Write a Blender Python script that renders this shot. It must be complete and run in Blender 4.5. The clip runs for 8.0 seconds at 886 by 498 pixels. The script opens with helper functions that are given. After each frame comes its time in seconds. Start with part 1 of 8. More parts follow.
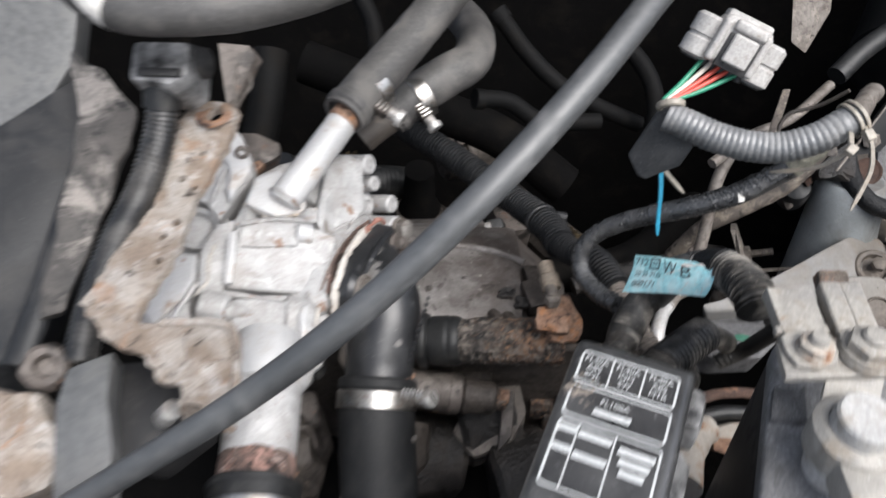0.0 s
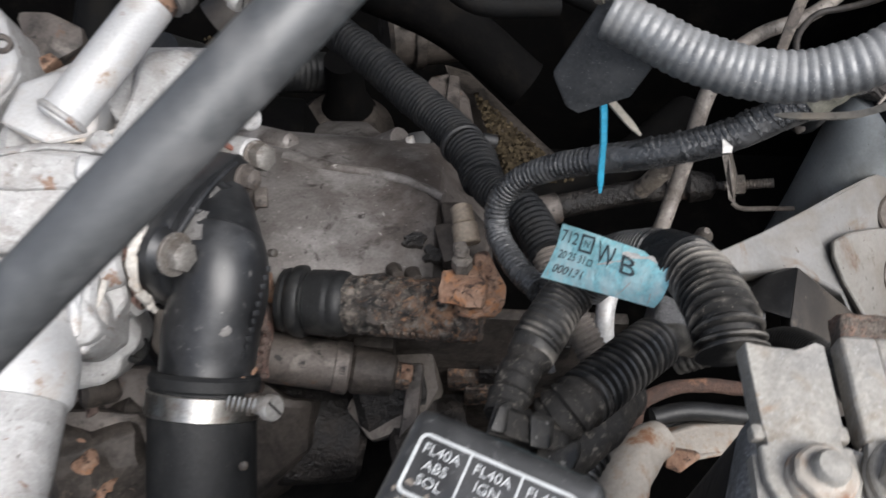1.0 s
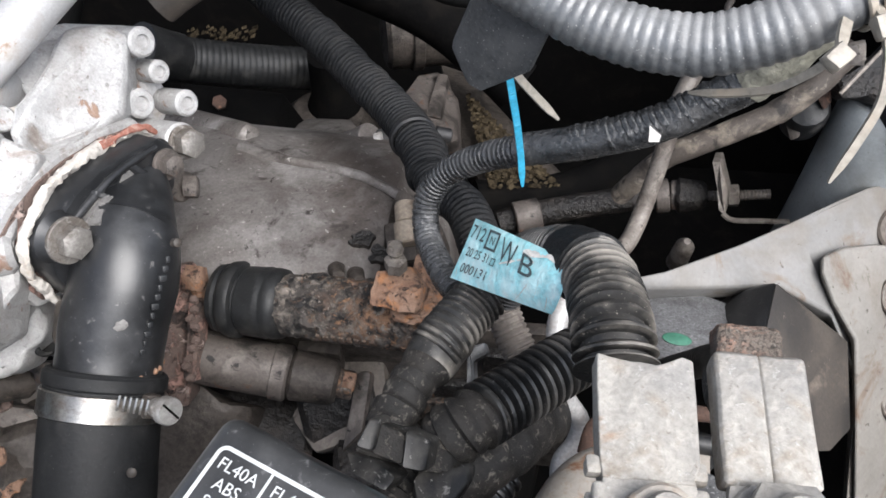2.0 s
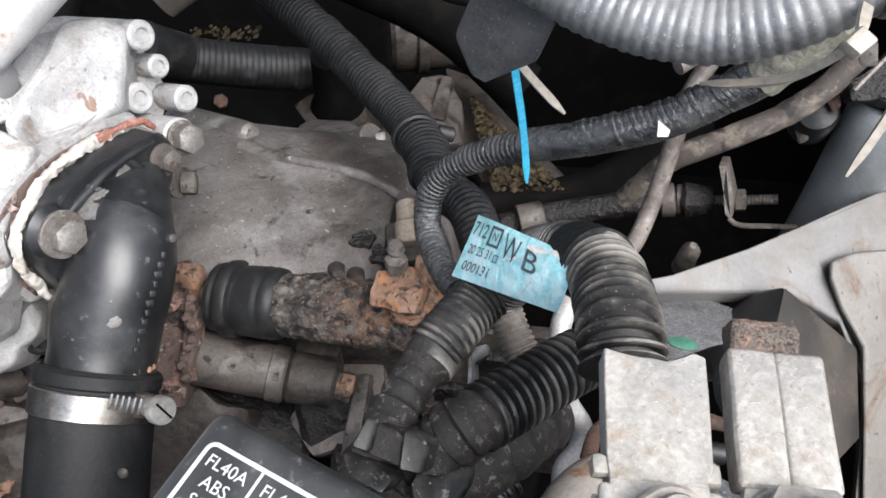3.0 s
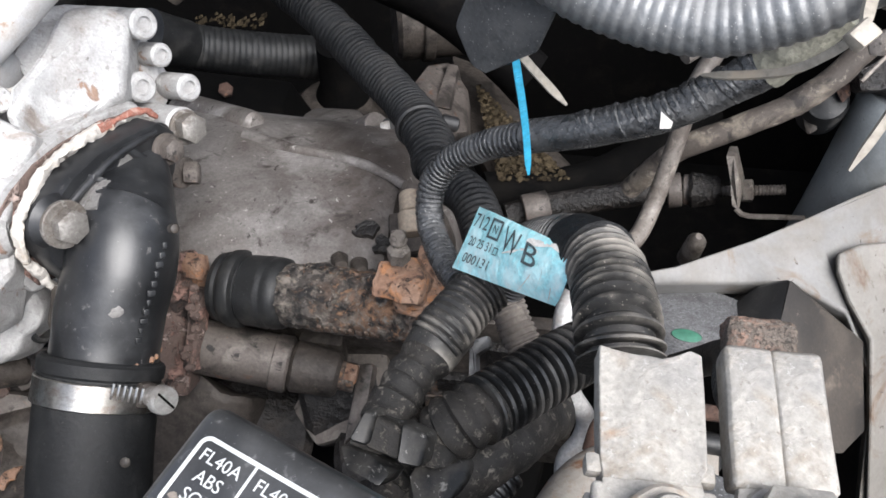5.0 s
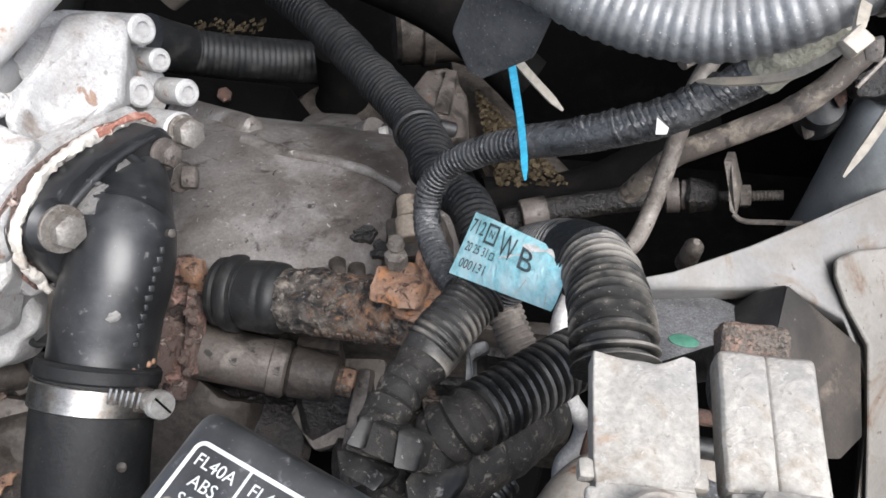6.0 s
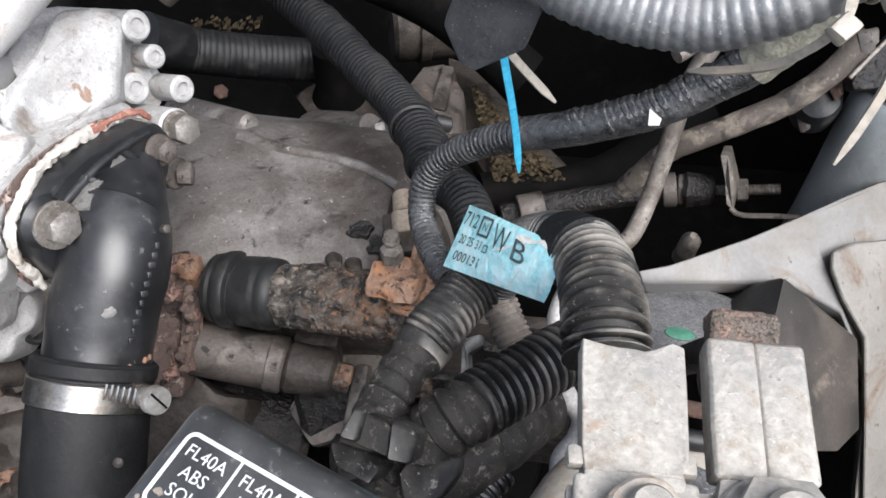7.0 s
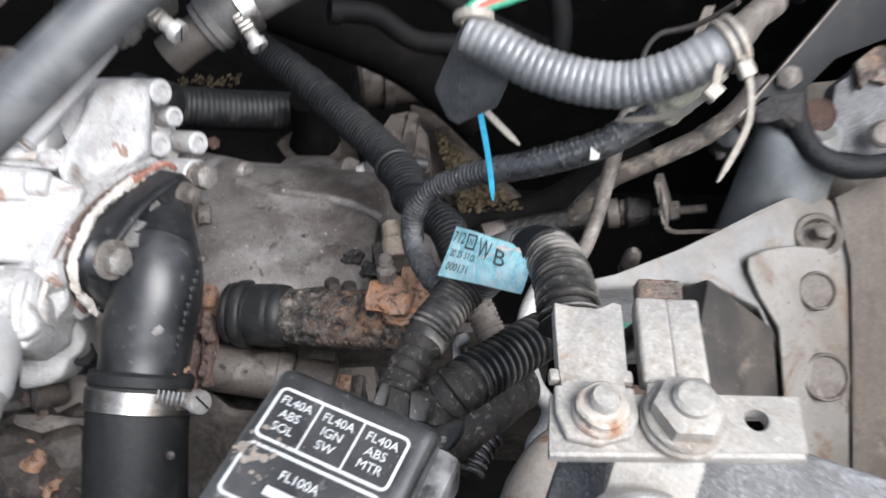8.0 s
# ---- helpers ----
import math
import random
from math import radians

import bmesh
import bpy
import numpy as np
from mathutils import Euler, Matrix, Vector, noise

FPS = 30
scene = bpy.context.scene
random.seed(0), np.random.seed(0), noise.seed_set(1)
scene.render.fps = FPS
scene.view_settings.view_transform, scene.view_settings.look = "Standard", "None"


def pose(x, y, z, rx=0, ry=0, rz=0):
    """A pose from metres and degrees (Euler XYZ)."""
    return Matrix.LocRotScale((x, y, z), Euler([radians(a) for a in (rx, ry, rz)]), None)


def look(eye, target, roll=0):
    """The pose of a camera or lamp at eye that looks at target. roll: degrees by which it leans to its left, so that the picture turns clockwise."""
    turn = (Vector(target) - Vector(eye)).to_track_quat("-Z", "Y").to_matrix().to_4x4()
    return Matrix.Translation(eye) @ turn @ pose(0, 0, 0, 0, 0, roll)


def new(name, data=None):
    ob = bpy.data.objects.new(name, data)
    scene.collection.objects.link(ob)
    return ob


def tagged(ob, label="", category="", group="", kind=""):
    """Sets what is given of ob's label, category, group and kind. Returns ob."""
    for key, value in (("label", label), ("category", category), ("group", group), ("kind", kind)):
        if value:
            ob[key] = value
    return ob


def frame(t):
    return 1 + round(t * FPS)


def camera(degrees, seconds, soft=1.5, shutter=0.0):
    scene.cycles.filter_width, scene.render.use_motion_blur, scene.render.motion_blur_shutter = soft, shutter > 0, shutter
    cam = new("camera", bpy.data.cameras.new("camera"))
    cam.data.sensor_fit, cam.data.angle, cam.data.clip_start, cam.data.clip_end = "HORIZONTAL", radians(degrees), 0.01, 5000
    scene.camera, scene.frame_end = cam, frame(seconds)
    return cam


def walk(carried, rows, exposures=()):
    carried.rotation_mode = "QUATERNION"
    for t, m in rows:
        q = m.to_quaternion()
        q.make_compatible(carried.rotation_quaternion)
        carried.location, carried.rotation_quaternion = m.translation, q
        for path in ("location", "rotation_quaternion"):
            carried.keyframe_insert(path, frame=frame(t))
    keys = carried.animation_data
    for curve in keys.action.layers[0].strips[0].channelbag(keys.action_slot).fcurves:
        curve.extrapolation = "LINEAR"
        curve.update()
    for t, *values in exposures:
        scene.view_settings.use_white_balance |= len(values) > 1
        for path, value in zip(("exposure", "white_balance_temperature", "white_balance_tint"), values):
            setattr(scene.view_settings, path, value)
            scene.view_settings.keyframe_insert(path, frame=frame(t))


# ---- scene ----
cam = camera(60.5, 8.0, soft=1.6, shutter=0.45)
PATH = [
    (0, (0.019, 0.012, 1.145), (-0.058, 1.419, -0.275), -2.2),
    (0.1, (0.032, 0.034, 1.138), (-0.053, 1.428, -0.293), -2.6),
    (0.3, (0.046, 0.063, 1.127), (-0.056, 1.407, -0.351), -2.8),
    (0.5, (0.039, 0.085, 1.114), (-0.033, 1.318, -0.459), -1.7),
    (0.7, (0.056, 0.099, 1.09), (-0.076, 1.282, -0.518), -3.4),
    (1, (0.07, 0.124, 1.073), (-0.002, 1.281, -0.557), -0.8),
    (1.5, (0.108, 0.134, 1.056), (-0.051, 1.277, -0.578), -3.7),
    (1.7, (0.112, 0.137, 1.052), (-0.059, 1.295, -0.57), -3.4),
    (3, (0.112, 0.139, 1.041), (-0.076, 1.332, -0.553), -2.5),
    (3.5, (0.112, 0.14, 1.04), (-0.08, 1.321, -0.563), -2.8),
    (4, (0.112, 0.141, 1.039), (-0.098, 1.306, -0.573), -3.6),
    (4.5, (0.113, 0.141, 1.04), (-0.096, 1.303, -0.575), -3.4),
    (6, (0.115, 0.141, 1.041), (-0.093, 1.315, -0.564), -3.1),
    (6.5, (0.115, 0.14, 1.041), (-0.095, 1.316, -0.563), -3.3),
    (7, (0.117, 0.14, 1.04), (-0.092, 1.311, -0.568), -3.5),
    (7.5, (0.115, 0.136, 1.043), (-0.074, 1.315, -0.562), -2.8),
    (7.8, (0.115, 0.119, 1.058), (-0.052, 1.328, -0.526), -2.8),
    (7.9, (0.113, 0.108, 1.069), (-0.02, 1.344, -0.498), -2.2),
    (8, (0.109, 0.096, 1.083), (0.016, 1.357, -0.466), -1.5),
]
walk(cam, [(t, look(eye, target, roll)) for t, eye, target, roll in PATH],
     exposures=((0.0, 0.97, 6350, 10), (0.5, 0.94, 6330, 10), (1.0, 0.85, 6330, 10), (1.6, 1.13, 6270, 10), (3.0, 1.38, 6250, 10), (7.5, 1.37, 6230, 10), (8.0, 1.33, 6130, 10)))

# ---- daylight: bright overcast over the open engine bay ----
world = bpy.data.worlds.new("overcast_sky")
world.use_nodes = True
scene.world = world
wn = world.node_tree.nodes
sky = wn.new("ShaderNodeTexSky")
sky.sky_type, sky.sun_disc = "NISHITA", False
sky.sun_elevation, sky.sun_rotation = radians(56), radians(132)
sky.air_density, sky.dust_density, sky.ozone_density = 0.8, 4.0, 0.2
wn["Background"].inputs["Strength"].default_value = 0.135
haze = wn.new("ShaderNodeHueSaturation")
haze.inputs["Saturation"].default_value = 0.6
world.node_tree.links.new(sky.outputs[0], haze.inputs["Color"])
world.node_tree.links.new(haze.outputs[0], wn["Background"].inputs["Color"])
sun = new("sun", bpy.data.lights.new("sun", "SUN"))
sun.data.energy, sun.data.angle, sun.data.color = 1.9, radians(50), (1.0, 0.99, 0.978)
sun.matrix_world = look((1.2, -0.75, 3.0), (0.05, 0.3, 0.8))


# ---- materials ----
def rgb(c):
    return (c, c, c, 1) if isinstance(c, (int, float)) else (*c, 1)


def surface(name, base, rough=0.5, metal=0.0, dirt=None, dirty=0.0, grain=0.12, coarse=45.0, fine=420.0, bump=0.25, relief=0.0006, rough_dirt=0.85,
            spots=None, spotty=0.0, spot_scale=160.0, coat=0.0, vary=0.0, fleck=None, flecky=0.0, spec=0.5, ridge=None, ridgy=0.0,
            dust=None, dusty=0.0, broad=0.2):
    """Grained base colour, broad dirt patches, finer spots, light dust flecks and a small bump. dust: a paler up-facing
    film, settled dust and painted top light in one.
    """
    m = bpy.data.materials.new(name)
    m.use_nodes = True
    nodes, links = m.node_tree.nodes, m.node_tree.links
    bsdf = nodes["Principled BSDF"]
    co = nodes.new("ShaderNodeTexCoord").outputs["Object"]

    def noisy(scale, detail=6.0, roughness=0.6, distort=0.0):
        n = nodes.new("ShaderNodeTexNoise")
        n.inputs["Scale"].default_value, n.inputs["Detail"].default_value = scale, detail
        n.inputs["Roughness"].default_value, n.inputs["Distortion"].default_value = roughness, distort
        links.new(co, n.inputs["Vector"])
        return n.outputs["Fac"]

    def ramp(fac, lo, hi):
        r = nodes.new("ShaderNodeMapRange")
        r.inputs["From Min"].default_value, r.inputs["From Max"].default_value = lo, hi
        links.new(fac, r.inputs["Value"])
        return r.outputs["Result"]

    def mix(fac, a, b, blend="MIX"):
        x = nodes.new("ShaderNodeMix")
        x.data_type, x.blend_type = "RGBA", blend
        for sock, v in ((x.inputs[0], fac), (x.inputs[6], a), (x.inputs[7], b)):
            if isinstance(v, (int, float)):
                sock.default_value = v
            elif isinstance(v, tuple):
                sock.default_value = v
            else:
                links.new(v, sock)
        return x.outputs[2]

    grained = noisy(fine)
    dark = tuple(max(0.0, c * (1 - 2.2 * grain)) for c in rgb(base)[:3]) + (1,)
    light = tuple(min(1.0, c * (1 + 2.2 * grain)) for c in rgb(base)[:3]) + (1,)
    col = mix(ramp(grained, 0.3, 0.7), dark, light)
    rgh = rough
    if vary:
        info = nodes.new("ShaderNodeNewGeometry").outputs["Random Per Island"]
        col = mix(ramp(info, 0, 1), col, mix(0.0, tuple(c * (1 - vary) for c in rgb(base)[:3]) + (1,), rgb(base)))
    if dirt is not None and dirty > 0:
        patch = ramp(noisy(coarse, 8.0, 0.68, 0.4), 0.62 - 0.3 * dirty, 0.74 - 0.2 * dirty)
        col = mix(patch, col, rgb(dirt))
        mr = nodes.new("ShaderNodeMapRange")
        mr.inputs["To Min"].default_value, mr.inputs["To Max"].default_value = rough, rough_dirt
        links.new(patch, mr.inputs["Value"])
        rgh = mr.outputs["Result"]
        half = tuple((a + b) / 2 for a, b in zip(rgb(base)[:3], rgb(dirt)[:3])) + (1,)
        speck = nodes.new("ShaderNodeMath")
        speck.operation = "MULTIPLY"
        speck.inputs[1].default_value = 0.65
        links.new(ramp(noisy(coarse * 3.7, 6.0, 0.7, 0.3), 0.60 - 0.14 * dirty, 0.64 - 0.14 * dirty), speck.inputs[0])
        col = mix(speck.outputs[0], col, half)
    if spots is not None and spotty > 0:
        sp = ramp(noisy(spot_scale, 5.0, 0.7, 0.2), 0.70 - 0.25 * spotty, 0.78 - 0.25 * spotty)
        col = mix(sp, col, rgb(spots))
    if fleck is not None and flecky > 0:
        fl = ramp(noisy(1700.0, 3.0, 0.55), 0.74 - 0.2 * flecky, 0.80 - 0.2 * flecky)
        col = mix(fl, col, rgb(fleck))
    if ridge is not None:
        worn = ramp(nodes.new("ShaderNodeNewGeometry").outputs["Pointiness"], 0.505, 0.56)
        broken = nodes.new("ShaderNodeMath")
        broken.operation = "MULTIPLY"
        links.new(worn, broken.inputs[0])
        links.new(ramp(noisy(70.0, 4.0), 0.60 - 0.3 * ridgy, 0.68), broken.inputs[1])
        col = mix(broken.outputs[0], col, rgb(ridge))
    # Settled dust plus painted top light: up-facing faces turn paler.
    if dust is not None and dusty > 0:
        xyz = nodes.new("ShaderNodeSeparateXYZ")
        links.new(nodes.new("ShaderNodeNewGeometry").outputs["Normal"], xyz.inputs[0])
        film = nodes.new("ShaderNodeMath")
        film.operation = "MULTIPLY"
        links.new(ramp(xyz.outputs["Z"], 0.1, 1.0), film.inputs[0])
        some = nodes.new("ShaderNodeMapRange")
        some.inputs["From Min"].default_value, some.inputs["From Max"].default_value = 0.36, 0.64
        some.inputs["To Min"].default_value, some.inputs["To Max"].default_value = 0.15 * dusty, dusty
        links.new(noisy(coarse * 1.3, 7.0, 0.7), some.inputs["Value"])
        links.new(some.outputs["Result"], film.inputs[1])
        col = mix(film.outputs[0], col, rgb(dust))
    if broad:
        tone = nodes.new("ShaderNodeMapRange")
        tone.inputs["From Min"].default_value, tone.inputs["From Max"].default_value = 0.3, 0.7
        tone.inputs["To Min"].default_value, tone.inputs["To Max"].default_value = 1 - broad, 1 + broad
        links.new(noisy(coarse * 0.4, 3.0, 0.55), tone.inputs["Value"])
        col = mix(1.0, col, tone.outputs["Result"], "MULTIPLY")
    links.new(col, bsdf.inputs["Base Color"])
    if isinstance(rgh, float):
        bsdf.inputs["Roughness"].default_value = rgh
    else:
        links.new(rgh, bsdf.inputs["Roughness"])
    bsdf.inputs["Metallic"].default_value = metal
    bsdf.inputs["Specular IOR Level"].default_value = spec
    bsdf.inputs["Coat Weight"].default_value = coat
    if bump:
        b = nodes.new("ShaderNodeBump")
        b.inputs["Strength"].default_value, b.inputs["Distance"].default_value = bump, relief
        add = nodes.new("ShaderNodeMath")
        add.operation = "ADD"
        links.new(grained, add.inputs[0])
        links.new(noisy(coarse * 2.2, 4.0), add.inputs[1])
        links.new(add.outputs[0], b.inputs["Height"])
        links.new(b.outputs["Normal"], bsdf.inputs["Normal"])
    return m


def layered(name, base, rough, layers, metal=0.0, spec=0.5, bump=0.5, relief=0.0006, fine=700.0, grain=0.1, coat=0.0):
    """A base with sharp-edged layers of crust, chips, oil, dust or painted shade over it. Each layer: colour, scale,
    low and high cut of its noise, its roughness, how far it stands proud, and optionally the axis and the span along
    which it thins out."""
    m = bpy.data.materials.new(name)
    m.use_nodes = True
    nodes, links = m.node_tree.nodes, m.node_tree.links
    bsdf = nodes["Principled BSDF"]
    co = nodes.new("ShaderNodeTexCoord").outputs["Object"]

    def noisy(scale, detail, roughness, distort, shift=0.0):
        n = nodes.new("ShaderNodeTexNoise")
        n.inputs["Scale"].default_value, n.inputs["Detail"].default_value = scale, detail
        n.inputs["Roughness"].default_value, n.inputs["Distortion"].default_value = roughness, distort
        at = nodes.new("ShaderNodeVectorMath")
        at.inputs[1].default_value = (shift, shift * 0.7, shift * 1.3)
        links.new(co, at.inputs[0])
        links.new(at.outputs[0], n.inputs["Vector"])
        return n.outputs["Fac"]

    def math_node(kind, a, b):
        x = nodes.new("ShaderNodeMath")
        x.operation = kind
        for sock, v in zip(x.inputs, (a, b)):
            if isinstance(v, (int, float)):
                sock.default_value = v
            else:
                links.new(v, sock)
        return x.outputs[0]

    def blend(fac, a, b):
        x = nodes.new("ShaderNodeMix")
        x.data_type = "RGBA"
        for sock, v in ((x.inputs[0], fac), (x.inputs[6], a), (x.inputs[7], b)):
            if isinstance(v, tuple):
                sock.default_value = v
            else:
                links.new(v, sock)
        return x.outputs[2]

    def span(fac, lo, hi, a=0.0, b=1.0):
        r = nodes.new("ShaderNodeMapRange")
        for key, v in (("From Min", lo), ("From Max", hi), ("To Min", a), ("To Max", b)):
            r.inputs[key].default_value = v
        links.new(fac, r.inputs["Value"])
        return r.outputs["Result"]

    grained = noisy(fine, 5.0, 0.65, 0.0)
    tone = noisy(28.0, 4.0, 0.6, 0.0, 3.1)
    shade = math_node("MULTIPLY", span(grained, 0.3, 0.7, 1 - 2 * grain, 1 + 2 * grain), span(tone, 0.3, 0.7, 0.82, 1.18))
    col = rgb(base)
    rgh = None
    height = math_node("MULTIPLY", grained, 0.35)
    for k, layer in enumerate(layers):
        c, scale, lo, hi, r, proud = layer[:6]
        mask = span(noisy(scale, 9.0, 0.66, 0.5, 1.7 * (k + 1)), lo, hi)
        if len(layer) > 6:
            axis_name, a0, a1 = layer[6:9]
            xyz = nodes.new("ShaderNodeSeparateXYZ")
            links.new(co, xyz.inputs[0])
            place = math_node("ADD", xyz.outputs[axis_name], span(noisy(60.0, 4.0, 0.6, 0.0, 9.0 + k), 0.3, 0.7, -0.35 * abs(a1 - a0), 0.35 * abs(a1 - a0)))
            mask = math_node("MULTIPLY", mask, span(place, a0, a1))
        col = blend(mask, col, rgb(c))
        first = rough if rgh is None else rgh
        rgh = math_node("ADD", math_node("MULTIPLY", mask, r), math_node("MULTIPLY", math_node("SUBTRACT", 1.0, mask), first))
        height = math_node("ADD", height, math_node("MULTIPLY", mask, proud))
    mult = nodes.new("ShaderNodeMix")
    mult.data_type, mult.blend_type = "RGBA", "MULTIPLY"
    mult.inputs[0].default_value = 1.0
    links.new(col, mult.inputs[6])
    links.new(shade, mult.inputs[7])
    links.new(mult.outputs[2], bsdf.inputs["Base Color"])
    links.new(rgh, bsdf.inputs["Roughness"])
    bsdf.inputs["Metallic"].default_value, bsdf.inputs["Specular IOR Level"].default_value, bsdf.inputs["Coat Weight"].default_value = metal, spec, coat
    b = nodes.new("ShaderNodeBump")
    b.inputs["Strength"].default_value, b.inputs["Distance"].default_value = bump, relief
    links.new(height, b.inputs["Height"])
    links.new(b.outputs["Normal"], bsdf.inputs["Normal"])
    return m


ALU = layered("cast_aluminium", (0.355, 0.353, 0.349), 0.55, (
    ((0.279, 0.268, 0.256), 30, 0.44, 0.62, 0.6, -0.2), ((0.422, 0.42, 0.415), 90, 0.50, 0.62, 0.6, 0.3), ((0.219, 0.189, 0.166), 60, 0.57, 0.68, 0.8, -0.3),
    ((0.226, 0.151, 0.113), 110, 0.63, 0.69, 0.85, 0.2), ((0.204, 0.189, 0.177), 420, 0.61, 0.69, 0.7, -0.4)), metal=0.1, bump=0.8, relief=0.0008, fine=900, grain=0.08)
# Bare bright metal; on the cover it also paints facets and ribs as lit.
ALU_BRIGHT = surface("bare_and_lit_aluminium", (0.415, 0.415, 0.415), 0.45, 0.1, grain=0.04, dirt=(0.347, 0.317, 0.287), dirty=0.34, coarse=46, fine=900, bump=0.4, relief=0.0006, spots=(0.241, 0.174, 0.124), spotty=0.42, spot_scale=60)
ALU_DULL = layered("dull_oily_aluminium", (0.165, 0.152, 0.143), 0.5, (
    ((0.085, 0.072, 0.064), 22, 0.42, 0.62, 0.6, 0.1), ((0.26, 0.247, 0.236), 26, 0.50, 0.68, 0.45, 0.1), ((0.04, 0.033, 0.029), 48, 0.57, 0.68, 0.55, 0.2),
    ((0.36, 0.345, 0.32), 260, 0.64, 0.69, 0.6, 0.3), ((0.035, 0.03, 0.026), 190, 0.62, 0.68, 0.6, 0.2)), metal=0.3, bump=0.5, relief=0.0006)
# The layer along X paints the loom's shadow in brown, among real smears.
ALU_BELL = layered("smeared_shaded_housing", (0.167, 0.155, 0.147), 0.5, (
    ((0.0765, 0.0648, 0.0576), 22, 0.44, 0.62, 0.6, 0.1), ((0.252, 0.24, 0.23), 26, 0.50, 0.66, 0.45, 0.1), ((0.0612, 0.0504, 0.0441), 18, 0.30, 0.60, 0.6, 0.1, "X", 0.035, 0.085),
    ((0.036, 0.0297, 0.0261), 60, 0.57, 0.67, 0.55, 0.2), ((0.36, 0.347, 0.324), 300, 0.63, 0.69, 0.6, 0.3), ((0.0315, 0.027, 0.0234), 200, 0.61, 0.67, 0.6, 0.2)), metal=0.3, bump=0.5, relief=0.0006)
ALU_BROWN = layered("grimy_brown_metal", (0.105, 0.09, 0.08), 0.6, (
    ((0.03, 0.026, 0.023), 40, 0.48, 0.60, 0.55, 0.3), ((0.17, 0.15, 0.135), 60, 0.54, 0.68, 0.6, 0.1), ((0.15, 0.08, 0.05), 90, 0.60, 0.70, 0.85, 0.2),
    ((0.018, 0.016, 0.015), 190, 0.58, 0.65, 0.6, 0.2)), metal=0.15, bump=0.6, relief=0.0009)
RUST = layered("orange_rust", (0.20, 0.115, 0.075), 0.85, (
    ((0.31, 0.20, 0.14), 70, 0.46, 0.62, 0.9, 0.3), ((0.36, 0.17, 0.08), 130, 0.54, 0.64, 0.9, 0.3), ((0.06, 0.038, 0.03), 150, 0.54, 0.63, 0.8, -0.5),
    ((0.035, 0.026, 0.022), 400, 0.57, 0.64, 0.8, -0.4)), bump=0.9, relief=0.0009)
RUST_DARK = surface("dark_brown_rust", (0.075, 0.042, 0.03), 0.85, 0.0, dirt=(0.03, 0.022, 0.019), dirty=0.5, coarse=60, fine=600, bump=0.8, relief=0.001, spots=(0.17, 0.09, 0.055), spotty=0.45, spot_scale=80)
RUST_PALE = layered("pale_flaking_rust", (0.12, 0.085, 0.072), 0.85, (
    ((0.33, 0.20, 0.165), 90, 0.52, 0.58, 0.9, 0.6), ((0.46, 0.36, 0.32), 130, 0.58, 0.63, 0.9, 0.6), ((0.035, 0.025, 0.022), 110, 0.56, 0.61, 0.8, -0.6)), bump=1.0, relief=0.0014)
RUST_CYL = layered("pitted_rusty_iron", (0.062, 0.054, 0.048), 0.7, (
    ((0.22, 0.125, 0.075), 50, 0.42, 0.62, 0.85, 0.3, "X", -0.020, 0.014), ((0.20, 0.175, 0.15), 190, 0.48, 0.60, 0.9, 0.5),
    ((0.018, 0.017, 0.017), 130, 0.50, 0.60, 0.6, -0.6), ((0.33, 0.19, 0.11), 260, 0.54, 0.64, 0.9, 0.4, "X", -0.03, 0.005), ((0.30, 0.27, 0.235), 420, 0.60, 0.66, 0.9, 0.4)), bump=1.0, relief=0.0010)
STEEL = layered("worn_zinc_steel", (0.36, 0.35, 0.335), 0.45, (
    ((0.22, 0.20, 0.18), 90, 0.46, 0.62, 0.7, 0.1), ((0.44, 0.43, 0.41), 200, 0.54, 0.66, 0.5, 0.1), ((0.12, 0.085, 0.06), 240, 0.60, 0.68, 0.85, 0.2)), metal=0.5, bump=0.4, relief=0.0004)
GRUBBY = layered("grubby_zinc_bolt", (0.20, 0.188, 0.172), 0.5, (
    ((0.11, 0.094, 0.08), 90, 0.44, 0.60, 0.7, 0.1), ((0.30, 0.285, 0.265), 200, 0.54, 0.66, 0.5, 0.1), ((0.10, 0.06, 0.04), 260, 0.60, 0.68, 0.85, 0.2)), metal=0.35, bump=0.5, relief=0.0004)
CLAMP_STEEL = surface("polished_clamp_steel", (0.50, 0.49, 0.465), 0.33, 1.0, dirt=(0.22, 0.185, 0.155), dirty=0.45, coarse=120, fine=900, bump=0.12, relief=0.0002, rough_dirt=0.5)
BRACKET = layered("rusty_grey_steel", (0.29, 0.262, 0.232), 0.65, (
    ((0.19, 0.15, 0.118), 50, 0.42, 0.58, 0.8, 0.1), ((0.37, 0.345, 0.32), 90, 0.53, 0.64, 0.7, 0.3), ((0.27, 0.165, 0.105), 62, 0.575, 0.69, 0.9, 0.3),
    ((0.05, 0.04, 0.033), 120, 0.60, 0.66, 0.9, -0.5), ((0.08, 0.06, 0.048), 300, 0.61, 0.70, 0.8, -0.5)), metal=0.1, bump=0.8, relief=0.0010)
BRACKET_PALE = surface("pale_rust_bled_steel", (0.33, 0.30, 0.262), 0.65, 0.05, grain=0.05, dirt=(0.24, 0.15, 0.09), dirty=0.36, coarse=60, fine=500, bump=0.5, relief=0.0008, spots=(0.20, 0.10, 0.055), spotty=0.52, spot_scale=60)
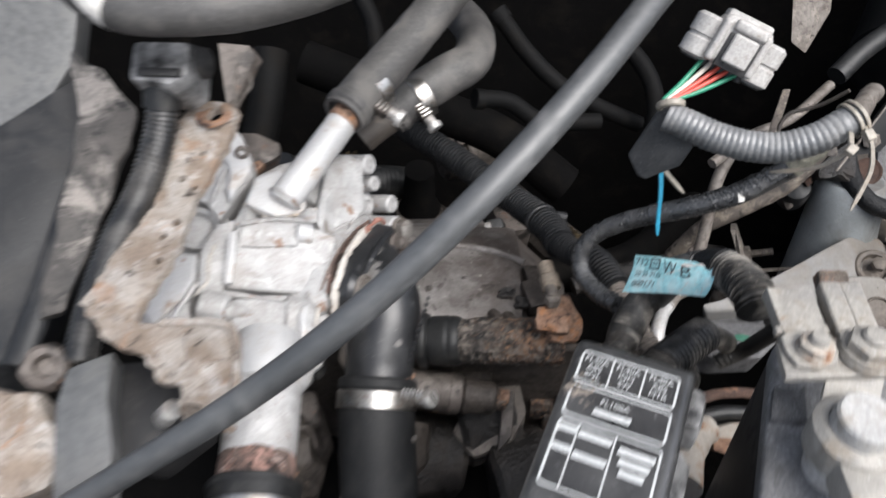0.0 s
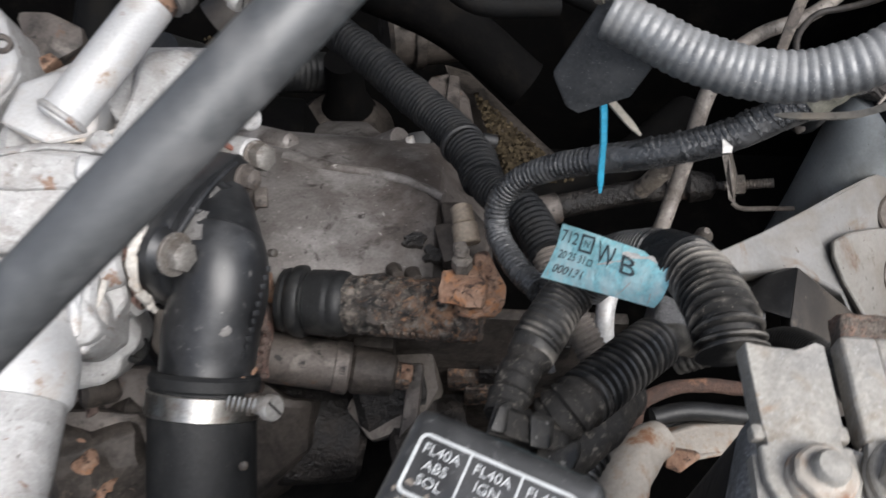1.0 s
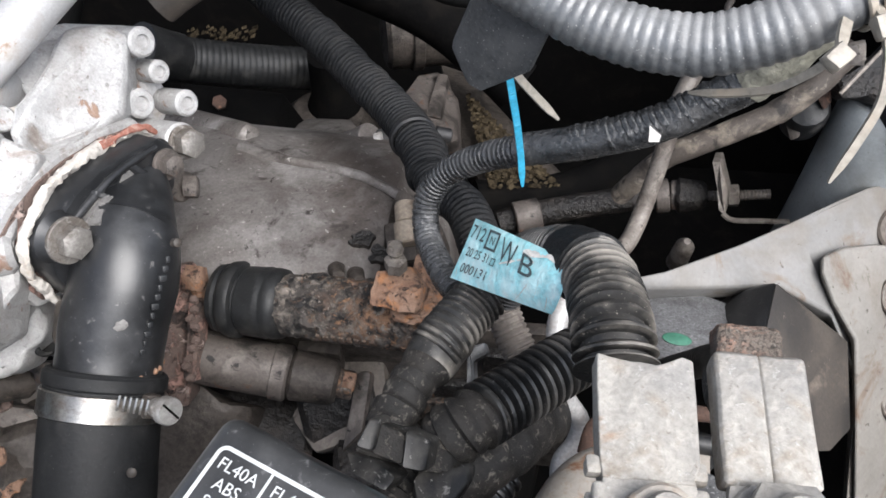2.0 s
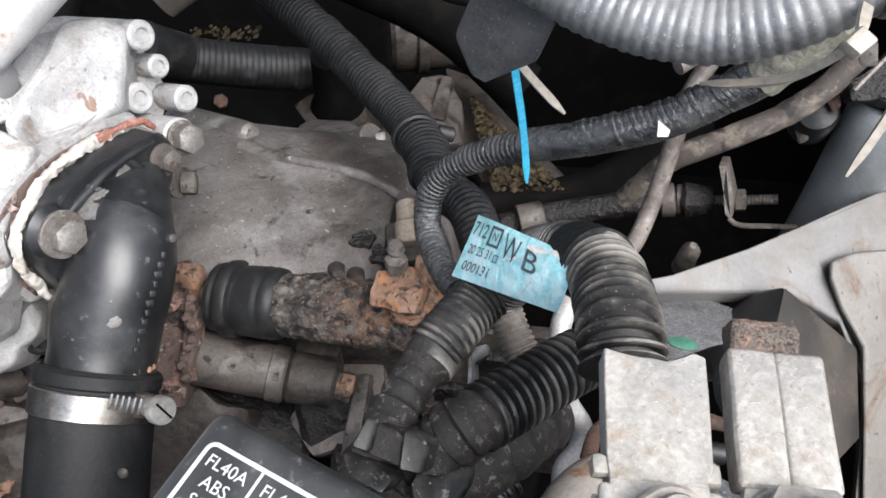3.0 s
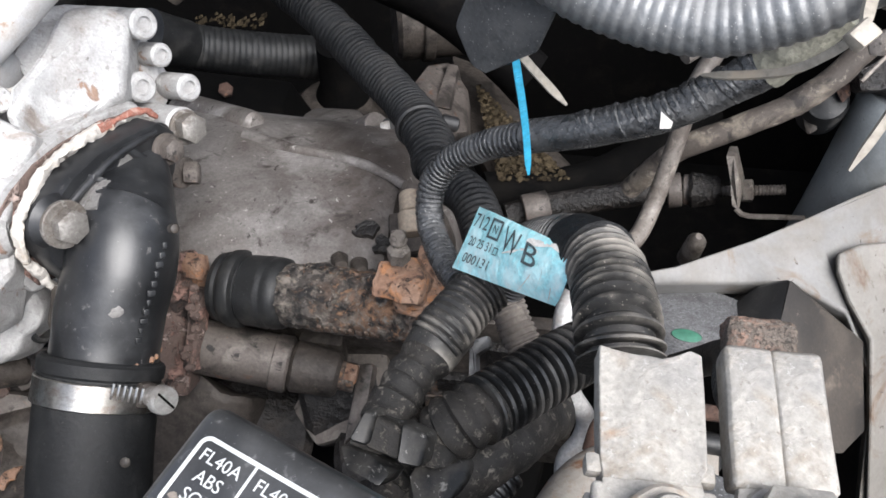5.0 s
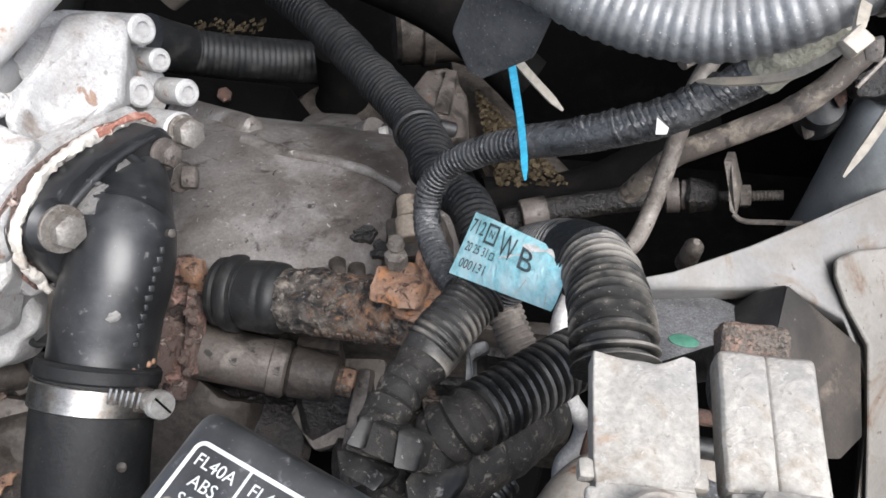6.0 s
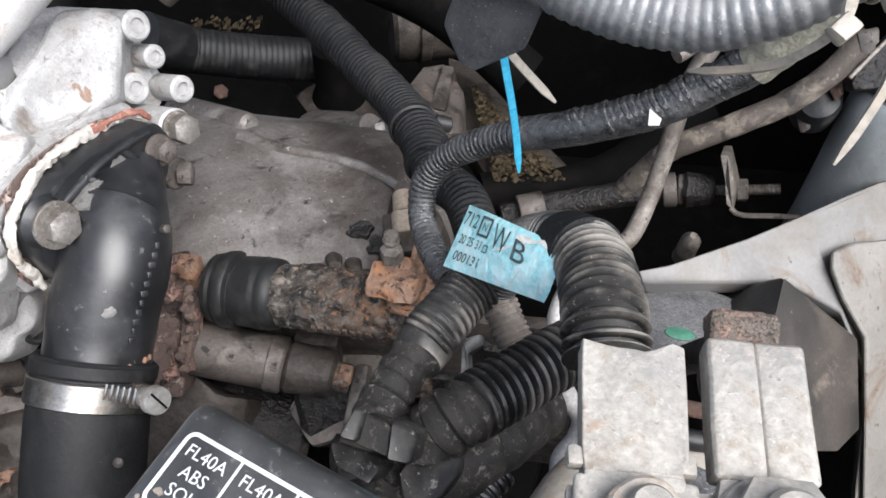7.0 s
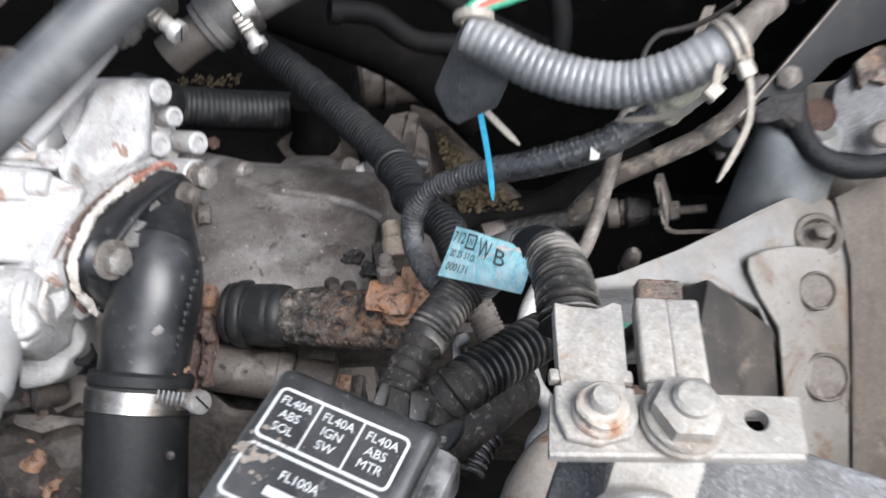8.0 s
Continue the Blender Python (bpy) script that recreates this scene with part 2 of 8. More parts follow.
LUG = layered("corroded_tinned_lug", (0.279, 0.265, 0.239), 0.55, (
    ((0.228, 0.219, 0.205), 40, 0.44, 0.62, 0.5, 0.1), ((0.344, 0.327, 0.296), 150, 0.48, 0.62, 0.7, 0.3), ((0.219, 0.186, 0.149), 90, 0.54, 0.68, 0.8, 0.2),
    ((0.391, 0.381, 0.358), 520, 0.60, 0.68, 0.7, 0.2), ((0.205, 0.181, 0.153), 800, 0.62, 0.70, 0.8, -0.2), ((0.233, 0.153, 0.0977), 70, 0.62, 0.74, 0.85, 0.2)), metal=0.15, bump=0.8, relief=0.0004, fine=1100, grain=0.09)
STRANDS = layered("corroded_copper_strands", (0.115, 0.092, 0.075), 0.9, (
    ((0.24, 0.14, 0.10), 100, 0.50, 0.62, 0.9, 0.2), ((0.22, 0.195, 0.165), 2200, 0.50, 0.64, 0.9, 0.4), ((0.05, 0.042, 0.035), 1900, 0.54, 0.64, 0.9, -0.6)), bump=1.0, relief=0.0005)
LEAD = surface("dull_lead", (0.40, 0.395, 0.385), 0.6, 0.15, dirt=(0.28, 0.255, 0.215), dirty=0.45, coarse=80, fine=700, bump=0.3, relief=0.0004)
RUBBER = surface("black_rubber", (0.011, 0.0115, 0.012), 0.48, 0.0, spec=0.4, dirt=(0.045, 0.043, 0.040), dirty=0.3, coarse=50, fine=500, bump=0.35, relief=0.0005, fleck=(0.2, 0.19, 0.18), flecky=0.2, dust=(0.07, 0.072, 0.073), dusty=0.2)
HOSE_BLACK = surface("matt_black_hose", (0.010, 0.0106, 0.0112), 0.62, 0.0, spec=0.35, dirt=(0.03, 0.0295, 0.029), dirty=0.3, coarse=40, fine=500, bump=0.4, relief=0.0005, fleck=(0.16, 0.155, 0.15), flecky=0.2)
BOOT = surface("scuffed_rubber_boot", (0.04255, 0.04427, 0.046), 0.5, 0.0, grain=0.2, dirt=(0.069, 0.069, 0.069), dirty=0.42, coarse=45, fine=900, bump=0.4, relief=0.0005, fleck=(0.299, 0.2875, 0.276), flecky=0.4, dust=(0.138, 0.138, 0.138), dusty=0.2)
SHROUD = surface("faded_black_shroud", (0.013, 0.0138, 0.0148), 0.5, 0.0, spec=0.4, dirt=(0.04, 0.039, 0.038), dirty=0.38, coarse=22, fine=400, bump=0.3, relief=0.0006, fleck=(0.2, 0.19, 0.18), flecky=0.3)
MUD_STRIP = layered("mud_splashed_black_plastic", (0.028, 0.0265, 0.025), 0.6, (
    ((0.09, 0.082, 0.075), 20, 0.42, 0.60, 0.8, 0.2), ((0.25, 0.228, 0.208), 34, 0.52, 0.62, 0.85, 0.4), ((0.02, 0.019, 0.018), 120, 0.57, 0.66, 0.6, -0.2)), bump=0.7, relief=0.0010)
RUBBER_GREY = surface("dusty_grey_hose", (0.06, 0.058, 0.056), 0.55, 0.0, dirt=(0.115, 0.108, 0.10), dirty=0.4, coarse=35, fine=600, bump=0.4, relief=0.0005, fleck=(0.3, 0.28, 0.27), flecky=0.25)
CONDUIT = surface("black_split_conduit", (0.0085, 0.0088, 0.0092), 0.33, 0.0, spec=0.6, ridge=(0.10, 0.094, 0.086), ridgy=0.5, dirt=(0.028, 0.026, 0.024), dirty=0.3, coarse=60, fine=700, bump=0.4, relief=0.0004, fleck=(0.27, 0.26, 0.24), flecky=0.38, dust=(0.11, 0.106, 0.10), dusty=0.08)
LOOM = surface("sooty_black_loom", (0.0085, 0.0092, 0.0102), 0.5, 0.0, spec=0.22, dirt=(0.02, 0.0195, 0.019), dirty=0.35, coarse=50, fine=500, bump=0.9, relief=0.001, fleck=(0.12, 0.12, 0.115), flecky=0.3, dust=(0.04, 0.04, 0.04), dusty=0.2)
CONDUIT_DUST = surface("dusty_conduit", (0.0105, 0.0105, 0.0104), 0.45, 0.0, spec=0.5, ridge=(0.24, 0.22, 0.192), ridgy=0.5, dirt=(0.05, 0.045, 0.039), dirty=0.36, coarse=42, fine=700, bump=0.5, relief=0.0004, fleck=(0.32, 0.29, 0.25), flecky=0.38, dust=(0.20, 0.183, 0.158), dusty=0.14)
# The film here also paints the conduit's lit upper half.
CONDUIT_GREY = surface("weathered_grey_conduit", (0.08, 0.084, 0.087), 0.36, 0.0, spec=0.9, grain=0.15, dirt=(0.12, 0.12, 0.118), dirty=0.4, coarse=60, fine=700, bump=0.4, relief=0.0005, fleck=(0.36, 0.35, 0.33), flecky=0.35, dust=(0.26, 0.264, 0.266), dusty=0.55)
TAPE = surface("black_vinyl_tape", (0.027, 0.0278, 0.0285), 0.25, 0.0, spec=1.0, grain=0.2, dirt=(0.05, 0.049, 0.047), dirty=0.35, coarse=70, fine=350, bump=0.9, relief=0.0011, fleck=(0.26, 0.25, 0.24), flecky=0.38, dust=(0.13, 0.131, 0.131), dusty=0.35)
OLIVE = surface("dull_olive_cloth", (0.17, 0.165, 0.13), 0.6, 0.0, dirt=(0.08, 0.076, 0.062), dirty=0.4, coarse=70, fine=700, bump=0.7, relief=0.0008, fleck=(0.3, 0.29, 0.25), flecky=0.3)
TAPE_DUST = layered("dusty_cloth_tape", (0.017, 0.016, 0.015), 0.62, (
    ((0.042, 0.037, 0.032), 55, 0.46, 0.62, 0.6, 0.1), ((0.13, 0.117, 0.10), 420, 0.56, 0.66, 0.55, 0.1), ((0.24, 0.215, 0.18), 1000, 0.64, 0.70, 0.6, 0.1)), spec=0.3, bump=0.9, relief=0.0010, fine=900)
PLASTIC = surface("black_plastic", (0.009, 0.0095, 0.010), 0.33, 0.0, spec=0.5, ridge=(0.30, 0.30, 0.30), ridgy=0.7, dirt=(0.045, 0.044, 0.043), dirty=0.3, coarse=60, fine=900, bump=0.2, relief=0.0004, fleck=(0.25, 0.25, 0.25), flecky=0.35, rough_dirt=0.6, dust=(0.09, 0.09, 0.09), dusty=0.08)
LID_BLACK = layered("scuffed_black_lid", (0.013, 0.0134, 0.0141), 0.27, (
    ((0.036, 0.0364, 0.037), 30, 0.38, 0.62, 0.5, 0.05), ((0.12, 0.12, 0.12), 320, 0.60, 0.70, 0.55, 0.1), ((0.24, 0.24, 0.237), 900, 0.65, 0.71, 0.6, 0.1)), spec=0.85, coat=0.6, bump=0.3, relief=0.0003, fine=900)
PLASTIC_CHIP = layered("chipped_black_enamel", (0.012, 0.0126, 0.0137), 0.36, (
    ((0.03, 0.031, 0.033), 34, 0.46, 0.62, 0.5, 0.1), ((0.10, 0.097, 0.093), 52, 0.70, 0.74, 0.75, -0.3), ((0.075, 0.0735, 0.071), 240, 0.62, 0.69, 0.7, -0.2),
    ((0.22, 0.21, 0.20), 640, 0.66, 0.71, 0.8, 0.2)), spec=0.65, bump=0.35, relief=0.0004, fine=500, grain=0.12)
BARE_CHIP = layered("bare_grey_casting", (0.19, 0.183, 0.175), 0.5, (
    ((0.09, 0.086, 0.08), 140, 0.48, 0.60, 0.6, 0.1), ((0.32, 0.31, 0.29), 420, 0.60, 0.68, 0.6, -0.1)), metal=0.25, spec=0.5, bump=0.5, relief=0.0004)
PLASTIC_MATT = surface("matt_black_plastic", (0.012, 0.012, 0.0125), 0.55, 0.0, dirt=(0.045, 0.042, 0.039), dirty=0.3, coarse=50, fine=700, bump=0.25, relief=0.0004, fleck=(0.22, 0.2, 0.18), flecky=0.15)
PLASTIC_SCUFF = layered("scuffed_clip_plastic", (0.012, 0.0123, 0.0127), 0.38, (
    ((0.05, 0.047, 0.043), 60, 0.48, 0.62, 0.6, 0.1), ((0.20, 0.195, 0.185), 170, 0.60, 0.66, 0.6, 0.2), ((0.28, 0.27, 0.255), 520, 0.62, 0.68, 0.6, 0.2)), spec=0.35, bump=0.4, relief=0.0004)
PLASTIC_BROWN = layered("mud_filmed_black_plastic", (0.026, 0.0235, 0.0215), 0.5, (
    ((0.055, 0.046, 0.038), 26, 0.42, 0.64, 0.65, 0.05), ((0.10, 0.082, 0.066), 60, 0.58, 0.68, 0.75, 0.1), ((0.22, 0.19, 0.155), 300, 0.66, 0.72, 0.8, 0.2)), bump=0.35, relief=0.0005)
DRUM = surface("semi_matt_black_paint", (0.007, 0.0075, 0.008), 0.5, 0.0, spec=0.2, dirt=(0.02, 0.018, 0.016), dirty=0.3, coarse=20, fine=300, bump=0.1, fleck=(0.12, 0.09, 0.07), flecky=0.15)
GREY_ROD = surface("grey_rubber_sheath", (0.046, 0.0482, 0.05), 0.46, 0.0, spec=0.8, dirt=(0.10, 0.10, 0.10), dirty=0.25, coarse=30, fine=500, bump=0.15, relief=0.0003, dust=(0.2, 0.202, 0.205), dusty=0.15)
GREY_PLUG = surface("grey_connector_plastic", (0.36, 0.35, 0.335), 0.5, 0.0, dirt=(0.20, 0.18, 0.155), dirty=0.25, coarse=90, fine=700, bump=0.2, relief=0.0003)
PAINT = layered("grey_body_paint", (0.176, 0.173, 0.167), 0.4, (
    ((0.119, 0.0997, 0.0786), 14, 0.36, 0.60, 0.6, 0.1, "X", 0.025, 0.075),
    ((0.133, 0.116, 0.0948), 16, 0.46, 0.66, 0.5, 0.05), ((0.133, 0.0913, 0.0597), 34, 0.58, 0.70, 0.7, 0.1), ((0.0562, 0.0421, 0.0316), 260, 0.65, 0.70, 0.8, 0.3)), metal=0.05, bump=0.25, relief=0.0005, fine=500, grain=0.04, coat=0.1)
PAINT_PAD = layered("mud_washed_body_paint", (0.171, 0.163, 0.149), 0.45, (
    ((0.114, 0.0942, 0.0743), 14, 0.34, 0.62, 0.6, 0.1, "X", -0.030, 0.022), ((0.107, 0.07, 0.0457), 30, 0.56, 0.68, 0.7, 0.1), ((0.05, 0.0386, 0.03), 45, 0.60, 0.68, 0.8, 0.2),
    ((0.0428, 0.0328, 0.0257), 260, 0.63, 0.69, 0.8, 0.3)), bump=0.3, relief=0.0006, fine=500, grain=0.05)
PAINT_MUD = surface("muddy_body_paint", (0.095, 0.08, 0.066), 0.65, 0.0, dirt=(0.055, 0.044, 0.036), dirty=0.42, coarse=25, fine=420, bump=0.4, relief=0.0008, spots=(0.17, 0.155, 0.138), spotty=0.42, spot_scale=24, fleck=(0.07, 0.05, 0.04), flecky=0.25)
PAINT_BLUE = layered("blue_grey_body_paint", (0.25, 0.268, 0.272), 0.36, (
    ((0.15, 0.145, 0.135), 22, 0.46, 0.66, 0.55, 0.05), ((0.36, 0.365, 0.36), 40, 0.60, 0.72, 0.6, 0.1), ((0.06, 0.05, 0.04), 240, 0.66, 0.70, 0.8, 0.2)), metal=0.1, bump=0.25, relief=0.0005, grain=0.04, coat=0.1)
GRIT_PALE = surface("pale_gritty_dust", (0.20, 0.202, 0.206), 0.7, 0.0, grain=0.25, dirt=(0.11, 0.108, 0.105), dirty=0.44, coarse=50, fine=900, bump=0.9, relief=0.0008, fleck=(0.42, 0.42, 0.42), flecky=0.5)
GRIT = surface("gritty_grey_crust", (0.115, 0.115, 0.118), 0.7, 0.0, grain=0.25, dirt=(0.055, 0.054, 0.054), dirty=0.44, coarse=60, fine=900, bump=0.9, relief=0.001, fleck=(0.34, 0.34, 0.34), flecky=0.5)
# Blacker than the near rubber; the deep hoses' shade is put into it.
SHADE_HOSE = surface("shade_black_rubber", (0.0036, 0.0037, 0.0038), 0.7, 0.0, spec=0.12, dirt=(0.008, 0.007, 0.006), dirty=0.35, coarse=40, fine=400, bump=0.4, relief=0.0006)
# Near-black: the shade deep in the bay is put into this colour.
DARK = surface("shade_black_metal", (0.0032, 0.0031, 0.0031), 0.85, 0.0, spec=0.06, dirt=(0.008, 0.007, 0.006), dirty=0.3, coarse=24, fine=400, bump=0.4, relief=0.0008)
OILY = surface("wet_black_oil_film", (0.013, 0.0115, 0.0105), 0.4, 0.0, spec=0.5, dirt=(0.04, 0.033, 0.028), dirty=0.38, coarse=40, fine=350, bump=0.9, relief=0.0022, spots=(0.006, 0.006, 0.006), spotty=0.3, spot_scale=70)
DARK_BROWN = surface("oily_brown_black", (0.062, 0.053, 0.046), 0.5, 0.1, spec=0.3, dirt=(0.010, 0.009, 0.008), dirty=0.45, coarse=30, fine=400, bump=0.6, relief=0.001, spots=(0.13, 0.10, 0.08), spotty=0.3, spot_scale=60)
PIPE = layered("tarnished_steel_pipe", (0.16, 0.142, 0.125), 0.5, (
    ((0.075, 0.062, 0.052), 70, 0.44, 0.64, 0.75, 0.3), ((0.27, 0.24, 0.205), 120, 0.54, 0.68, 0.8, 0.3), ((0.035, 0.03, 0.026), 260, 0.58, 0.66, 0.7, 0.2)), metal=0.1, bump=0.5, relief=0.0005)
PIPE_MUD = layered("mud_streaked_pipe", (0.075, 0.062, 0.052), 0.7, (
    ((0.20, 0.17, 0.135), 60, 0.50, 0.64, 0.85, 0.4), ((0.30, 0.265, 0.22), 150, 0.58, 0.68, 0.85, 0.4), ((0.025, 0.021, 0.018), 90, 0.54, 0.64, 0.7, -0.2)), bump=0.6, relief=0.0006)
DUST_BROWN = layered("dust_caked_brown_metal", (0.15, 0.13, 0.113), 0.75, (
    ((0.085, 0.072, 0.062), 34, 0.45, 0.62, 0.7, -0.1), ((0.23, 0.205, 0.178), 60, 0.53, 0.66, 0.85, 0.2), ((0.035, 0.03, 0.026), 110, 0.57, 0.66, 0.6, 0.1)), bump=0.6, relief=0.0008)
PIPE_PALE = surface("pale_painted_pipe", (0.42, 0.415, 0.405), 0.45, 0.2, dirt=(0.35, 0.30, 0.27), dirty=0.25, coarse=60, fine=600, bump=0.2, relief=0.0003)
NYLON = surface("natural_nylon", (0.26, 0.236, 0.198), 0.45, 0.0, dirt=(0.33, 0.28, 0.22), dirty=0.25, coarse=90, fine=600, bump=0.1, relief=0.0003)
BLUE_TIE = surface("blue_nylon", (0.05, 0.36, 0.55), 0.4, 0.0, dirt=(0.09, 0.28, 0.38), dirty=0.2, coarse=150, fine=700, bump=0.1, relief=0.0002)
LABEL = surface("faded_turquoise_label", (0.33, 0.66, 0.70), 0.3, 0.0, dirt=(0.62, 0.76, 0.76), dirty=0.46, coarse=75, fine=500, bump=0.5, relief=0.0008,
                spots=(0.50, 0.53, 0.50), spotty=0.14, spot_scale=120, fleck=(0.80, 0.82, 0.80), flecky=0.2)
INK = surface("black_ink", (0.045, 0.06, 0.065), 0.6, bump=0.0, grain=0.1, dirt=(0.11, 0.18, 0.19), dirty=0.3, coarse=400)
WHITE_INK = surface("white_print", (0.45, 0.47, 0.47), 0.6, bump=0.0, grain=0.04, dirt=(0.36, 0.36, 0.35), dirty=0.25, coarse=300)
GREY_SMUDGE = surface("dried_mud", (0.20, 0.175, 0.15), 0.9, dirt=(0.13, 0.11, 0.095), dirty=0.4, coarse=130, bump=0.6)
SEALANT = layered("cream_sealant", (0.439, 0.413, 0.376), 0.7, (
    ((0.365, 0.3, 0.234), 70, 0.52, 0.62, 0.8, -0.2), ((0.263, 0.124, 0.0804), 90, 0.64, 0.70, 0.85, 0.2), ((0.117, 0.0877, 0.0731), 200, 0.62, 0.67, 0.9, -0.5)), bump=0.8, relief=0.0008)
BEIGE_CAP = surface("aged_beige_cap", (0.24, 0.20, 0.155), 0.6, dirt=(0.17, 0.13, 0.10), dirty=0.4, coarse=120, fine=600, bump=0.4)
WIRE_GREEN = surface("green_wire", (0.03, 0.22, 0.13), 0.4, bump=0.0)
WIRE_RED = surface("red_wire", (0.45, 0.07, 0.05), 0.4, bump=0.0)
WIRE_PALE = surface("pale_wire", (0.55, 0.50, 0.44), 0.4, bump=0.0)
WHITE_TAPE = surface("white_paper_tape", (0.62, 0.60, 0.56), 0.6, dirt=(0.4, 0.36, 0.3), dirty=0.2, bump=0.2)
LEAF = surface("dry_leaf", (0.085, 0.066, 0.040), 0.85, spec=0.1, dirt=(0.02, 0.015, 0.010), dirty=0.45, coarse=150, bump=0.4, vary=0.85)
RED_CRUST = surface("red_brown_sealant", (0.30, 0.12, 0.085), 0.75, dirt=(0.42, 0.30, 0.25), dirty=0.4, coarse=200, fine=700, bump=0.8, relief=0.0008)
GREEN = surface("green_paint_daub", (0.035, 0.12, 0.08), 0.5, bump=0.1)
ASPHALT = surface("damp_asphalt", (0.05, 0.05, 0.05), 0.85, dirt=(0.035, 0.034, 0.033), dirty=0.4, coarse=3, fine=180, bump=0.6, relief=0.003)
OUTSIDE = surface("pale_dusty_panel", (0.085, 0.087, 0.088), 0.5, dirt=(0.14, 0.138, 0.132), dirty=0.4, coarse=12, fine=200, bump=0.1)


# ---- building tools ----
def V(p):
    return Vector(p)


def world_of(ob):
    m = ob.matrix_basis.copy()
    if ob.parent:
        m = world_of(ob.parent) @ ob.matrix_parent_inverse @ m
    return m


def thing(name, at, label, category, kind="", group=""):
    ob = new(name)
    ob.location = at
    ob.empty_display_size = 0.01
    return tagged(ob, label, category, group, kind)


def link(name, bm, material, parent=None, label="", smooth=38):
    """One mesh object from a bmesh in world coordinates, its origin in its own middle."""
    bmesh.ops.recalc_face_normals(bm, faces=bm.faces[:])
    lo = Vector([min(v.co[i] for v in bm.verts) for i in range(3)])
    hi = Vector([max(v.co[i] for v in bm.verts) for i in range(3)])
    mid = (lo + hi) / 2
    bmesh.ops.translate(bm, verts=bm.verts[:], vec=-mid)
    me = bpy.data.meshes.new(name)
    bm.to_mesh(me)
    bm.free()
    for p in me.polygons:
        p.use_smooth = True
    me.set_sharp_from_angle(angle=radians(smooth))
    me.materials.append(material)
    ob = new(name, me)
    ob.location = mid
    if parent:
        ob.parent = parent
        ob.matrix_parent_inverse = world_of(parent).inverted()
    return tagged(ob, label)


def part(name, bm, material, parent, label=""):
    return link(name, bm, material, parent, label)


def solo(name, bm, material, label, category, kind="", group=""):
    return tagged(link(name, bm, material), label, category, group, kind)


def join(*bms):
    out = bmesh.new()
    for b in bms:
        me = bpy.data.meshes.new("tmp")
        b.to_mesh(me)
        b.free()
        out.from_mesh(me)
        bpy.data.meshes.remove(me)
    return out


def frame_of(z_dir, hint=(0, 0, 1)):
    """Three axes, the third along z_dir, the first square to the hint."""
    z = V(z_dir).normalized()
    h = V(hint)
    if abs(z.dot(h.normalized())) > 0.98:
        h = Vector((0, 1, 0)) if abs(z.y) < 0.9 else Vector((1, 0, 0))
    x = h.cross(z).normalized()
    return x, z.cross(x), z


def at_axes(o, x, y, z):
    m = Matrix((x, y, z)).transposed().to_4x4()
    m.translation = o
    return m


def spline(points, step):
    """Evenly spaced points on a smooth line through a few control points."""
    pts = [V(p) for p in points]
    if len(pts) == 2:
        n = max(2, int((pts[1] - pts[0]).length / step) + 1)
        return [pts[0].lerp(pts[1], i / (n - 1)) for i in range(n)]
    ext = [pts[0] * 2 - pts[1]] + pts + [pts[-1] * 2 - pts[-2]]
    fine = []
    for i in range(1, len(ext) - 2):
        a, b, c, d = ext[i - 1:i + 3]
        for k in range(24):
            u = k / 24
            fine.append(0.5 * (2 * b + (c - a) * u + (2 * a - 5 * b + 4 * c - d) * u * u + (3 * b - a - 3 * c + d) * u ** 3))
    fine.append(pts[-1])
    run = [0.0]
    for p, q in zip(fine, fine[1:]):
        run.append(run[-1] + (q - p).length)
    n = max(3, int(run[-1] / step) + 1)
    out, j = [], 0
    for i in range(n):
        s = run[-1] * i / (n - 1)
        while j < len(fine) - 2 and run[j + 1] < s:
            j += 1
        span = run[j + 1] - run[j] or 1e-9
        out.append(fine[j].lerp(fine[j + 1], (s - run[j]) / span))
    return out


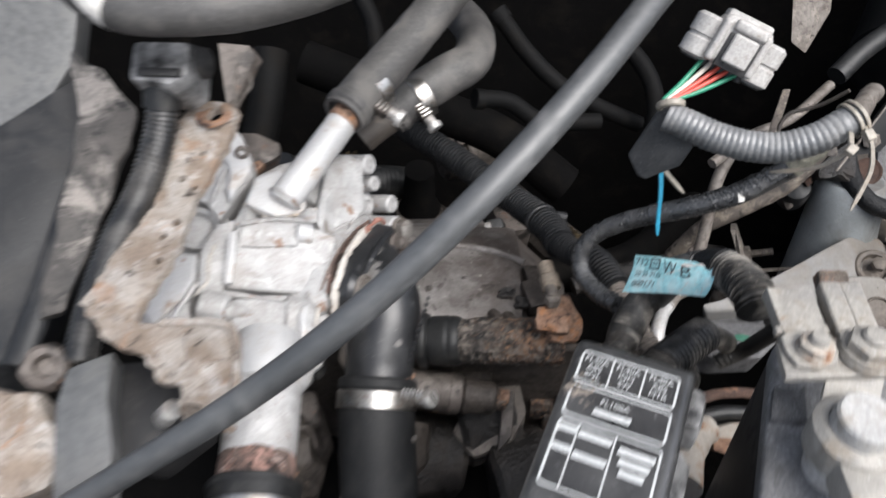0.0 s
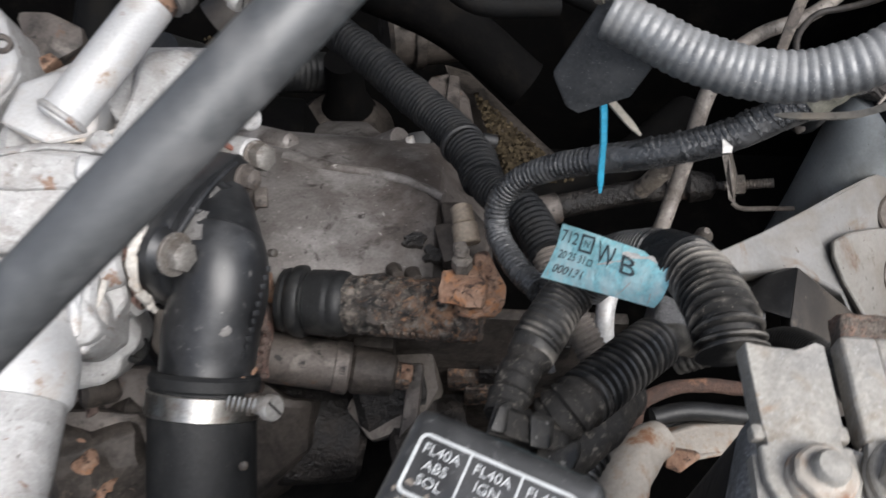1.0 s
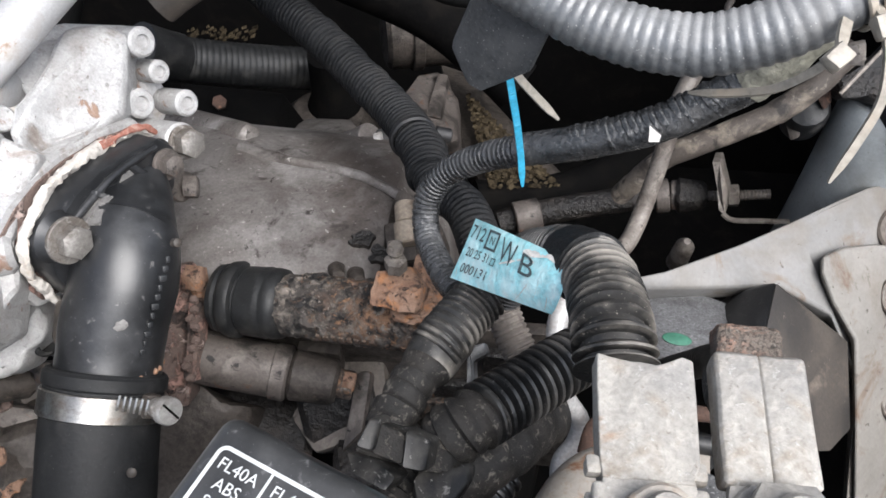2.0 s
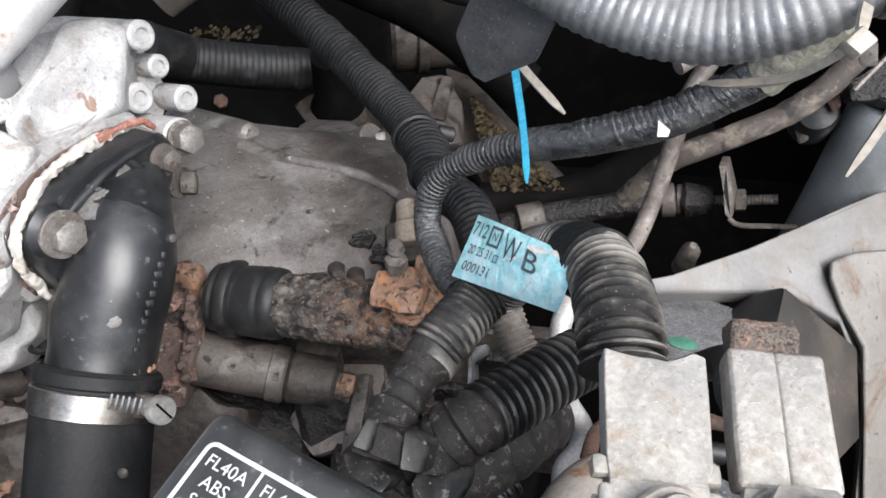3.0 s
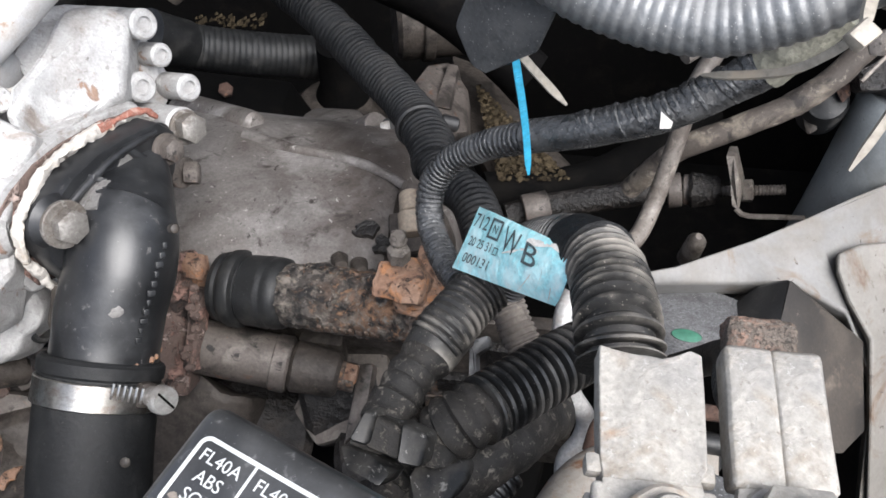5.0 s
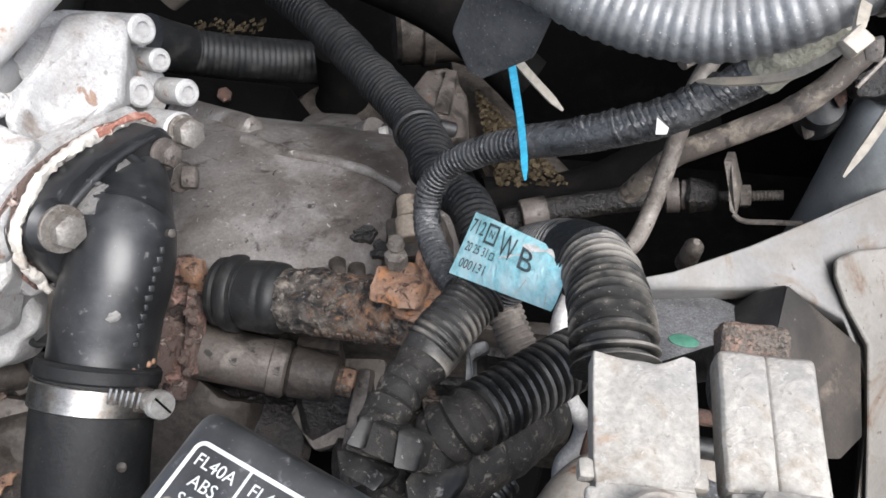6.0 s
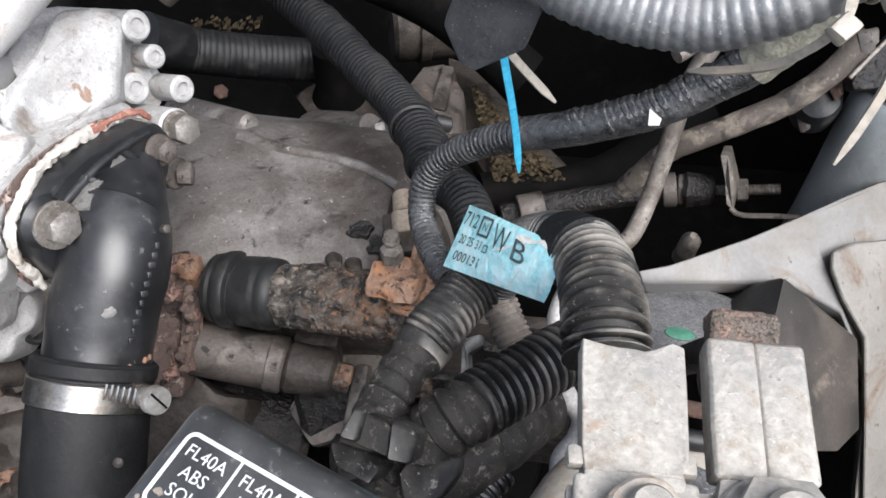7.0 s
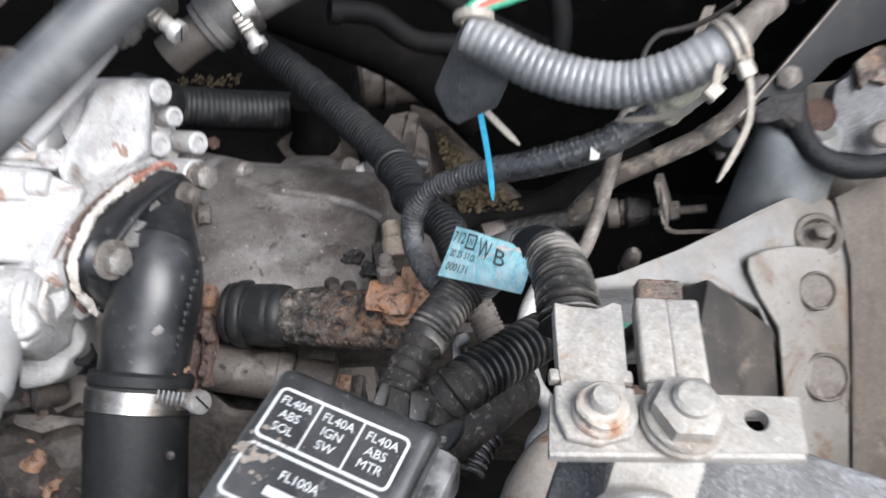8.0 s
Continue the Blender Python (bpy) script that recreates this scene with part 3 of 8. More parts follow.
def tube(points, r, seg=18, step=0.004, rings=0.0, depth=0.0, r_end=None, wobble=0.0, bore=0.0, caps=True, flat=1.0, seed=0, radii=None, crest=0.55):
    """A tube along a smooth line. rings, depth: the pitch and depth of corrugation; bore: how deep its open end is hollow."""
    if rings:
        step = rings / 6
    line = spline(points, step)
    bm = bmesh.new()
    t0 = (line[1] - line[0]).normalized()
    x, y, _ = frame_of(t0)
    loops, run = [], 0.0
    for i, p in enumerate(line):
        t = (line[min(i + 1, len(line) - 1)] - line[max(i - 1, 0)]).normalized()
        x = (x - t * x.dot(t)).normalized()
        y = t.cross(x)
        if i:
            run += (p - line[i - 1]).length
        rad = r if r_end is None else r + (r_end - r) * i / (len(line) - 1)
        if radii:
            f = i / (len(line) - 1) * (len(radii) - 1)
            j = min(int(f), len(radii) - 2)
            rad = radii[j] + (radii[j + 1] - radii[j]) * (f - j)
        if rings:
            ph = (run / rings) % 1.0
            rad -= depth * (0.0 if 0.12 < ph < crest else 1.0 if crest + 0.1 < ph < 1.0 else 0.5)
        loop = []
        for k in range(seg):
            a = 2 * math.pi * k / seg
            rr = rad
            if wobble:
                rr += wobble * (noise.noise((p + Vector((math.cos(a), math.sin(a), seed)) * 0.006) * 140) + 0.5 * noise.noise(p * 420))
            loop.append(bm.verts.new(p + x * (rr * math.cos(a)) + y * (rr * math.sin(a) * flat)))
        loops.append(loop)
    for la, lb in zip(loops, loops[1:]):
        for k in range(seg):
            bm.faces.new((la[k], la[(k + 1) % seg], lb[(k + 1) % seg], lb[k]))
    if caps:
        for loop, inward in ((loops[0], 1), (loops[-1], -1)):
            c = sum((v.co for v in loop), Vector()) / seg
            if bore:
                d = (line[1] - line[0]).normalized() if inward == 1 else (line[-1] - line[-2]).normalized()
                inner = [bm.verts.new(c + (v.co - c) * 0.84) for v in loop]
                deep = [bm.verts.new(v.co + d * bore * inward) for v in inner]
                for k in range(seg):
                    bm.faces.new((loop[k], loop[(k + 1) % seg], inner[(k + 1) % seg], inner[k]))
                    bm.faces.new((inner[k], inner[(k + 1) % seg], deep[(k + 1) % seg], deep[k]))
                bm.faces.new(deep)
            else:
                bm.faces.new(loop)
    return bm


def lathe(profile, at, axis, seg=24, hint=(0, 0, 1), sides=None):
    """A turned shape: profile rows of (distance along the axis, radius)."""
    x, y, z = frame_of(axis, hint)
    n = sides or seg
    bm = bmesh.new()
    loops = []
    for h, r in profile:
        loops.append([bm.verts.new(V(at) + z * h + x * (max(r, 1e-5) * math.cos(2 * math.pi * k / n)) + y * (max(r, 1e-5) * math.sin(2 * math.pi * k / n))) for k in range(n)])
    for la, lb in zip(loops, loops[1:]):
        for k in range(n):
            bm.faces.new((la[k], la[(k + 1) % n], lb[(k + 1) % n], lb[k]))
    bm.faces.new(loops[0])
    bm.faces.new(loops[-1])
    return bm


def rod(a, b, r, r2=None, edge=0.0006, seg=22):
    d = (V(b) - V(a)).length
    r2 = r if r2 is None else r2
    e = min(edge, r * 0.45, d * 0.3)
    return lathe([(0, r - e), (e, r), (d - e, r2), (d, r2 - e)], a, V(b) - V(a), seg)


def hexagon(at, axis, across, height, edge=0.0007, hint=(0, 0, 1)):
    r = across / math.sqrt(3)
    return lathe([(0, r), (height - edge, r), (height, r - edge * 1.6)], at, axis, hint=hint, sides=6)


def softened(bm, edge, seg=2, angle=25):
    if edge > 0:
        es = [e for e in bm.edges if len(e.link_faces) == 2 and e.calc_face_angle(0) > radians(angle)]
        bmesh.ops.bevel(bm, geom=es, offset=edge, segments=seg, profile=0.6, affect="EDGES", clamp_overlap=True)
    bmesh.ops.triangulate(bm, faces=[f for f in bm.faces if len(f.verts) > 4], ngon_method="EAR_CLIP")
    return bm


def slab(outline, depth_vec, edge=0.0012, seg=2):
    """A flat or bent plate: an outline of a few corners, thickened along a vector, with rounded edges."""
    bm = bmesh.new()
    top = [bm.verts.new(p) for p in outline]
    low = [bm.verts.new(V(p) + V(depth_vec)) for p in outline]
    n = len(top)
    bm.faces.new(top)
    bm.faces.new(low[::-1])
    for k in range(n):
        bm.faces.new((top[k], low[k], low[(k + 1) % n], top[(k + 1) % n]))
    bmesh.ops.recalc_face_normals(bm, faces=bm.faces[:])
    return softened(bm, edge, seg)


def box(m, sx, sy, sz, edge=0.001, seg=2):
    """A box with rounded edges: its base middle at the origin of m."""
    bm = bmesh.new()
    bmesh.ops.create_cube(bm, size=1.0)
    for v in bm.verts:
        v.co = Vector((v.co.x * sx, v.co.y * sy, (v.co.z + 0.5) * sz))
    softened(bm, edge, seg)
    bmesh.ops.transform(bm, matrix=m, verts=bm.verts[:])
    return bm


def ring(at, axis, r_in, r_out, height, edge=0.0005, seg=28):
    x, y, z = frame_of(axis)
    prof = [(r_in, 0), (r_out - edge, 0), (r_out, edge), (r_out, height - edge), (r_out - edge, height), (r_in, height)]
    bm = bmesh.new()
    loops = [[bm.verts.new(V(at) + z * h + x * (r * math.cos(2 * math.pi * k / seg)) + y * (r * math.sin(2 * math.pi * k / seg))) for k in range(seg)] for r, h in prof]
    for i in range(len(prof)):
        la, lb = loops[i], loops[(i + 1) % len(prof)]
        for k in range(seg):
            bm.faces.new((la[k], la[(k + 1) % seg], lb[(k + 1) % seg], lb[k]))
    return bm


def rough_up(bm, amount, size, cuts=0):
    """Uneven casting or corrosion: moves the points by smooth noise."""
    if cuts:
        bmesh.ops.subdivide_edges(bm, edges=bm.edges[:], cuts=cuts, use_grid_fill=True)
    for v in bm.verts:
        v.co += noise.noise_vector(v.co / size) * amount
    return bm


def words(text, size, m, rise=0.00015, align="CENTER"):
    """Flat raised lettering in the built-in font, as a bmesh."""
    cu = bpy.data.curves.new("lettering", "FONT")
    cu.body, cu.size, cu.extrude, cu.align_x, cu.align_y, cu.resolution_u = text, size, rise, align, "CENTER", 3
    ob = bpy.data.objects.new("lettering", cu)
    scene.collection.objects.link(ob)
    dg = bpy.context.evaluated_depsgraph_get()
    me = bpy.data.meshes.new_from_object(ob.evaluated_get(dg))
    bm = bmesh.new()
    bm.from_mesh(me)
    bpy.data.objects.remove(ob)
    bpy.data.curves.remove(cu)
    bpy.data.meshes.remove(me)
    bmesh.ops.transform(bm, matrix=m, verts=bm.verts[:])
    return bm


def bolt(parent, at, axis, across, head, shank_out=0.0, shank_r=0.0, washer=0.0, material=None, name="bolt", label=""):
    """A hex head or nut with its washer and the end of its thread."""
    ax = V(axis).normalized()
    o = V(at)
    nut = part(name, join(hexagon(o + ax * washer * 0.12, ax, across, head), lathe([(0, washer or across * 0.6), (0.0012, washer or across * 0.6), (0.0016, (washer or across * 0.6) * 0.96)], o, ax)),
               material or STEEL, parent, label)
    if shank_out:
        part("thread", lathe([(0, shank_r), (head + shank_out - 0.0008, shank_r), (head + shank_out, shank_r * 0.8)], o, ax), material or STEEL, nut)
    return nut


UP = Vector((0, 0, 1))

# ---- the setting: ground and the walls of the engine bay ----
def sheet(name, m, sx, sy, thick, material, label, category, n=1):
    bm = box(m, sx, sy, thick, 0.0)
    return solo(name, bm, material, label, category, "structure")


sheet("ground", pose(0, 0, -0.1), 400, 400, 0.1, ASPHALT, "dark damp asphalt under the car", "ground")
# Enclosing panels; their near-black colour carries the bay's shade.
sheet("wall_firewall", pose(0, 0.98, 0.15), 1.5, 0.02, 0.95, DARK, "bulkhead behind the engine, coloured black for its shade", "wall")
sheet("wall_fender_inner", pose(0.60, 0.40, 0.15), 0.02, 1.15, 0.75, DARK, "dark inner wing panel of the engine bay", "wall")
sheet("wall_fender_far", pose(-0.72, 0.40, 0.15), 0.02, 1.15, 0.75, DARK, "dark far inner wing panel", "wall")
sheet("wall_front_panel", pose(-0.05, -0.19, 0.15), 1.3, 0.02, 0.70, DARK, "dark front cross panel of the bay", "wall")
# Added tray: stands in for the dark depth below the engine.
sheet("undertray", pose(0, 0.4, 0.16), 1.3, 1.15, 0.01, DARK, "added near-black tray closing the dark depth under the engine", "tray")

# Unseen bonnet, added to block the sky behind the bay.
bonnet = sheet("bonnet", Matrix.Translation((0, 0.98, 1.12)) @ pose(0, 0, 0, -62, 0, 0) @ pose(0, -0.45, 0), 1.4, 0.9, 0.012, OUTSIDE, "unseen raised bonnet, added to shade the back of the bay", "bonnet")

# ---- body side: apron, strut tower, booster ----
apron = thing("inner_apron", (0.3078, 0.3448, 0.7056), "grey painted inner wing apron with rust stains and stamped pads", "body panel", "structure")
part("shelf_panel", rough_up(slab([(0.1648, 0.3307, 0.7738), (0.1802, 0.3385, 0.7701), (0.2171, 0.3629, 0.7619), (0.2454, 0.3819, 0.759), (0.2681, 0.3979, 0.7564), (0.2873, 0.4099, 0.7547), (0.3029, 0.4175, 0.7522), (0.3183, 0.4179, 0.7465), (0.3307, 0.4118, 0.7356), (0.3366, 0.3917, 0.7163), (0.3409, 0.3542, 0.6803), (0.3462, 0.2817, 0.6132), (0.2798, 0.2598, 0.6639), (0.2809, 0.3254, 0.7108), (0.2639, 0.345, 0.7342), (0.2355, 0.3472, 0.7506), (0.1682, 0.3289, 0.7682)], (0.004, 0.004, -0.014), 0.006, 3), 0.0010, 0.05), PAINT, apron)
part("raised_pad", rough_up(slab([(0.2567, 0.3652, 0.7537), (0.2681, 0.3732, 0.7518), (0.2848, 0.3786, 0.75), (0.3046, 0.3818, 0.745), (0.318, 0.3803, 0.7378), (0.3249, 0.3672, 0.7203), (0.3317, 0.3255, 0.6756), (0.3361, 0.2768, 0.6253), (0.286, 0.2601, 0.6638), (0.279, 0.3092, 0.708), (0.2749, 0.3354, 0.7297), (0.2634, 0.3469, 0.7423), (0.2568, 0.3573, 0.7511)], (0.002, 0.003, -0.008), 0.0038, 3), 0.0006, 0.03), PAINT_PAD, apron, "stamped pad with a raised rim")
for c, r in (((0.3019, 0.3608, 0.7306), 0.0112), ((0.3078, 0.3225, 0.7004), 0.0138)):
    part("stamped_disc", rough_up(lathe([(-0.004, r), (0.0004, r), (0.0012, r * 0.95), (0.0010, r * 0.88), (-0.0006, r * 0.82), (-0.0004, r * 0.4), (-0.0003, 0.0)], c, (0.0836, -0.5647, 0.9458)), 0.0003, 0.008), PAINT_MUD, apron)
seat = part("bolt_seat", lathe([(-0.004, 0.0135), (0.0008, 0.0135), (0.0016, 0.0122), (0.0010, 0.0098), (-0.003, 0.0085), (-0.003, 0)], (0.3053, 0.3914, 0.7437), (-0.1, -0.35, 0.9)), PAINT_MUD, apron)
part("bolt", hexagon((0.3066, 0.3912, 0.746), (-0.1, -0.35, 0.9), 0.0092, 0.005), PAINT_MUD, seat)
part("side_wall", rough_up(slab([(0.32, 0.4167, 0.7479), (0.3369, 0.4275, 0.748), (0.4175, 0.4739, 0.7396), (0.4634, 0.3064, 0.5618), (0.3686, 0.2811, 0.5985), (0.3425, 0.2793, 0.6193), (0.3359, 0.3508, 0.6856), (0.3326, 0.389, 0.7195)], (0.01, 0, -0.01), 0.003), 0.0012, 0.03), PAINT_MUD, apron)
tower = thing("strut_tower", (0.3149, 0.4347, 0.7396), "blue-grey painted suspension strut tower, dusty", "strut tower", "structure")
part("tower_pillar", rough_up(lathe([(-0.07, 0.036), (-0.03, 0.0315), (-0.012, 0.0295), (0.0, 0.028), (0.03, 0.0255), (0.052, 0.0235), (0.056, 0.020)], (0.2964, 0.4346, 0.7277), (-0.03, 0.16, 1), 48), 0.0008, 0.03), PAINT_BLUE, tower)
part("tower_back", rough_up(slab([(0.3212, 0.5239, 0.7473), (0.3851, 0.5199, 0.7661), (0.3966, 0.4501, 0.7215), (0.3386, 0.4414, 0.7179), (0.3227, 0.4517, 0.7143)], (0.01, 0.02, -0.03), 0.004), 0.002, 0.02, 2), PAINT_MUD, tower)
part("top_plate", rough_up(slab([(0.3154, 0.4635, 0.7953), (0.333, 0.4772, 0.8016), (0.3638, 0.4857, 0.804), (0.3648, 0.4323, 0.7631), (0.3332, 0.4323, 0.7689), (0.314, 0.4317, 0.7721), (0.3111, 0.445, 0.7832)], (0.0, 0.01, -0.012), 0.002), 0.0010, 0.012, 2), GRIT, tower, "grey stamped top plate")
part("rusty_hole", rough_up(lathe([(0.0, 0.0098), (0.0008, 0.0098), (0.0004, 0.0082), (-0.005, 0.0075), (-0.006, 0)], (0.3014, 0.4417, 0.7901), (-0.3, -0.7, 0.7), 26), 0.0004, 0.004), RUST_DARK, tower, "rusty round recess")
part("rust_scab", rough_up(slab([(0.3241, 0.4701, 0.8067), (0.3346, 0.4787, 0.8104), (0.3445, 0.4822, 0.8101), (0.3435, 0.4626, 0.7968), (0.3325, 0.4629, 0.8003), (0.3269, 0.456, 0.7976)], (0.0, 0.003, -0.004), 0.001), 0.0012, 0.006, 2), RUST_CYL, tower, "red rust scab")
part("cap", lathe([(0.0, 0.008), (0.004, 0.008), (0.006, 0.006), (0.0065, 0)], (0.3381, 0.4346, 0.7834), (-0.2, -0.6, 0.75), 22), PIPE, tower, "dirty plastic cap")
part("seal_hose", tube([(0.2885, 0.4581, 0.799), (0.2876, 0.4382, 0.7906), (0.2918, 0.4254, 0.7851), (0.3008, 0.417, 0.7803), (0.3185, 0.4137, 0.7766), (0.3396, 0.419, 0.7744), (0.3655, 0.4277, 0.7722)], 0.0068, 16, 0.004, wobble=0.0006), LOOM, tower, "black rubber hose round the tower")
part("dark_web", rough_up(slab([(0.2602, 0.4361, 0.7983), (0.2788, 0.4484, 0.8072), (0.2912, 0.4548, 0.8104), (0.29, 0.4399, 0.7996), (0.2882, 0.4274, 0.7908), (0.2836, 0.4279, 0.7928), (0.2755, 0.4309, 0.7957), (0.2645, 0.4288, 0.7947)], (0.0, 0.01, -0.012), 0.003), 0.002, 0.008, 2), OILY, tower, "dark slab over the pillar's upper end")
side = thing("side_bracket", (0.2597, 0.4400, 0.7850), "rust-brown stamped bracket beside the strut tower", "bracket", "structure")
part("upright", rough_up(slab([(0.2552, 0.4478, 0.7926), (0.2607, 0.4458, 0.7927), (0.2635, 0.4371, 0.7841), (0.2604, 0.4354, 0.7807), (0.2563, 0.4411, 0.7852)], (0.002, 0.006, -0.003), 0.0010), 0.0006, 0.006, 1), RUST_DARK, side)
part("web", rough_up(slab([(0.2453, 0.4448, 0.7719), (0.2519, 0.445, 0.7748), (0.2552, 0.4326, 0.764), (0.2498, 0.4318, 0.7611)], (0.002, 0.012, -0.006), 0.002), 0.001, 0.008, 1), DARK_BROWN, side)
part("bump_stop", rough_up(lathe([(-0.02, 0.011), (0.0, 0.011), (0.004, 0.009), (0.006, 0.004), (0.006, 0)], (0.2560, 0.4420, 0.7740), (-0.2, -0.5, 0.8), 24), 0.0006, 0.006), RUBBER, side, "dark rubber stop")
part("hook", rough_up(slab([(0.2389, 0.4003, 0.8464), (0.2457, 0.3994, 0.8496), (0.2473, 0.3931, 0.8427), (0.2411, 0.3952, 0.8414)], (0.002, 0.006, -0.003), 0.001), 0.0004, 0.006, 1), PIPE, side, "dull grey hook plate")
part("stay", rough_up(slab([(0.2205, 0.4280, 0.8690), (0.2150, 0.4260, 0.8700), (0.2090, 0.4140, 0.8530), (0.2060, 0.4060, 0.8420), (0.2110, 0.4060, 0.8420), (0.2140, 0.4130, 0.8520)], (0.001, 0.003, -0.002), 0.0006), 0.0005, 0.006, 1), PIPE_MUD, side, "mud-brown flat stay")
booster = thing("brake_booster", (0.43, 0.63, 0.8334), "glossy black brake servo drum", "brake servo")
part("drum", lathe([(-0.10, 0.045), (-0.095, 0.055), (-0.02, 0.062), (-0.012, 0.066), (0.0, 0.066), (0.006, 0.060), (0.05, 0.058), (0.06, 0.045)], (0.43, 0.63, 0.8334), (0.35, 0.5, 0.25), 40), DRUM, booster)
part("rim_band", ring((0.43, 0.63, 0.8334), (0.35, 0.5, 0.25), 0.0655, 0.0685, 0.008, 0.002, 48), DRUM, booster)
part("hose_stub", tube([V((0.3776, 0.5779, 0.841)), V((0.3278, 0.5486, 0.8287)), V((0.2991, 0.5263, 0.8153))], 0.008, 16), RUBBER, booster)
wing_edge = thing("wing_rail", (0.2678, 0.4199, 0.8466), "dark painted wing rail with a bare metal edge and a bolt", "body rail", "structure")
part("rail", rough_up(slab([(0.2089, 0.3214, 0.8991), (0.2229, 0.3353, 0.9095), (0.2387, 0.3511, 0.9215), (0.25, 0.3618, 0.9294), (0.3403, 0.385, 0.9171), (0.3488, 0.3732, 0.8941), (0.263, 0.3516, 0.9049), (0.2413, 0.3396, 0.9042), (0.2273, 0.3266, 0.8983)], (0.002, 0.006, -0.002), 0.0008), 0.0003, 0.01), DRUM, wing_edge)
part("bare_edge", tube([(0.2027, 0.3152, 0.895), (0.2187, 0.3309, 0.9069), (0.2389, 0.351, 0.922)], 0.0006, 8), PIPE, wing_edge)
part("bolt", rough_up(join(hexagon((0.2217, 0.3286, 0.9041), (-0.0162, -0.0263, 0.0183), 0.0075, 0.005), rod((0.2225, 0.3302, 0.9029), (0.2209, 0.3276, 0.9046), 0.0040)), 0.0002, 0.004), PIPE, wing_edge)
cowl = thing("cowl_bracket", (0.2265, 0.4434, 0.899), "dull grey steel bracket beside the connector", "bracket")
part("plate", slab([(0.2093, 0.4462, 0.9309), (0.2375, 0.4565, 0.9255), (0.2367, 0.4462, 0.9125), (0.2213, 0.4274, 0.8948), (0.2098, 0.4257, 0.9036)], (0.003, 0.006, -0.003), 0.001), PIPE, cowl)

# ---- gearbox and bell housing ----
gearbox = thing("gearbox", (0.0, 0.36, 0.50), "oil-stained dull aluminium gearbox and bell housing", "gearbox")
bell = lathe([(-0.16, 0.124), (-0.155, 0.134), (-0.05, 0.1355), (0.045, 0.132), (0.052, 0.130), (0.056, 0.122), (0.075, 0.105), (0.082, 0.09), (0.084, 0.0)], (0.0, 0.36, 0.632), (1, 0, 0), 72)
for v in bell.verts:
    v.co.y = max(v.co.y, 0.322 + 0.02 * max(0.0, 0.70 - v.co.z))
part("bell_housing", rough_up(bell, 0.0012, 0.05), ALU_BELL, gearbox)
part("front_skirt", rough_up(box(pose(0.02, 0.3185, 0.585), 0.26, 0.007, 0.160, 0.002), 0.0006, 0.02), DARK_BROWN, gearbox, "oily brown front face of the housing")
rb = random.Random(8)
for k in range(14):
    w_, h_ = rb.uniform(0.014, 0.03), rb.uniform(0.012, 0.03)
    part("cast_block", rough_up(box(pose(-0.07 + 0.19 * ((k * 0.37) % 1.0), 0.3135, 0.62 + 0.10 * rb.random()), w_, 0.006 + 0.004 * rb.random(), h_, 0.002), 0.0012, 0.01), rb.choice((DARK_BROWN, RUST_CYL, OILY)), gearbox)
part("mating_ridge", rough_up(rod((-0.0968, 0.4537, 0.725), (-0.0415, 0.426, 0.7451), 0.0120, 0.0100, 0.003, 26), 0.0008, 0.01), ALU_DULL, gearbox)
part("casting_seam", tube([(-0.0352, 0.4083, 0.7566), (-0.0073, 0.3978, 0.7602), (0.0173, 0.3941, 0.7612), (0.0392, 0.3859, 0.7629), (0.0549, 0.3765, 0.764)], 0.0030, 12, wobble=0.0008, radii=[0.0042, 0.0036, 0.0030, 0.0026, 0.0022]), ALU_DULL, gearbox)
part("flange_boss", rough_up(rod((-0.0499, 0.4281, 0.7463), (-0.0338, 0.4203, 0.7528), 0.0080, 0.0070, 0.002), 0.0009, 0.006), ALU_DULL, gearbox)
part("lug", rough_up(slab([(0.0301, 0.5341, 0.6895), (0.0352, 0.5635, 0.6789), (0.0493, 0.5796, 0.6701), (0.0646, 0.5548, 0.6689), (0.0729, 0.4969, 0.6819), (0.0497, 0.4694, 0.7023), (0.0383, 0.4867, 0.7038)], (0.0, 0.03, -0.06), 0.005), 0.002, 0.02), ALU_BROWN, gearbox)
part("lug_rib", slab([(0.0491, 0.5666, 0.6794), (0.0573, 0.5664, 0.6782), (0.0588, 0.5072, 0.6911), (0.0476, 0.5073, 0.6926)], (0.0, 0.02, -0.03), 0.003), ALU_BROWN, gearbox)
part("neck", lathe([(-0.05, 0.05), (0, 0.042), (0.012, 0.030), (0.015, 0.028)], (-0.0374, 0.5565, 0.6275), (0.05, 0.0, 1), 30), DARK_BROWN, gearbox)
part("neck_cone", lathe([(0.0, 0.024), (0.02, 0.016), (0.06, 0.014)], (-0.0333, 0.5677, 0.6351), (0.05, -0.1, 1), 24), DARK, gearbox)
part("shoulder", rough_up(slab([(-0.0647, 0.4934, 0.6724), (-0.047, 0.5399, 0.654), (-0.0104, 0.5318, 0.662), (0.0254, 0.4662, 0.7031), (0.0164, 0.4276, 0.7136), (-0.0159, 0.4453, 0.7058)], (0, 0.03, -0.08), 0.008), 0.002, 0.03), ALU_DULL, gearbox)
part("rear_flange", rough_up(slab([(0.0519, 0.3713, 0.7675), (0.0679, 0.3731, 0.7674), (0.0798, 0.3534, 0.7678), (0.0804, 0.3371, 0.764), (0.064, 0.3355, 0.7637), (0.058, 0.3496, 0.7656)], (0.0, 0.02, -0.04), 0.004), 0.0012, 0.02), DARK_BROWN, gearbox)
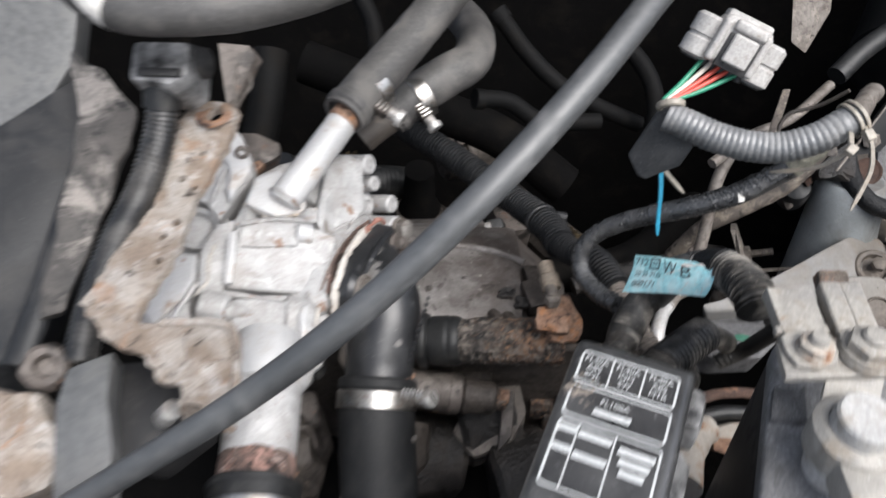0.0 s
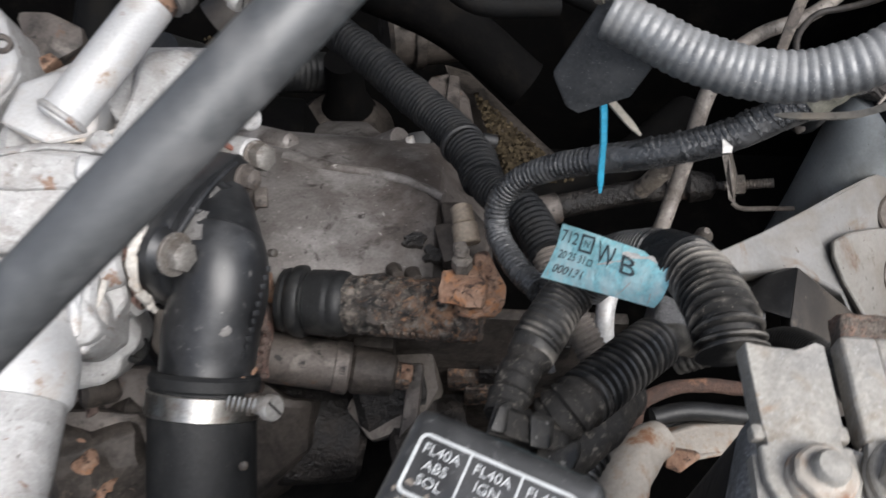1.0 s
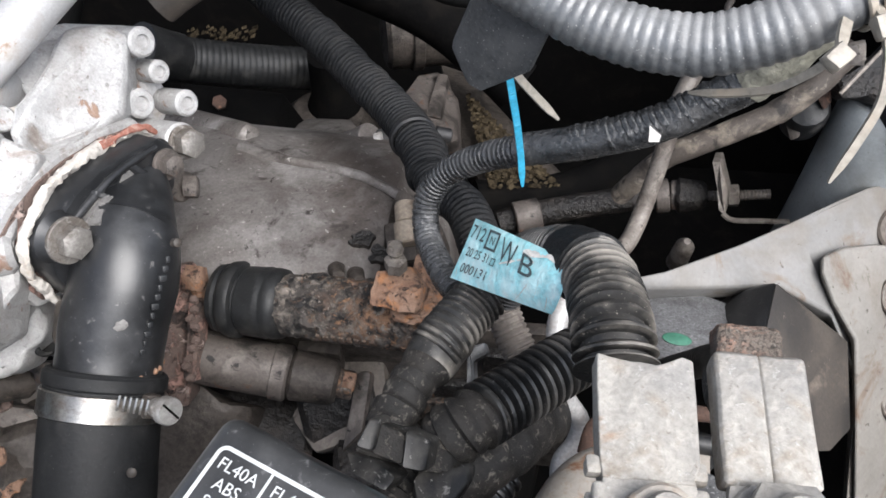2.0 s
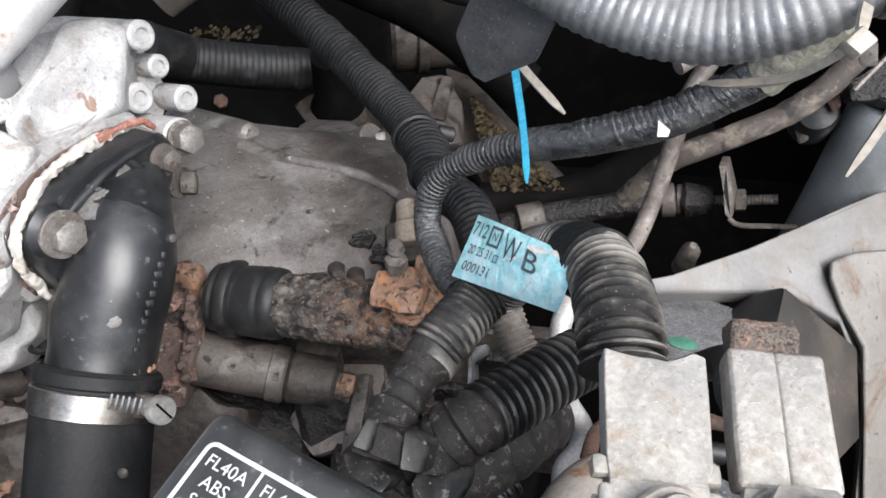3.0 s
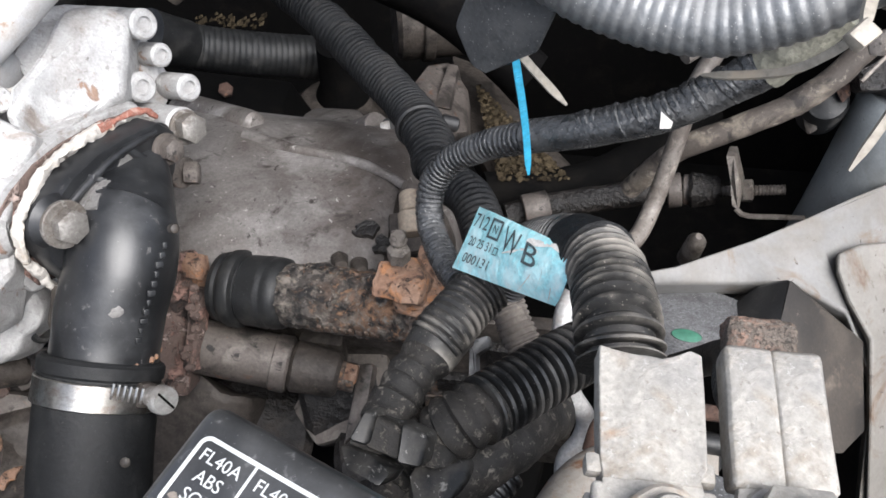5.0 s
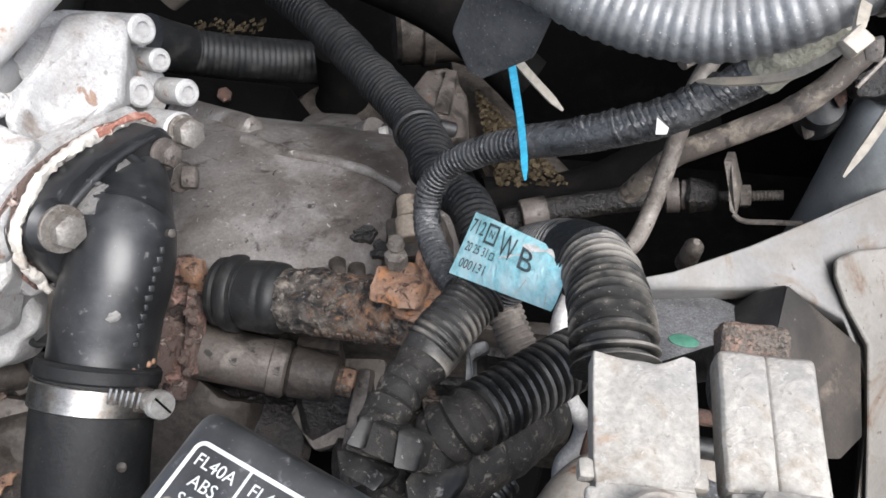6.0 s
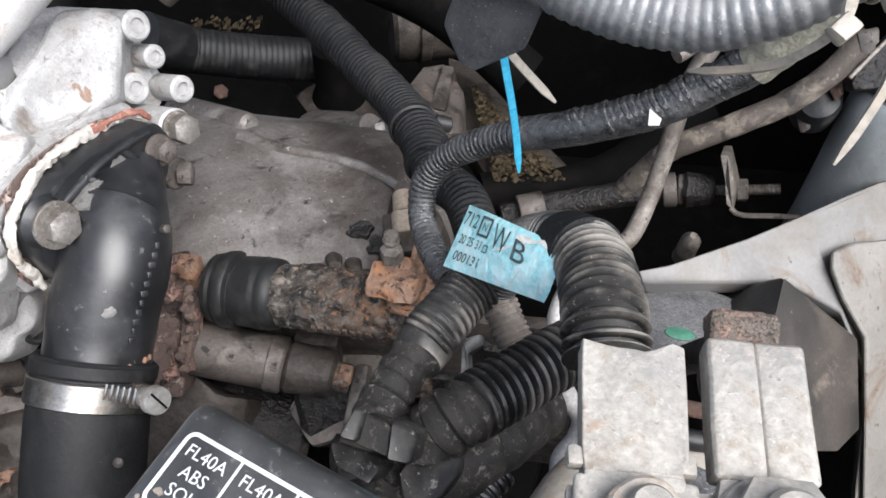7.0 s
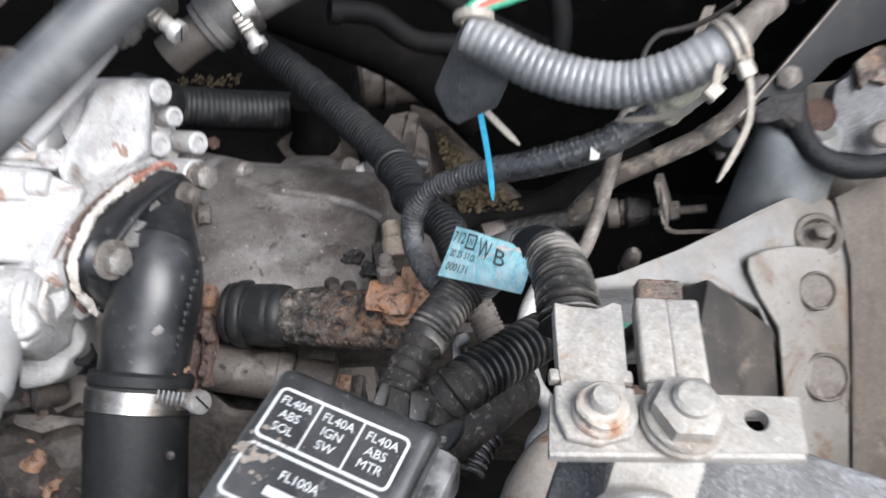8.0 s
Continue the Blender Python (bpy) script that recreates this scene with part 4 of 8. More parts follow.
part("square_boss", slab([(0.0511, 0.3538, 0.7699), (0.0648, 0.3585, 0.77), (0.0698, 0.3362, 0.7679), (0.057, 0.3328, 0.7673)], (0.0, 0.006, -0.02), 0.002), DARK_BROWN, gearbox)
for p in ((0.0417, 0.3294, 0.7625), (0.0323, 0.3312, 0.7629)):
    part("cast_lug", rough_up(rod(p, V(p) + V((0.004, -0.008, 0.006)), 0.004, 0.003), 0.0008, 0.004), DARK_BROWN, gearbox)
rg = random.Random(21)
for p in ((0.0426, 0.3473, 0.7657), (0.0525, 0.3399, 0.7648)):
    n_ = (V(p) - V((p[0], 0.36, 0.632))).normalized()
    x_, y_, _ = frame_of(n_)
    blob = [V(p) + x_ * (0.007 * (0.5 + 0.6 * rg.random()) * math.cos(2 * math.pi * k / 16)) + y_ * (0.006 * (0.5 + 0.6 * rg.random()) * math.sin(2 * math.pi * k / 16)) + n_ * 0.0003 for k in range(16)]
    part("oil_crust", rough_up(slab(blob, -n_ * 0.003, 0.0006), 0.0006, 0.004), OILY, gearbox, "patch of baked black oil")
switch = thing("reverse_light_switch", (0.0266, 0.4498, 0.7221), "black plug of a switch in the gearbox", "switch")
part("socket", rod((0.0127, 0.4489, 0.7171), (0.0262, 0.4475, 0.7267), 0.0120), ALU_DULL, switch)
part("plug", slab([(0.0288, 0.4471, 0.7385), (0.0419, 0.4501, 0.739), (0.0455, 0.4362, 0.7309), (0.0363, 0.4264, 0.7288), (0.0276, 0.4364, 0.7334)], (0.004, 0.01, -0.016), 0.0025), PLASTIC_MATT, switch)
part("clip", slab([(0.028, 0.4422, 0.7388), (0.032, 0.444, 0.7396), (0.0344, 0.4352, 0.7354), (0.0309, 0.4326, 0.734)], (0.002, 0.004, -0.004), 0.0008), STEEL, switch)

low = thing("engine_block_lower", (-0.0104, 0.2934, 0.6453), "oily brown-black castings low on the engine", "engine block")
for k, (a, b, r) in enumerate((((-0.0573, 0.2861, 0.6648), (0.0094, 0.294, 0.6494), 0.034), ((0.0117, 0.3028, 0.674), (0.0534, 0.3084, 0.6789), 0.026), ((-0.1194, 0.235, 0.7289), (-0.085, 0.2535, 0.7192), 0.032), ((0.0331, 0.2692, 0.6471), (0.0739, 0.2794, 0.6491), 0.04))):
    part("casting", rough_up(rod(a, b, r, r * 0.9, 0.004, 30), 0.006 if k == 2 else 0.003, 0.011 if k == 2 else 0.02, 3), DARK_BROWN if k == 2 else OILY, low)
part("mount_arm", rough_up(slab([(0.0244, 0.3212, 0.7042), (0.0508, 0.3222, 0.7077), (0.0569, 0.2987, 0.6999), (0.0476, 0.2817, 0.6889), (0.0194, 0.2735, 0.6792), (0.0046, 0.2906, 0.6848)], (0, 0.02, -0.05), 0.004), 0.002, 0.02), DUST_BROWN, low)
part("rib", slab([(0.0401, 0.3059, 0.7122), (0.048, 0.306, 0.7137), (0.0457, 0.2813, 0.6963), (0.0354, 0.2718, 0.6883)], (0, 0.012, -0.03), 0.003), ALU_BROWN, low)
part("web", rough_up(slab([(-0.0579, 0.2855, 0.73), (-0.036, 0.2881, 0.7241), (-0.0216, 0.284, 0.7119), (-0.0076, 0.2885, 0.7059), (-0.0118, 0.2649, 0.6845), (-0.0461, 0.2366, 0.6735), (-0.0692, 0.2311, 0.6824)], (0, 0.02, -0.06), 0.006), 0.003, 0.02, 2), DARK_BROWN, low)
part("side_web", rough_up(slab([(-0.1282, 0.2602, 0.763), (-0.1011, 0.2724, 0.7585), (-0.0809, 0.281, 0.7546), (-0.075, 0.2626, 0.7381), (-0.0881, 0.2191, 0.7134), (-0.1245, 0.2112, 0.7248)], (0, 0.02, -0.06), 0.006), 0.004, 0.014, 3), ALU_BROWN, low)
part("drain_boss", rough_up(rod((-0.0975, 0.2557, 0.7682), (-0.0845, 0.2626, 0.7616), 0.0075, 0.006, 0.002, 20), 0.0012, 0.006), DARK_BROWN, low)
rg = random.Random(17)
for p, n_, ra in (((-0.0936, 0.2311, 0.7507), (0.49, -0.4, 0.78), 0.007), ((-0.1000, 0.2380, 0.7540), (0.4, -0.4, 0.8), 0.005), ((-0.0860, 0.2240, 0.7420), (0.49, -0.4, 0.78), 0.006), ((-0.0960, 0.2540, 0.7560), (0.49, -0.07, 0.87), 0.004), ((-0.1060, 0.2600, 0.7580), (0.28, -0.5, 0.8), 0.004)):
    n_ = V(n_).normalized()
    x_, y_, _ = frame_of(n_)
    blob = [V(p) + n_ * 0.0012 + (x_ * math.cos(2 * math.pi * k / 14) * ra + y_ * math.sin(2 * math.pi * k / 14) * ra * 0.7) * (0.6 + 0.5 * rg.random()) for k in range(14)]
    part("rust_scale", rough_up(slab(blob, -n_ * 0.006, 0.001), 0.0012, 0.004, 2), RUST if ra > 0.0045 else RUST_PALE, low, "flaking red-brown rust scale")
part("clip_ring", ring((-0.0737, 0.2706, 0.7858), (0.9, -0.3, 0.3), 0.004, 0.0062, 0.006, 0.001, 22), RUBBER, low)
part("rusty_plug", rough_up(lathe([(-0.006, 0.0125), (0.001, 0.0125), (0.002, 0.0112), (0.0014, 0.0088), (-0.002, 0.0078), (-0.0025, 0.004), (-0.001, 0)], (-0.0888, 0.2314, 0.7397), (0.45, -0.6, 0.6), 26), 0.0008, 0.005), RUST_CYL, low, "rusty threaded plug")
part("corner_casting", rough_up(slab([(-0.0905, 0.281, 0.8202), (-0.0742, 0.28, 0.8162), (-0.0674, 0.2767, 0.8079), (-0.0647, 0.2708, 0.7997), (-0.0657, 0.2642, 0.795), (-0.0703, 0.2603, 0.7941), (-0.0721, 0.2544, 0.7913), (-0.0768, 0.2504, 0.7915), (-0.0867, 0.245, 0.7939)], (-0.004, 0.014, -0.02), 0.005, 3), 0.0014, 0.008, 2), ALU, low, "pale casting corner")
part("sump_rib", rough_up(slab([(-0.1088, 0.2504, 0.7609), (-0.0801, 0.2566, 0.7493), (-0.0734, 0.2466, 0.7388), (-0.0757, 0.2377, 0.7351), (-0.1075, 0.2373, 0.7514)], (0, 0.012, -0.02), 0.004), 0.002, 0.01, 2), ALU_BROWN, low)
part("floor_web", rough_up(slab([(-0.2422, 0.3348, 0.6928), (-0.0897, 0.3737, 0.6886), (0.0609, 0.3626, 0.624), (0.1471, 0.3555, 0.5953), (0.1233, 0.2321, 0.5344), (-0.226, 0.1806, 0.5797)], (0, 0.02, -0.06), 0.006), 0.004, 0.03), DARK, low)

# ---- slave cylinder and release lever ----
slave = thing("clutch_slave_cylinder", (0.0335, 0.3123, 0.7524), "rusty clutch slave cylinder with a black rubber boot", "slave cylinder")
ax0, ax1 = V((-0.0217, 0.3168, 0.7528)), V((0.0782, 0.307, 0.7651))
axis = (ax1 - ax0).normalized()
L = (ax1 - ax0).length
part("boot", lathe([(0, 0.009), (0.0006, 0.0140), (0.0016, 0.0158), (0.0040, 0.0163), (0.0050, 0.0150), (0.0056, 0.0146), (0.0062, 0.0164), (0.0078, 0.0177), (0.0112, 0.0180), (0.0130, 0.0172), (0.0138, 0.0150), (0.0146, 0.0149), (0.0156, 0.0160), (0.0240, 0.0163), (0.0256, 0.0166), (0.0268, 0.0160), (0.0282, 0.0160), (0.0292, 0.0164), (0.0330, 0.0158), (0.0345, 0.0142)], ax0, axis, 40), RUBBER, slave)
cyl_a, cyl_b = ax0 + axis * 0.030, ax0 + axis * 0.099
body = tube([cyl_a, cyl_a.lerp(cyl_b, 0.33), cyl_a.lerp(cyl_b, 0.67), cyl_b], 0.0144, 56, 0.0011, radii=[0.0138, 0.0146, 0.0146, 0.0143])
part("cylinder_body", rough_up(rough_up(rough_up(body, 0.0016, 0.006), 0.0011, 0.0026), 0.0006, 0.0012), RUST_CYL, slave)
part("union_block", rough_up(slab([(0.0564, 0.3019, 0.794), (0.059, 0.3092, 0.7964), (0.0727, 0.3115, 0.7975), (0.0781, 0.3042, 0.794), (0.0757, 0.2933, 0.7902), (0.0565, 0.2951, 0.7915)], (0.002, 0.014, -0.022), 0.002), 0.0013, 0.005, 2), RUST, slave, "orange rusty union block")
part("mounting_ear", rough_up(slab([(0.0715, 0.3219, 0.7916), (0.078, 0.3249, 0.7904), (0.0871, 0.3119, 0.7799), (0.086, 0.3042, 0.7745), (0.0728, 0.2994, 0.7777), (0.0707, 0.3102, 0.7881)], (0.0, 0.01, -0.016), 0.002), 0.0008, 0.008, 1), RUST, slave)
view = V((0.0646, -0.1639, 0.2825)).normalized()
su = (view - axis * view.dot(axis)).normalized()
sv = su.cross(axis).normalized()
sv = sv if sv.z < 0 else -sv
for k in range(8):
    out_dir = su * 0.50 + sv * 0.86
    p = ax0 + axis * (0.0545 + 0.0036 * k) + out_dir * 0.0140
    part("raised_mark", rough_up(box(at_axes(p, axis, out_dir.cross(axis), out_dir), 0.0020 + 0.0007 * (k % 2), 0.0034, 0.0017, 0.0006), 0.0002, 0.002), RUST_CYL, slave)
part("union_foot", rough_up(slab([(0.0627, 0.3001, 0.7856), (0.0733, 0.3029, 0.7863), (0.0839, 0.3045, 0.7823), (0.0837, 0.2978, 0.7775), (0.0736, 0.2947, 0.7791), (0.0645, 0.2949, 0.7805)], (0.002, 0.012, -0.016), 0.003, 3), 0.0012, 0.005, 2), RUST, slave, "orange rusty foot of the union")
bleed = part("bleed_screw", join(hexagon((0.0666, 0.3084, 0.7998), (0.02, 0.12, 1), 0.008, 0.006), rod((0.0663, 0.3111, 0.8017), (0.0651, 0.3178, 0.8055), 0.0030), lathe([(0, 0.0028), (0.002, 0.0036), (0.004, 0.0028)], (0.0662, 0.312, 0.8049), (0.02, 0.12, 1))), PIPE, slave, "grey bleed screw")
part("dust_cap", join(rod((0.0687, 0.3286, 0.7893), (0.0667, 0.3373, 0.7933), 0.0062), rod((0.0667, 0.3369, 0.793), (0.065, 0.3459, 0.7947), 0.0052)), BEIGE_CAP, slave, "aged beige cap")
part("pushrod", rod((-0.0395, 0.3224, 0.7542), (-0.0206, 0.318, 0.7535), 0.0045), RUST, slave)
part("pushrod_nut", hexagon((-0.0385, 0.321, 0.7556), axis, 0.012, 0.010), RUST, slave)
lever = thing("release_lever_bracket", (-0.0359, 0.3018, 0.7476), "flaking rust-brown steel lever bracket", "bracket")
part("plate", rough_up(slab([(-0.0436, 0.3208, 0.7685), (-0.0347, 0.327, 0.7656), (-0.0292, 0.3243, 0.7604), (-0.0308, 0.3139, 0.7557), (-0.0283, 0.3027, 0.7473), (-0.0304, 0.2858, 0.7353), (-0.0309, 0.2731, 0.7263), (-0.0398, 0.2676, 0.7359), (-0.0425, 0.2941, 0.759)], (-0.002, 0.012, -0.012), 0.002), 0.0010, 0.01, 1), RUST_PALE, lever)
part("flange", rough_up(slab([(-0.033, 0.3119, 0.7607), (-0.0272, 0.3096, 0.7583), (-0.0258, 0.2912, 0.7474), (-0.027, 0.2788, 0.7386), (-0.0314, 0.2793, 0.742), (-0.0304, 0.2937, 0.7522)], (0.001, 0.006, -0.008), 0.0015), 0.0010, 0.006, 1), RUST_PALE, lever)
part("bolt", hexagon((-0.0324, 0.3174, 0.767), axis, 0.011, 0.007), RUST, lever)
rf = random.Random(4)
for k in range(9):
    p = V((-0.0287, 0.3098, 0.7623)).lerp(V((-0.0269, 0.2785, 0.7445)), k / 8) + V((rf.uniform(-0.002, 0.002), 0, rf.uniform(-0.002, 0.002)))
    part("rust_flake", rough_up(lathe([(0, 0.0022), (0.0006, 0.0018), (0.0009, 0)], p, (0.4, -0.7, 0.5), 9), 0.0008, 0.002), RUST_PALE, lever)
solen = thing("starter_solenoid", (0.0025, 0.2962, 0.7225), "grimy brown cylinder below the slave cylinder", "solenoid")
s0, s1 = V((-0.0348, 0.2963, 0.7324)), V((0.0368, 0.2955, 0.7176))
sax = (s1 - s0).normalized()
part("barrel", rough_up(rod(s0, s0.lerp(s1, 0.62), 0.0128, None, 0.001, 30), 0.0005, 0.01), ALU_BROWN, solen)
part("collar", rod(s0.lerp(s1, 0.52), s0.lerp(s1, 0.64), 0.0135, None, 0.0012, 30), ALU_BROWN, solen)
part("end_cap", rough_up(rod(s0.lerp(s1, 0.64), s0.lerp(s1, 0.96), 0.0122, 0.011, 0.002, 30), 0.0006, 0.008), DARK_BROWN, solen)
part("terminal", rod(s0.lerp(s1, 0.95), s0.lerp(s1, 1.06), 0.007), RUST_CYL, solen)
part("terminal_nut", hexagon(s0.lerp(s1, 1.0) + V((0.0, 0.0, 0.004)), sax, 0.009, 0.006), RUST, solen)

# ---- engine front cover and water outlet ----
cover = thing("engine_front_cover", (-0.0848, 0.298, 0.848), "bright cast aluminium engine end cover with bolt bosses and brown stains", "engine cover")
back = (-0.02, 0.03, -0.06)
part("main_casting", rough_up(slab([(-0.1115, 0.3075, 0.8656), (-0.1066, 0.3194, 0.8696), (-0.1038, 0.3399, 0.8728), (-0.0929, 0.3563, 0.8686), (-0.073, 0.3739, 0.8624), (-0.0523, 0.3859, 0.8531), (-0.0511, 0.3728, 0.8428), (-0.0494, 0.3562, 0.8348), (-0.047, 0.3396, 0.8369), (-0.0508, 0.3237, 0.845), (-0.0569, 0.3009, 0.8452), (-0.0599, 0.2798, 0.839), (-0.0557, 0.2653, 0.8337), (-0.0615, 0.2527, 0.8305), (-0.102, 0.2396, 0.8322), (-0.1179, 0.2527, 0.833), (-0.1188, 0.2794, 0.8464)], back, 0.004, 3), 0.0006, 0.02), ALU, cover)
part("stepped_face", rough_up(slab([(-0.1067, 0.3017, 0.871), (-0.0911, 0.3075, 0.8697), (-0.0731, 0.3081, 0.8668), (-0.0541, 0.3055, 0.8588), (-0.0571, 0.2914, 0.853), (-0.0581, 0.2752, 0.8454), (-0.0825, 0.2715, 0.8512), (-0.1086, 0.2699, 0.8563), (-0.1083, 0.2872, 0.8647)], (-0.005, 0.012, -0.02), 0.003, 3), 0.0004, 0.02), ALU, cover)
part("upper_shoulder", rough_up(slab([(-0.1037, 0.3128, 0.8757), (-0.1002, 0.3302, 0.8803), (-0.0886, 0.3387, 0.8788), (-0.073, 0.3315, 0.8724), (-0.0718, 0.3157, 0.8676), (-0.0862, 0.3083, 0.8701)], (-0.004, 0.015, -0.02), 0.003, 3), 0.0004, 0.02), ALU_BRIGHT, cover)
part("face_rib", rough_up(slab([(-0.1038, 0.2997, 0.8718), (-0.0928, 0.3051, 0.8705), (-0.0745, 0.3066, 0.867), (-0.0732, 0.2952, 0.8605), (-0.0918, 0.2918, 0.8625), (-0.1033, 0.2892, 0.8661)], (-0.001, 0.006, -0.008), 0.0022, 3), 0.0004, 0.008), ALU, cover)
part("edge_rib", slab([(-0.1083, 0.2944, 0.873), (-0.104, 0.2951, 0.8733), (-0.1041, 0.2704, 0.859), (-0.1084, 0.2702, 0.8591)], (-0.001, 0.006, -0.01), 0.0015), ALU_BRIGHT, cover)
part("lower_face", rough_up(slab([(-0.1107, 0.254, 0.8439), (-0.0904, 0.257, 0.8453), (-0.0691, 0.2685, 0.8483), (-0.0593, 0.2602, 0.8414), (-0.0579, 0.2487, 0.8373), (-0.066, 0.2407, 0.8366), (-0.0985, 0.2376, 0.8407)], (-0.005, 0.012, -0.03), 0.003, 3), 0.0005, 0.02), ALU, cover)
part("lower_edge_rib", slab([(-0.0684, 0.2617, 0.8518), (-0.0642, 0.2626, 0.8523), (-0.0645, 0.2485, 0.8464), (-0.0687, 0.2487, 0.8468)], (-0.001, 0.006, -0.01), 0.0015), ALU_BRIGHT, cover)
part("cross_boss", rod((-0.1204, 0.2625, 0.851), (-0.106, 0.2602, 0.8486), 0.0088, None, 0.0015, 28), ALU, cover)
part("cross_boss_end", tube([(-0.1067, 0.2605, 0.8489), (-0.0992, 0.2606, 0.8473), (-0.0917, 0.2609, 0.8459)], 0.0058, 20, rings=0.0016, depth=0.0005), ALU, cover, "threaded stub")
for a, b, r in (((-0.0794, 0.2614, 0.8407), (-0.0643, 0.2641, 0.837), 0.0125), ((-0.07, 0.2721, 0.841), (-0.0593, 0.2771, 0.8393), 0.0085)):
    part("side_boss", rod(a, b, r, r * 0.94, 0.002, 30), ALU, cover)
part("parting_line", tube([(-0.1104, 0.2703, 0.8516), (-0.0905, 0.2702, 0.8481), (-0.072, 0.2726, 0.8453), (-0.0588, 0.2775, 0.8422)], 0.0016, 8, wobble=0.0003), ALU, cover)
part("rib_across", slab([(-0.1055, 0.3033, 0.8722), (-0.0873, 0.3115, 0.8688), (-0.072, 0.3129, 0.8654), (-0.0697, 0.3089, 0.866), (-0.0858, 0.3064, 0.8699), (-0.1034, 0.2991, 0.8726)], (-0.001, 0.004, -0.008), 0.0015), ALU, cover)
for seam in ([(-0.089, 0.2457, 0.8402), (-0.0755, 0.2494, 0.84), (-0.0634, 0.2562, 0.8409), (-0.0609, 0.2665, 0.8451)], [(-0.1062, 0.3187, 0.8703), (-0.0881, 0.312, 0.8667), (-0.0721, 0.3184, 0.8647), (-0.0626, 0.3336, 0.8558)]):
    part("sealant_seam", rough_up(tube(seam, 0.0010, 10, 0.002, wobble=0.0009), 0.0005, 0.003), SEALANT, cover, "cream sealant squeezed along a joint")
part("side_block", rough_up(slab([(-0.1458, 0.2921, 0.8617), (-0.1264, 0.2911, 0.8602), (-0.1244, 0.2750, 0.8530), (-0.1280, 0.2664, 0.8494), (-0.1250, 0.2564, 0.8449), (-0.1335, 0.2468, 0.8411), (-0.1460, 0.2475, 0.8421), (-0.1546, 0.2600, 0.8481), (-0.1508, 0.2767, 0.8552)], (-0.006, 0.012, -0.04), 0.0025, 3), 0.0006, 0.012, 2), ALU, cover)
# Paler facet: its brighter light is put into the material.
part("side_facet", rough_up(slab([(-0.1423, 0.2882, 0.8642), (-0.1257, 0.2876, 0.8630), (-0.1247, 0.2748, 0.8573), (-0.1308, 0.2646, 0.8531), (-0.1391, 0.2545, 0.8491), (-0.1432, 0.2508, 0.8477), (-0.1506, 0.2579, 0.8513), (-0.1472, 0.2744, 0.8584)], (-0.004, 0.008, -0.012), 0.0026, 3), 0.0005, 0.008, 2), ALU_BRIGHT, cover)
part("side_ridge", rough_up(tube([(-0.1265, 0.2720, 0.8529), (-0.1325, 0.2611, 0.8484), (-0.1363, 0.2521, 0.8447), (-0.1392, 0.2469, 0.8426)], 0.0016, 12, 0.002), 0.0004, 0.004), ALU_BRIGHT, cover)
part("upper_block", rough_up(slab([(-0.1254, 0.3586, 0.8913), (-0.1184, 0.3622, 0.8924), (-0.1106, 0.3560, 0.8883), (-0.1042, 0.3434, 0.8811), (-0.1029, 0.3357, 0.8771), (-0.1077, 0.3286, 0.8740), (-0.1124, 0.3211, 0.8707), (-0.1191, 0.3102, 0.8659), (-0.1248, 0.3172, 0.8701), (-0.1355, 0.3215, 0.8735), (-0.1364, 0.3247, 0.8752), (-0.1297, 0.3415, 0.8831)], (-0.006, 0.02, -0.04), 0.003, 3), 0.0008, 0.010, 2), ALU, cover)
part("block_shoulder", rough_up(slab([(-0.1212, 0.3540, 0.8925), (-0.1165, 0.3589, 0.8937), (-0.1098, 0.3528, 0.8897), (-0.1036, 0.3405, 0.8830), (-0.1026, 0.3341, 0.8800), (-0.1083, 0.3253, 0.8772), (-0.1127, 0.3149, 0.8734), (-0.1153, 0.3242, 0.8781), (-0.1146, 0.3333, 0.8820), (-0.1194, 0.3400, 0.8859), (-0.1220, 0.3457, 0.8890)], (-0.003, 0.008, -0.012), 0.0035, 3), 0.0007, 0.007, 2), ALU_BRIGHT, cover)
part("block_fold", rough_up(tube([(-0.1242, 0.3178, 0.8710), (-0.1215, 0.3270, 0.8754), (-0.1191, 0.3343, 0.8789), (-0.1171, 0.3383, 0.8807)], 0.0017, 12, 0.002, radii=[0.0009, 0.0017, 0.0018, 0.0012]), 0.0004, 0.004), ALU, cover)
part("block_boss", rough_up(lathe([(-0.004, 0.0042), (0.001, 0.0038), (0.0016, 0.0032), (0.0012, 0.0019), (-0.001, 0.0017), (-0.001, 0)], (-0.1090, 0.3438, 0.8861), (0.45, -0.45, 0.77), 20), 0.0003, 0.003), ALU_BROWN, cover, "small stained screw boss")
part("recess_cup", lathe([(-0.03, 0.0135), (0.0, 0.0125), (0.0016, 0.0115), (0.001, 0.0095), (-0.004, 0.0080), (-0.003, 0.0045), (-0.003, 0)], (-0.1320, 0.3100, 0.8600), (0.25, -0.5, 0.8), 30), ALU, cover)
part("valley", rough_up(slab([(-0.1601, 0.3266, 0.8612), (-0.1406, 0.3336, 0.8619), (-0.1166, 0.3261, 0.8625), (-0.1152, 0.3004, 0.8525), (-0.1366, 0.2969, 0.8482), (-0.1543, 0.3029, 0.8486)], back, 0.004), 0.001, 0.012), ALU, cover)
part("dirty_pocket", rough_up(slab([(-0.1256, 0.3826, 0.8704), (-0.1138, 0.3856, 0.8703), (-0.0986, 0.3805, 0.8667), (-0.0953, 0.3719, 0.8631), (-0.1015, 0.3667, 0.8618), (-0.1093, 0.3613, 0.8606), (-0.1128, 0.3552, 0.8587), (-0.1195, 0.3673, 0.8640)], back, 0.003), 0.0016, 0.010), ALU_BROWN, cover)
